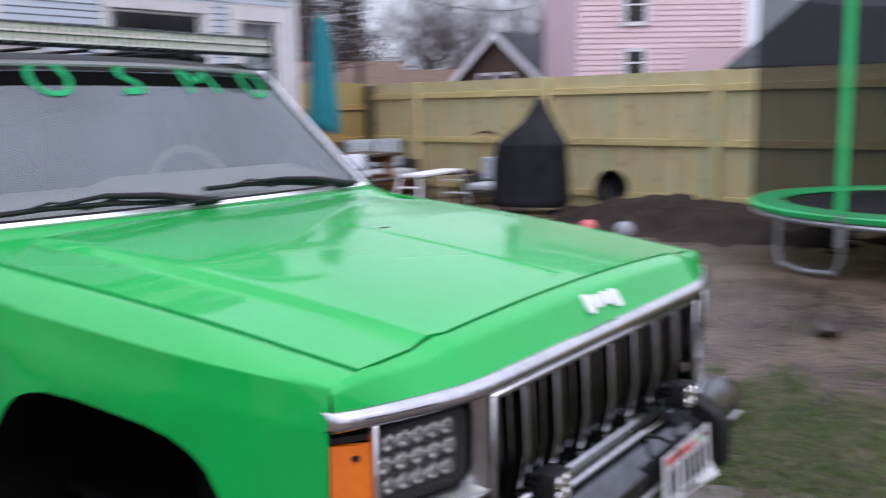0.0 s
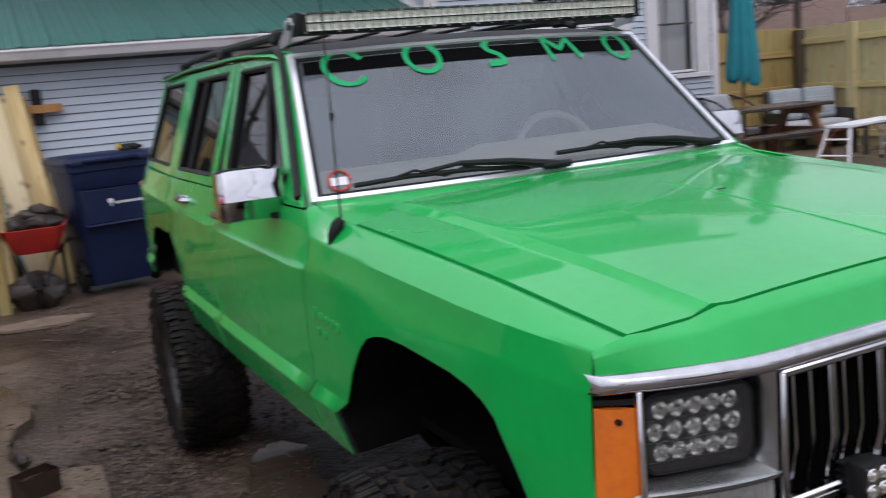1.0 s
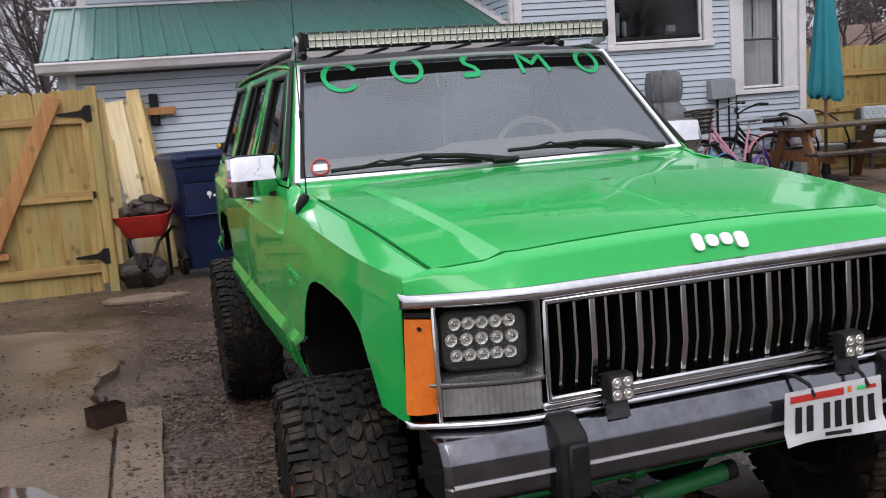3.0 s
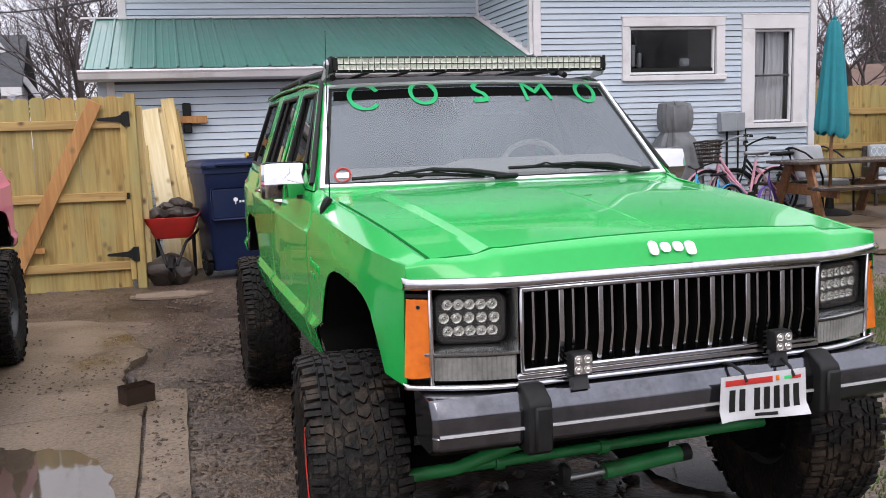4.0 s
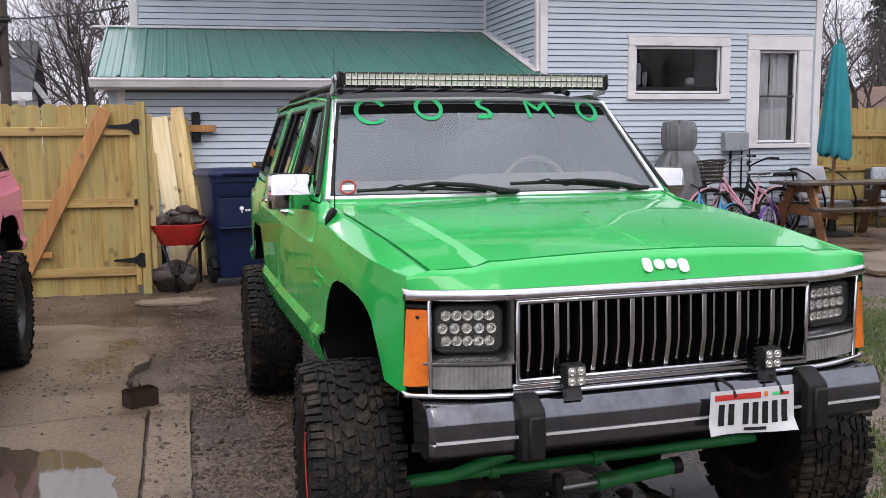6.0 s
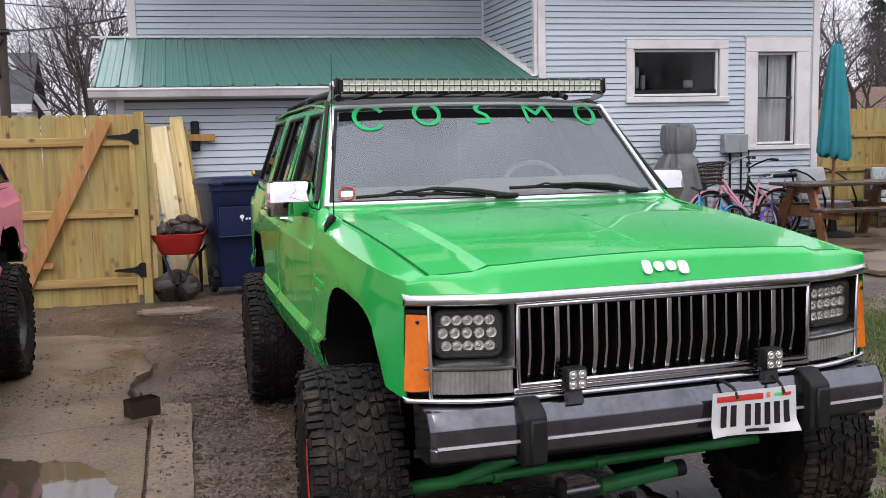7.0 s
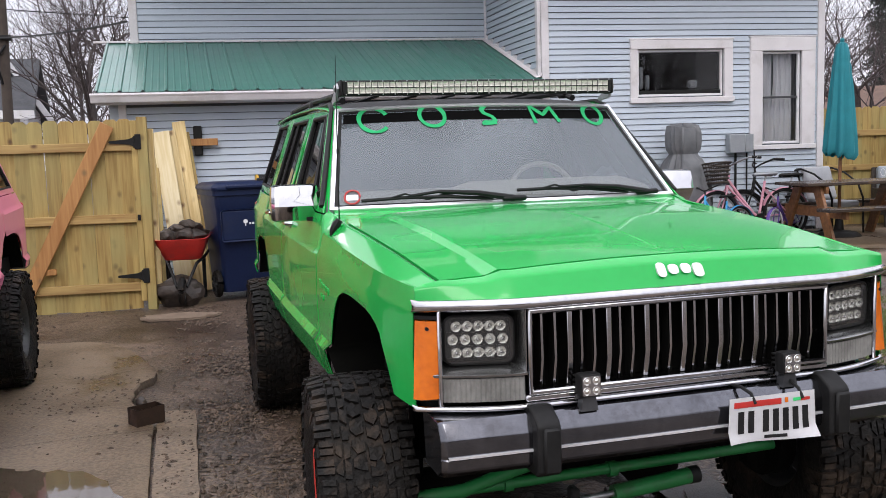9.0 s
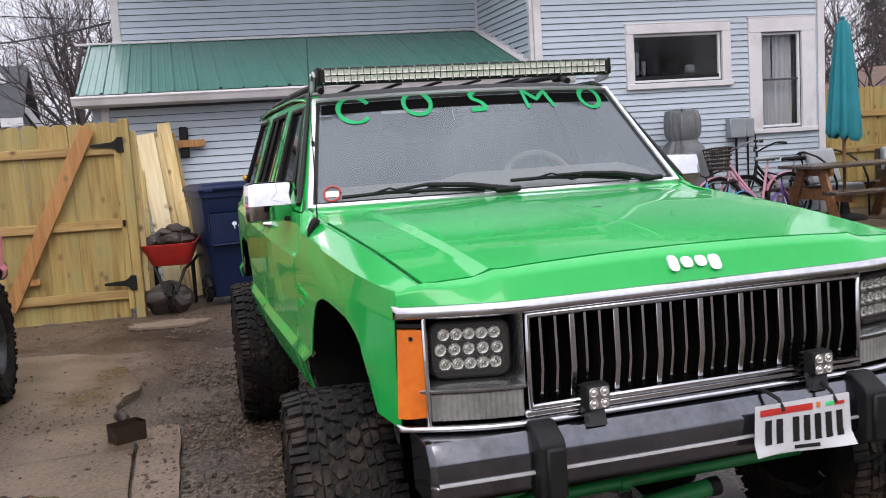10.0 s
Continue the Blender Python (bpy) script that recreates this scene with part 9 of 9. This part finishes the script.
far_house("white_house", "white clapboard house with a grey roof past the gate", facing(polar(-13.4, 27.0), -10), 4.4, 6.0, 3.0, 1.5, "white", "shingle", windows=[(1.2, 2.4, 0.7, 1.2)], courses=20, gable="y")
far_house("white_house", "white gabled wing of the house past the gate", facing(polar(-9.9, 28.5), 30), 2.6, 4.0, 3.0, 1.7, "white", "shingle", windows=[(0, 2.6, 0.5, 1.1)], courses=20, gable="x", overhang=0.25)

# utility pole and its wires
up = polar(-9.45, 21.0)
pole = thing("utility_pole", "dark wooden utility pole carrying wires", "pole", Matrix.Translation(up) @ Matrix.Rotation(radians(1.0), 4, "Y"))
bm = bmesh.new()
rod(bm, (0, 0, 0), (0, 0, 8.5), 0.115, 0.085, seg=14)
part("shaft", bm, "pole", pole)
bm = bmesh.new()
box(bm, (0, -0.05, 4.15), (0.34, 0.2, 0.10), 0.01)
hose(bm, [(0.05, -0.12, 4.0), (-0.14, -0.14, 3.7), (-0.05, -0.1, 3.2)], 0.03, seg=6)
part("bracket", bm, "black", pole)


def wire(name, a, b, sag, r, label):
    bm = bmesh.new()
    a, b = Vector(a), Vector(b)
    hose(bm, [a.lerp(b, k / 16) - Vector((0, 0, sag * 4 * (k / 16) * (1 - k / 16))) for k in range(17)], r, seg=5)
    tagged(part(name, bm, "black", None), label, "wire")


hq = HOUSE @ Vector((UL - 0.05, QU + 0.05, 3.50))
wire("power_wire", up + Vector((0, -0.1, 4.15)), hq, 0.05, 0.017, "thick black service wire to the house")
wire("power_wire", up + Vector((0, 0, 5.2)), up + Vector((24, 4, 5.6)), 0.3, 0.012, "thin black overhead wire")
wire("power_wire", up + Vector((0, 0, 4.75)), up + Vector((24, 4, 5.0)), 0.3, 0.010, "thin black overhead wire")
wire("power_wire", up + Vector((0, 0, 1.95)), up + Vector((24, 5, 2.6)), 0.2, 0.010, "thin black overhead wire")
wire("power_wire", HOUSE @ Vector((S1 + 0.0, 0.1, 3.62)), polar(60, 40, 6.0), 0.5, 0.014, "black service wire leaving the house corner")
wire("power_wire", HOUSE @ Vector((S1 + 0.0, 0.1, 3.50)), polar(74, 30, 6.2), 0.4, 0.010, "thin black service wire leaving the house corner")
wire("power_wire", polar(30, 45, 7.0), polar(85, 36, 6.6), 0.8, 0.014, "thin black overhead wire")
up2 = polar(48.4, 28.0)
pole2 = thing("utility_pole", "grey wooden utility pole behind the fence", "pole", Matrix.Translation(up2))
bm = bmesh.new()
rod(bm, (0, 0, 0), (0, 0, 8.0), 0.12, 0.09, seg=12)
part("shaft", bm, "pole", pole2)


# bare winter trees
def bare_tree(label, p, h, seed, spread=1.0, levels=5, thick=1.0):
    rnd = random.Random(seed)
    vt, ft, vw, fw = [], [], [], []
    def limb(a, b, r0, r1, vs, fs, seg):
        d = (b - a)
        if d.length < 1e-5:
            return
        q_ = d.to_track_quat("Z", "Y").to_matrix()
        o = len(vs)
        for pp, r in ((a, r0), (b, r1)):
            for k in range(seg):
                an = 2 * math.pi * k / seg
                vs.append(tuple(pp + q_ @ Vector((r * math.cos(an), r * math.sin(an), 0))))
        for k in range(seg):
            fs.append((o + k, o + (k + 1) % seg, o + seg + (k + 1) % seg, o + seg + k))
    def grow(a, d, le, r, lv):
        steps = 4 if lv < 3 else 3
        pos, dirn = a, d
        for i in range(steps):
            wob = Vector((rnd.gauss(0, 1), rnd.gauss(0, 1), rnd.gauss(0, 0.6) + 0.25)) * (0.14 if lv else 0.05)
            dirn = (dirn + wob).normalized()
            nxt = pos + dirn * le / steps
            ra, rb = r * (1 - 0.5 * i / steps), r * (1 - 0.5 * (i + 1) / steps)
            if lv <= 1:
                limb(pos, nxt, ra, rb, vt, ft, 7)
            else:
                limb(pos, nxt, ra, rb, vw, fw, 4 if lv == 2 else 3)
            pos = nxt
            if lv < levels and (i > 0 or lv > 0):
                for _ in range(rnd.choice((1, 1, 1, 2)) if lv else 2):
                    side = Vector((rnd.gauss(0, 1), rnd.gauss(0, 1), rnd.gauss(0.1, 0.5)))
                    side = (side - dirn * side.dot(dirn)).normalized()
                    nd = (dirn * rnd.uniform(0.5, 0.9) + side * rnd.uniform(0.5, 0.9) * spread + Vector((0, 0, 0.12))).normalized()
                    grow(pos, nd, le * rnd.uniform(0.55, 0.78), rb * rnd.uniform(0.5, 0.68), lv + 1)
        if lv < levels:
            grow(pos, (dirn + Vector((rnd.gauss(0, 0.3), rnd.gauss(0, 0.3), 0.1))).normalized(), le * 0.7, rb * 0.8, lv + 1)
    grow(Vector((0, 0, -0.1)), Vector((0, 0, 1)), h * 0.36, h * 0.022 * thick, 0)
    t = thing("tree", label, "tree", Matrix.Translation(p), group="bare trees beyond the fences")
    for nm, vs_, fs_, mt in (("trunk", vt, ft, "bark"), ("crown", vw, fw, "twig")):
        me = bpy.data.meshes.new(nm)
        me.from_pydata(vs_, [], fs_)
        me.materials.append(M[mt])
        o = new(nm, me)
        o.parent = t
        if nm == "crown":
            tagged(o, "leafless grey-brown branches")
    return t


for k, (yaw, d, h, sd, sp) in enumerate(((-2.6, 26, 9.5, 3, 1.0), (-4.6, 24, 8.5, 16, 1.1), (-6.0, 33, 9.0, 8, 1.0), (-8.5, 40, 9.0, 21, 1.1), (41.5, 30, 8.5, 5, 1.1), (39.6, 24, 7.0, 12, 1.0), (44.5, 36, 8.0, 18, 1.0), (49.5, 46, 9.5, 27, 0.9), (52.5, 44, 10.0, 33, 0.9), (55, 52, 11, 41, 1.0), (60.5, 56, 11, 44, 1.0), (66, 60, 12, 47, 1.0), (53.8, 38, 8.5, 55, 1.0), (59.2, 48, 11, 58, 1.0), (63.5, 50, 12, 60, 1.0))):
    bare_tree("leafless grey-brown tree with fine bare branches", polar(yaw, d), h, sd, sp, levels=4, thick=0.85)


def conifer(p, h, seed):
    rnd = random.Random(seed)
    t = thing("conifer", "tall sparse dark conifer with drooping branches", "tree", Matrix.Translation(p), group="conifers beyond the fence")
    bm = bmesh.new()
    rod(bm, (0, 0, 0), (0, 0, h), 0.16, 0.02, seg=8)
    part("trunk", bm, "bark", t)
    vs, fs = [], []
    z = 1.0
    while z < h:
        le = (1 - z / h) * h * 0.11 + 0.4
        for k in range(10):
            a = rnd.uniform(0, 6.28)
            L = le * rnd.uniform(0.5, 1.15)
            for j in range(26):
                f = rnd.uniform(0.15, 1)
                x, y = L * f * math.cos(a), L * f * math.sin(a)
                zz = z + 0.10 * f * L - 0.28 * f * f * L + rnd.uniform(-0.08, 0.08)
                x += rnd.gauss(0, 0.10)
                y += rnd.gauss(0, 0.10)
                o = len(vs)
                w = rnd.uniform(0.05, 0.12)
                an = rnd.uniform(0, 6.28)
                vs.extend(((x, y, zz), (x + w * math.cos(an), y + w * math.sin(an), zz - rnd.uniform(0.0, 0.06)), (x + w * 0.5 * math.cos(an + 1), y + w * 0.5 * math.sin(an + 1), zz - rnd.uniform(0.06, 0.16))))
                fs.append((o, o + 1, o + 2))
        z += 0.22
    me = bpy.data.meshes.new("crown")
    me.from_pydata(vs, [], fs)
    me.materials.append(M["needle"])
    o = new("crown", me)
    o.parent = t


conifer(polar(45.2, 44), 14.0, 3)
conifer(polar(43.7, 50), 13.0, 9)
conifer(polar(47.7, 38), 14.0, 5)

# trees across the street, mirrored in glass and paint, plus an unseen house added
for k, (x, y, h, sd) in enumerate(((-9.0, -22.0, 9.5, 61), (-2.5, -25.0, 10.5, 64), (4.0, -21.0, 9.0, 67), (14.0, -20.0, 10.0, 71), (19.0, -21.0, 9.5, 74), (24.0, -20.0, 9.0, 77))):
    bare_tree("leafless grey-brown tree across the street", Vector((x, y, 0)), h, sd, 1.1, levels=4, thick=1.2)
far_house("street_house", "plain unseen house across the street, added for reflections", Matrix.Translation((3.0, -30.0, 0)) @ Matrix.Rotation(math.pi, 4, "Z"), 11.0, 7.0, 3.4, 2.4, "brown_wall", "shingle", gable="y")
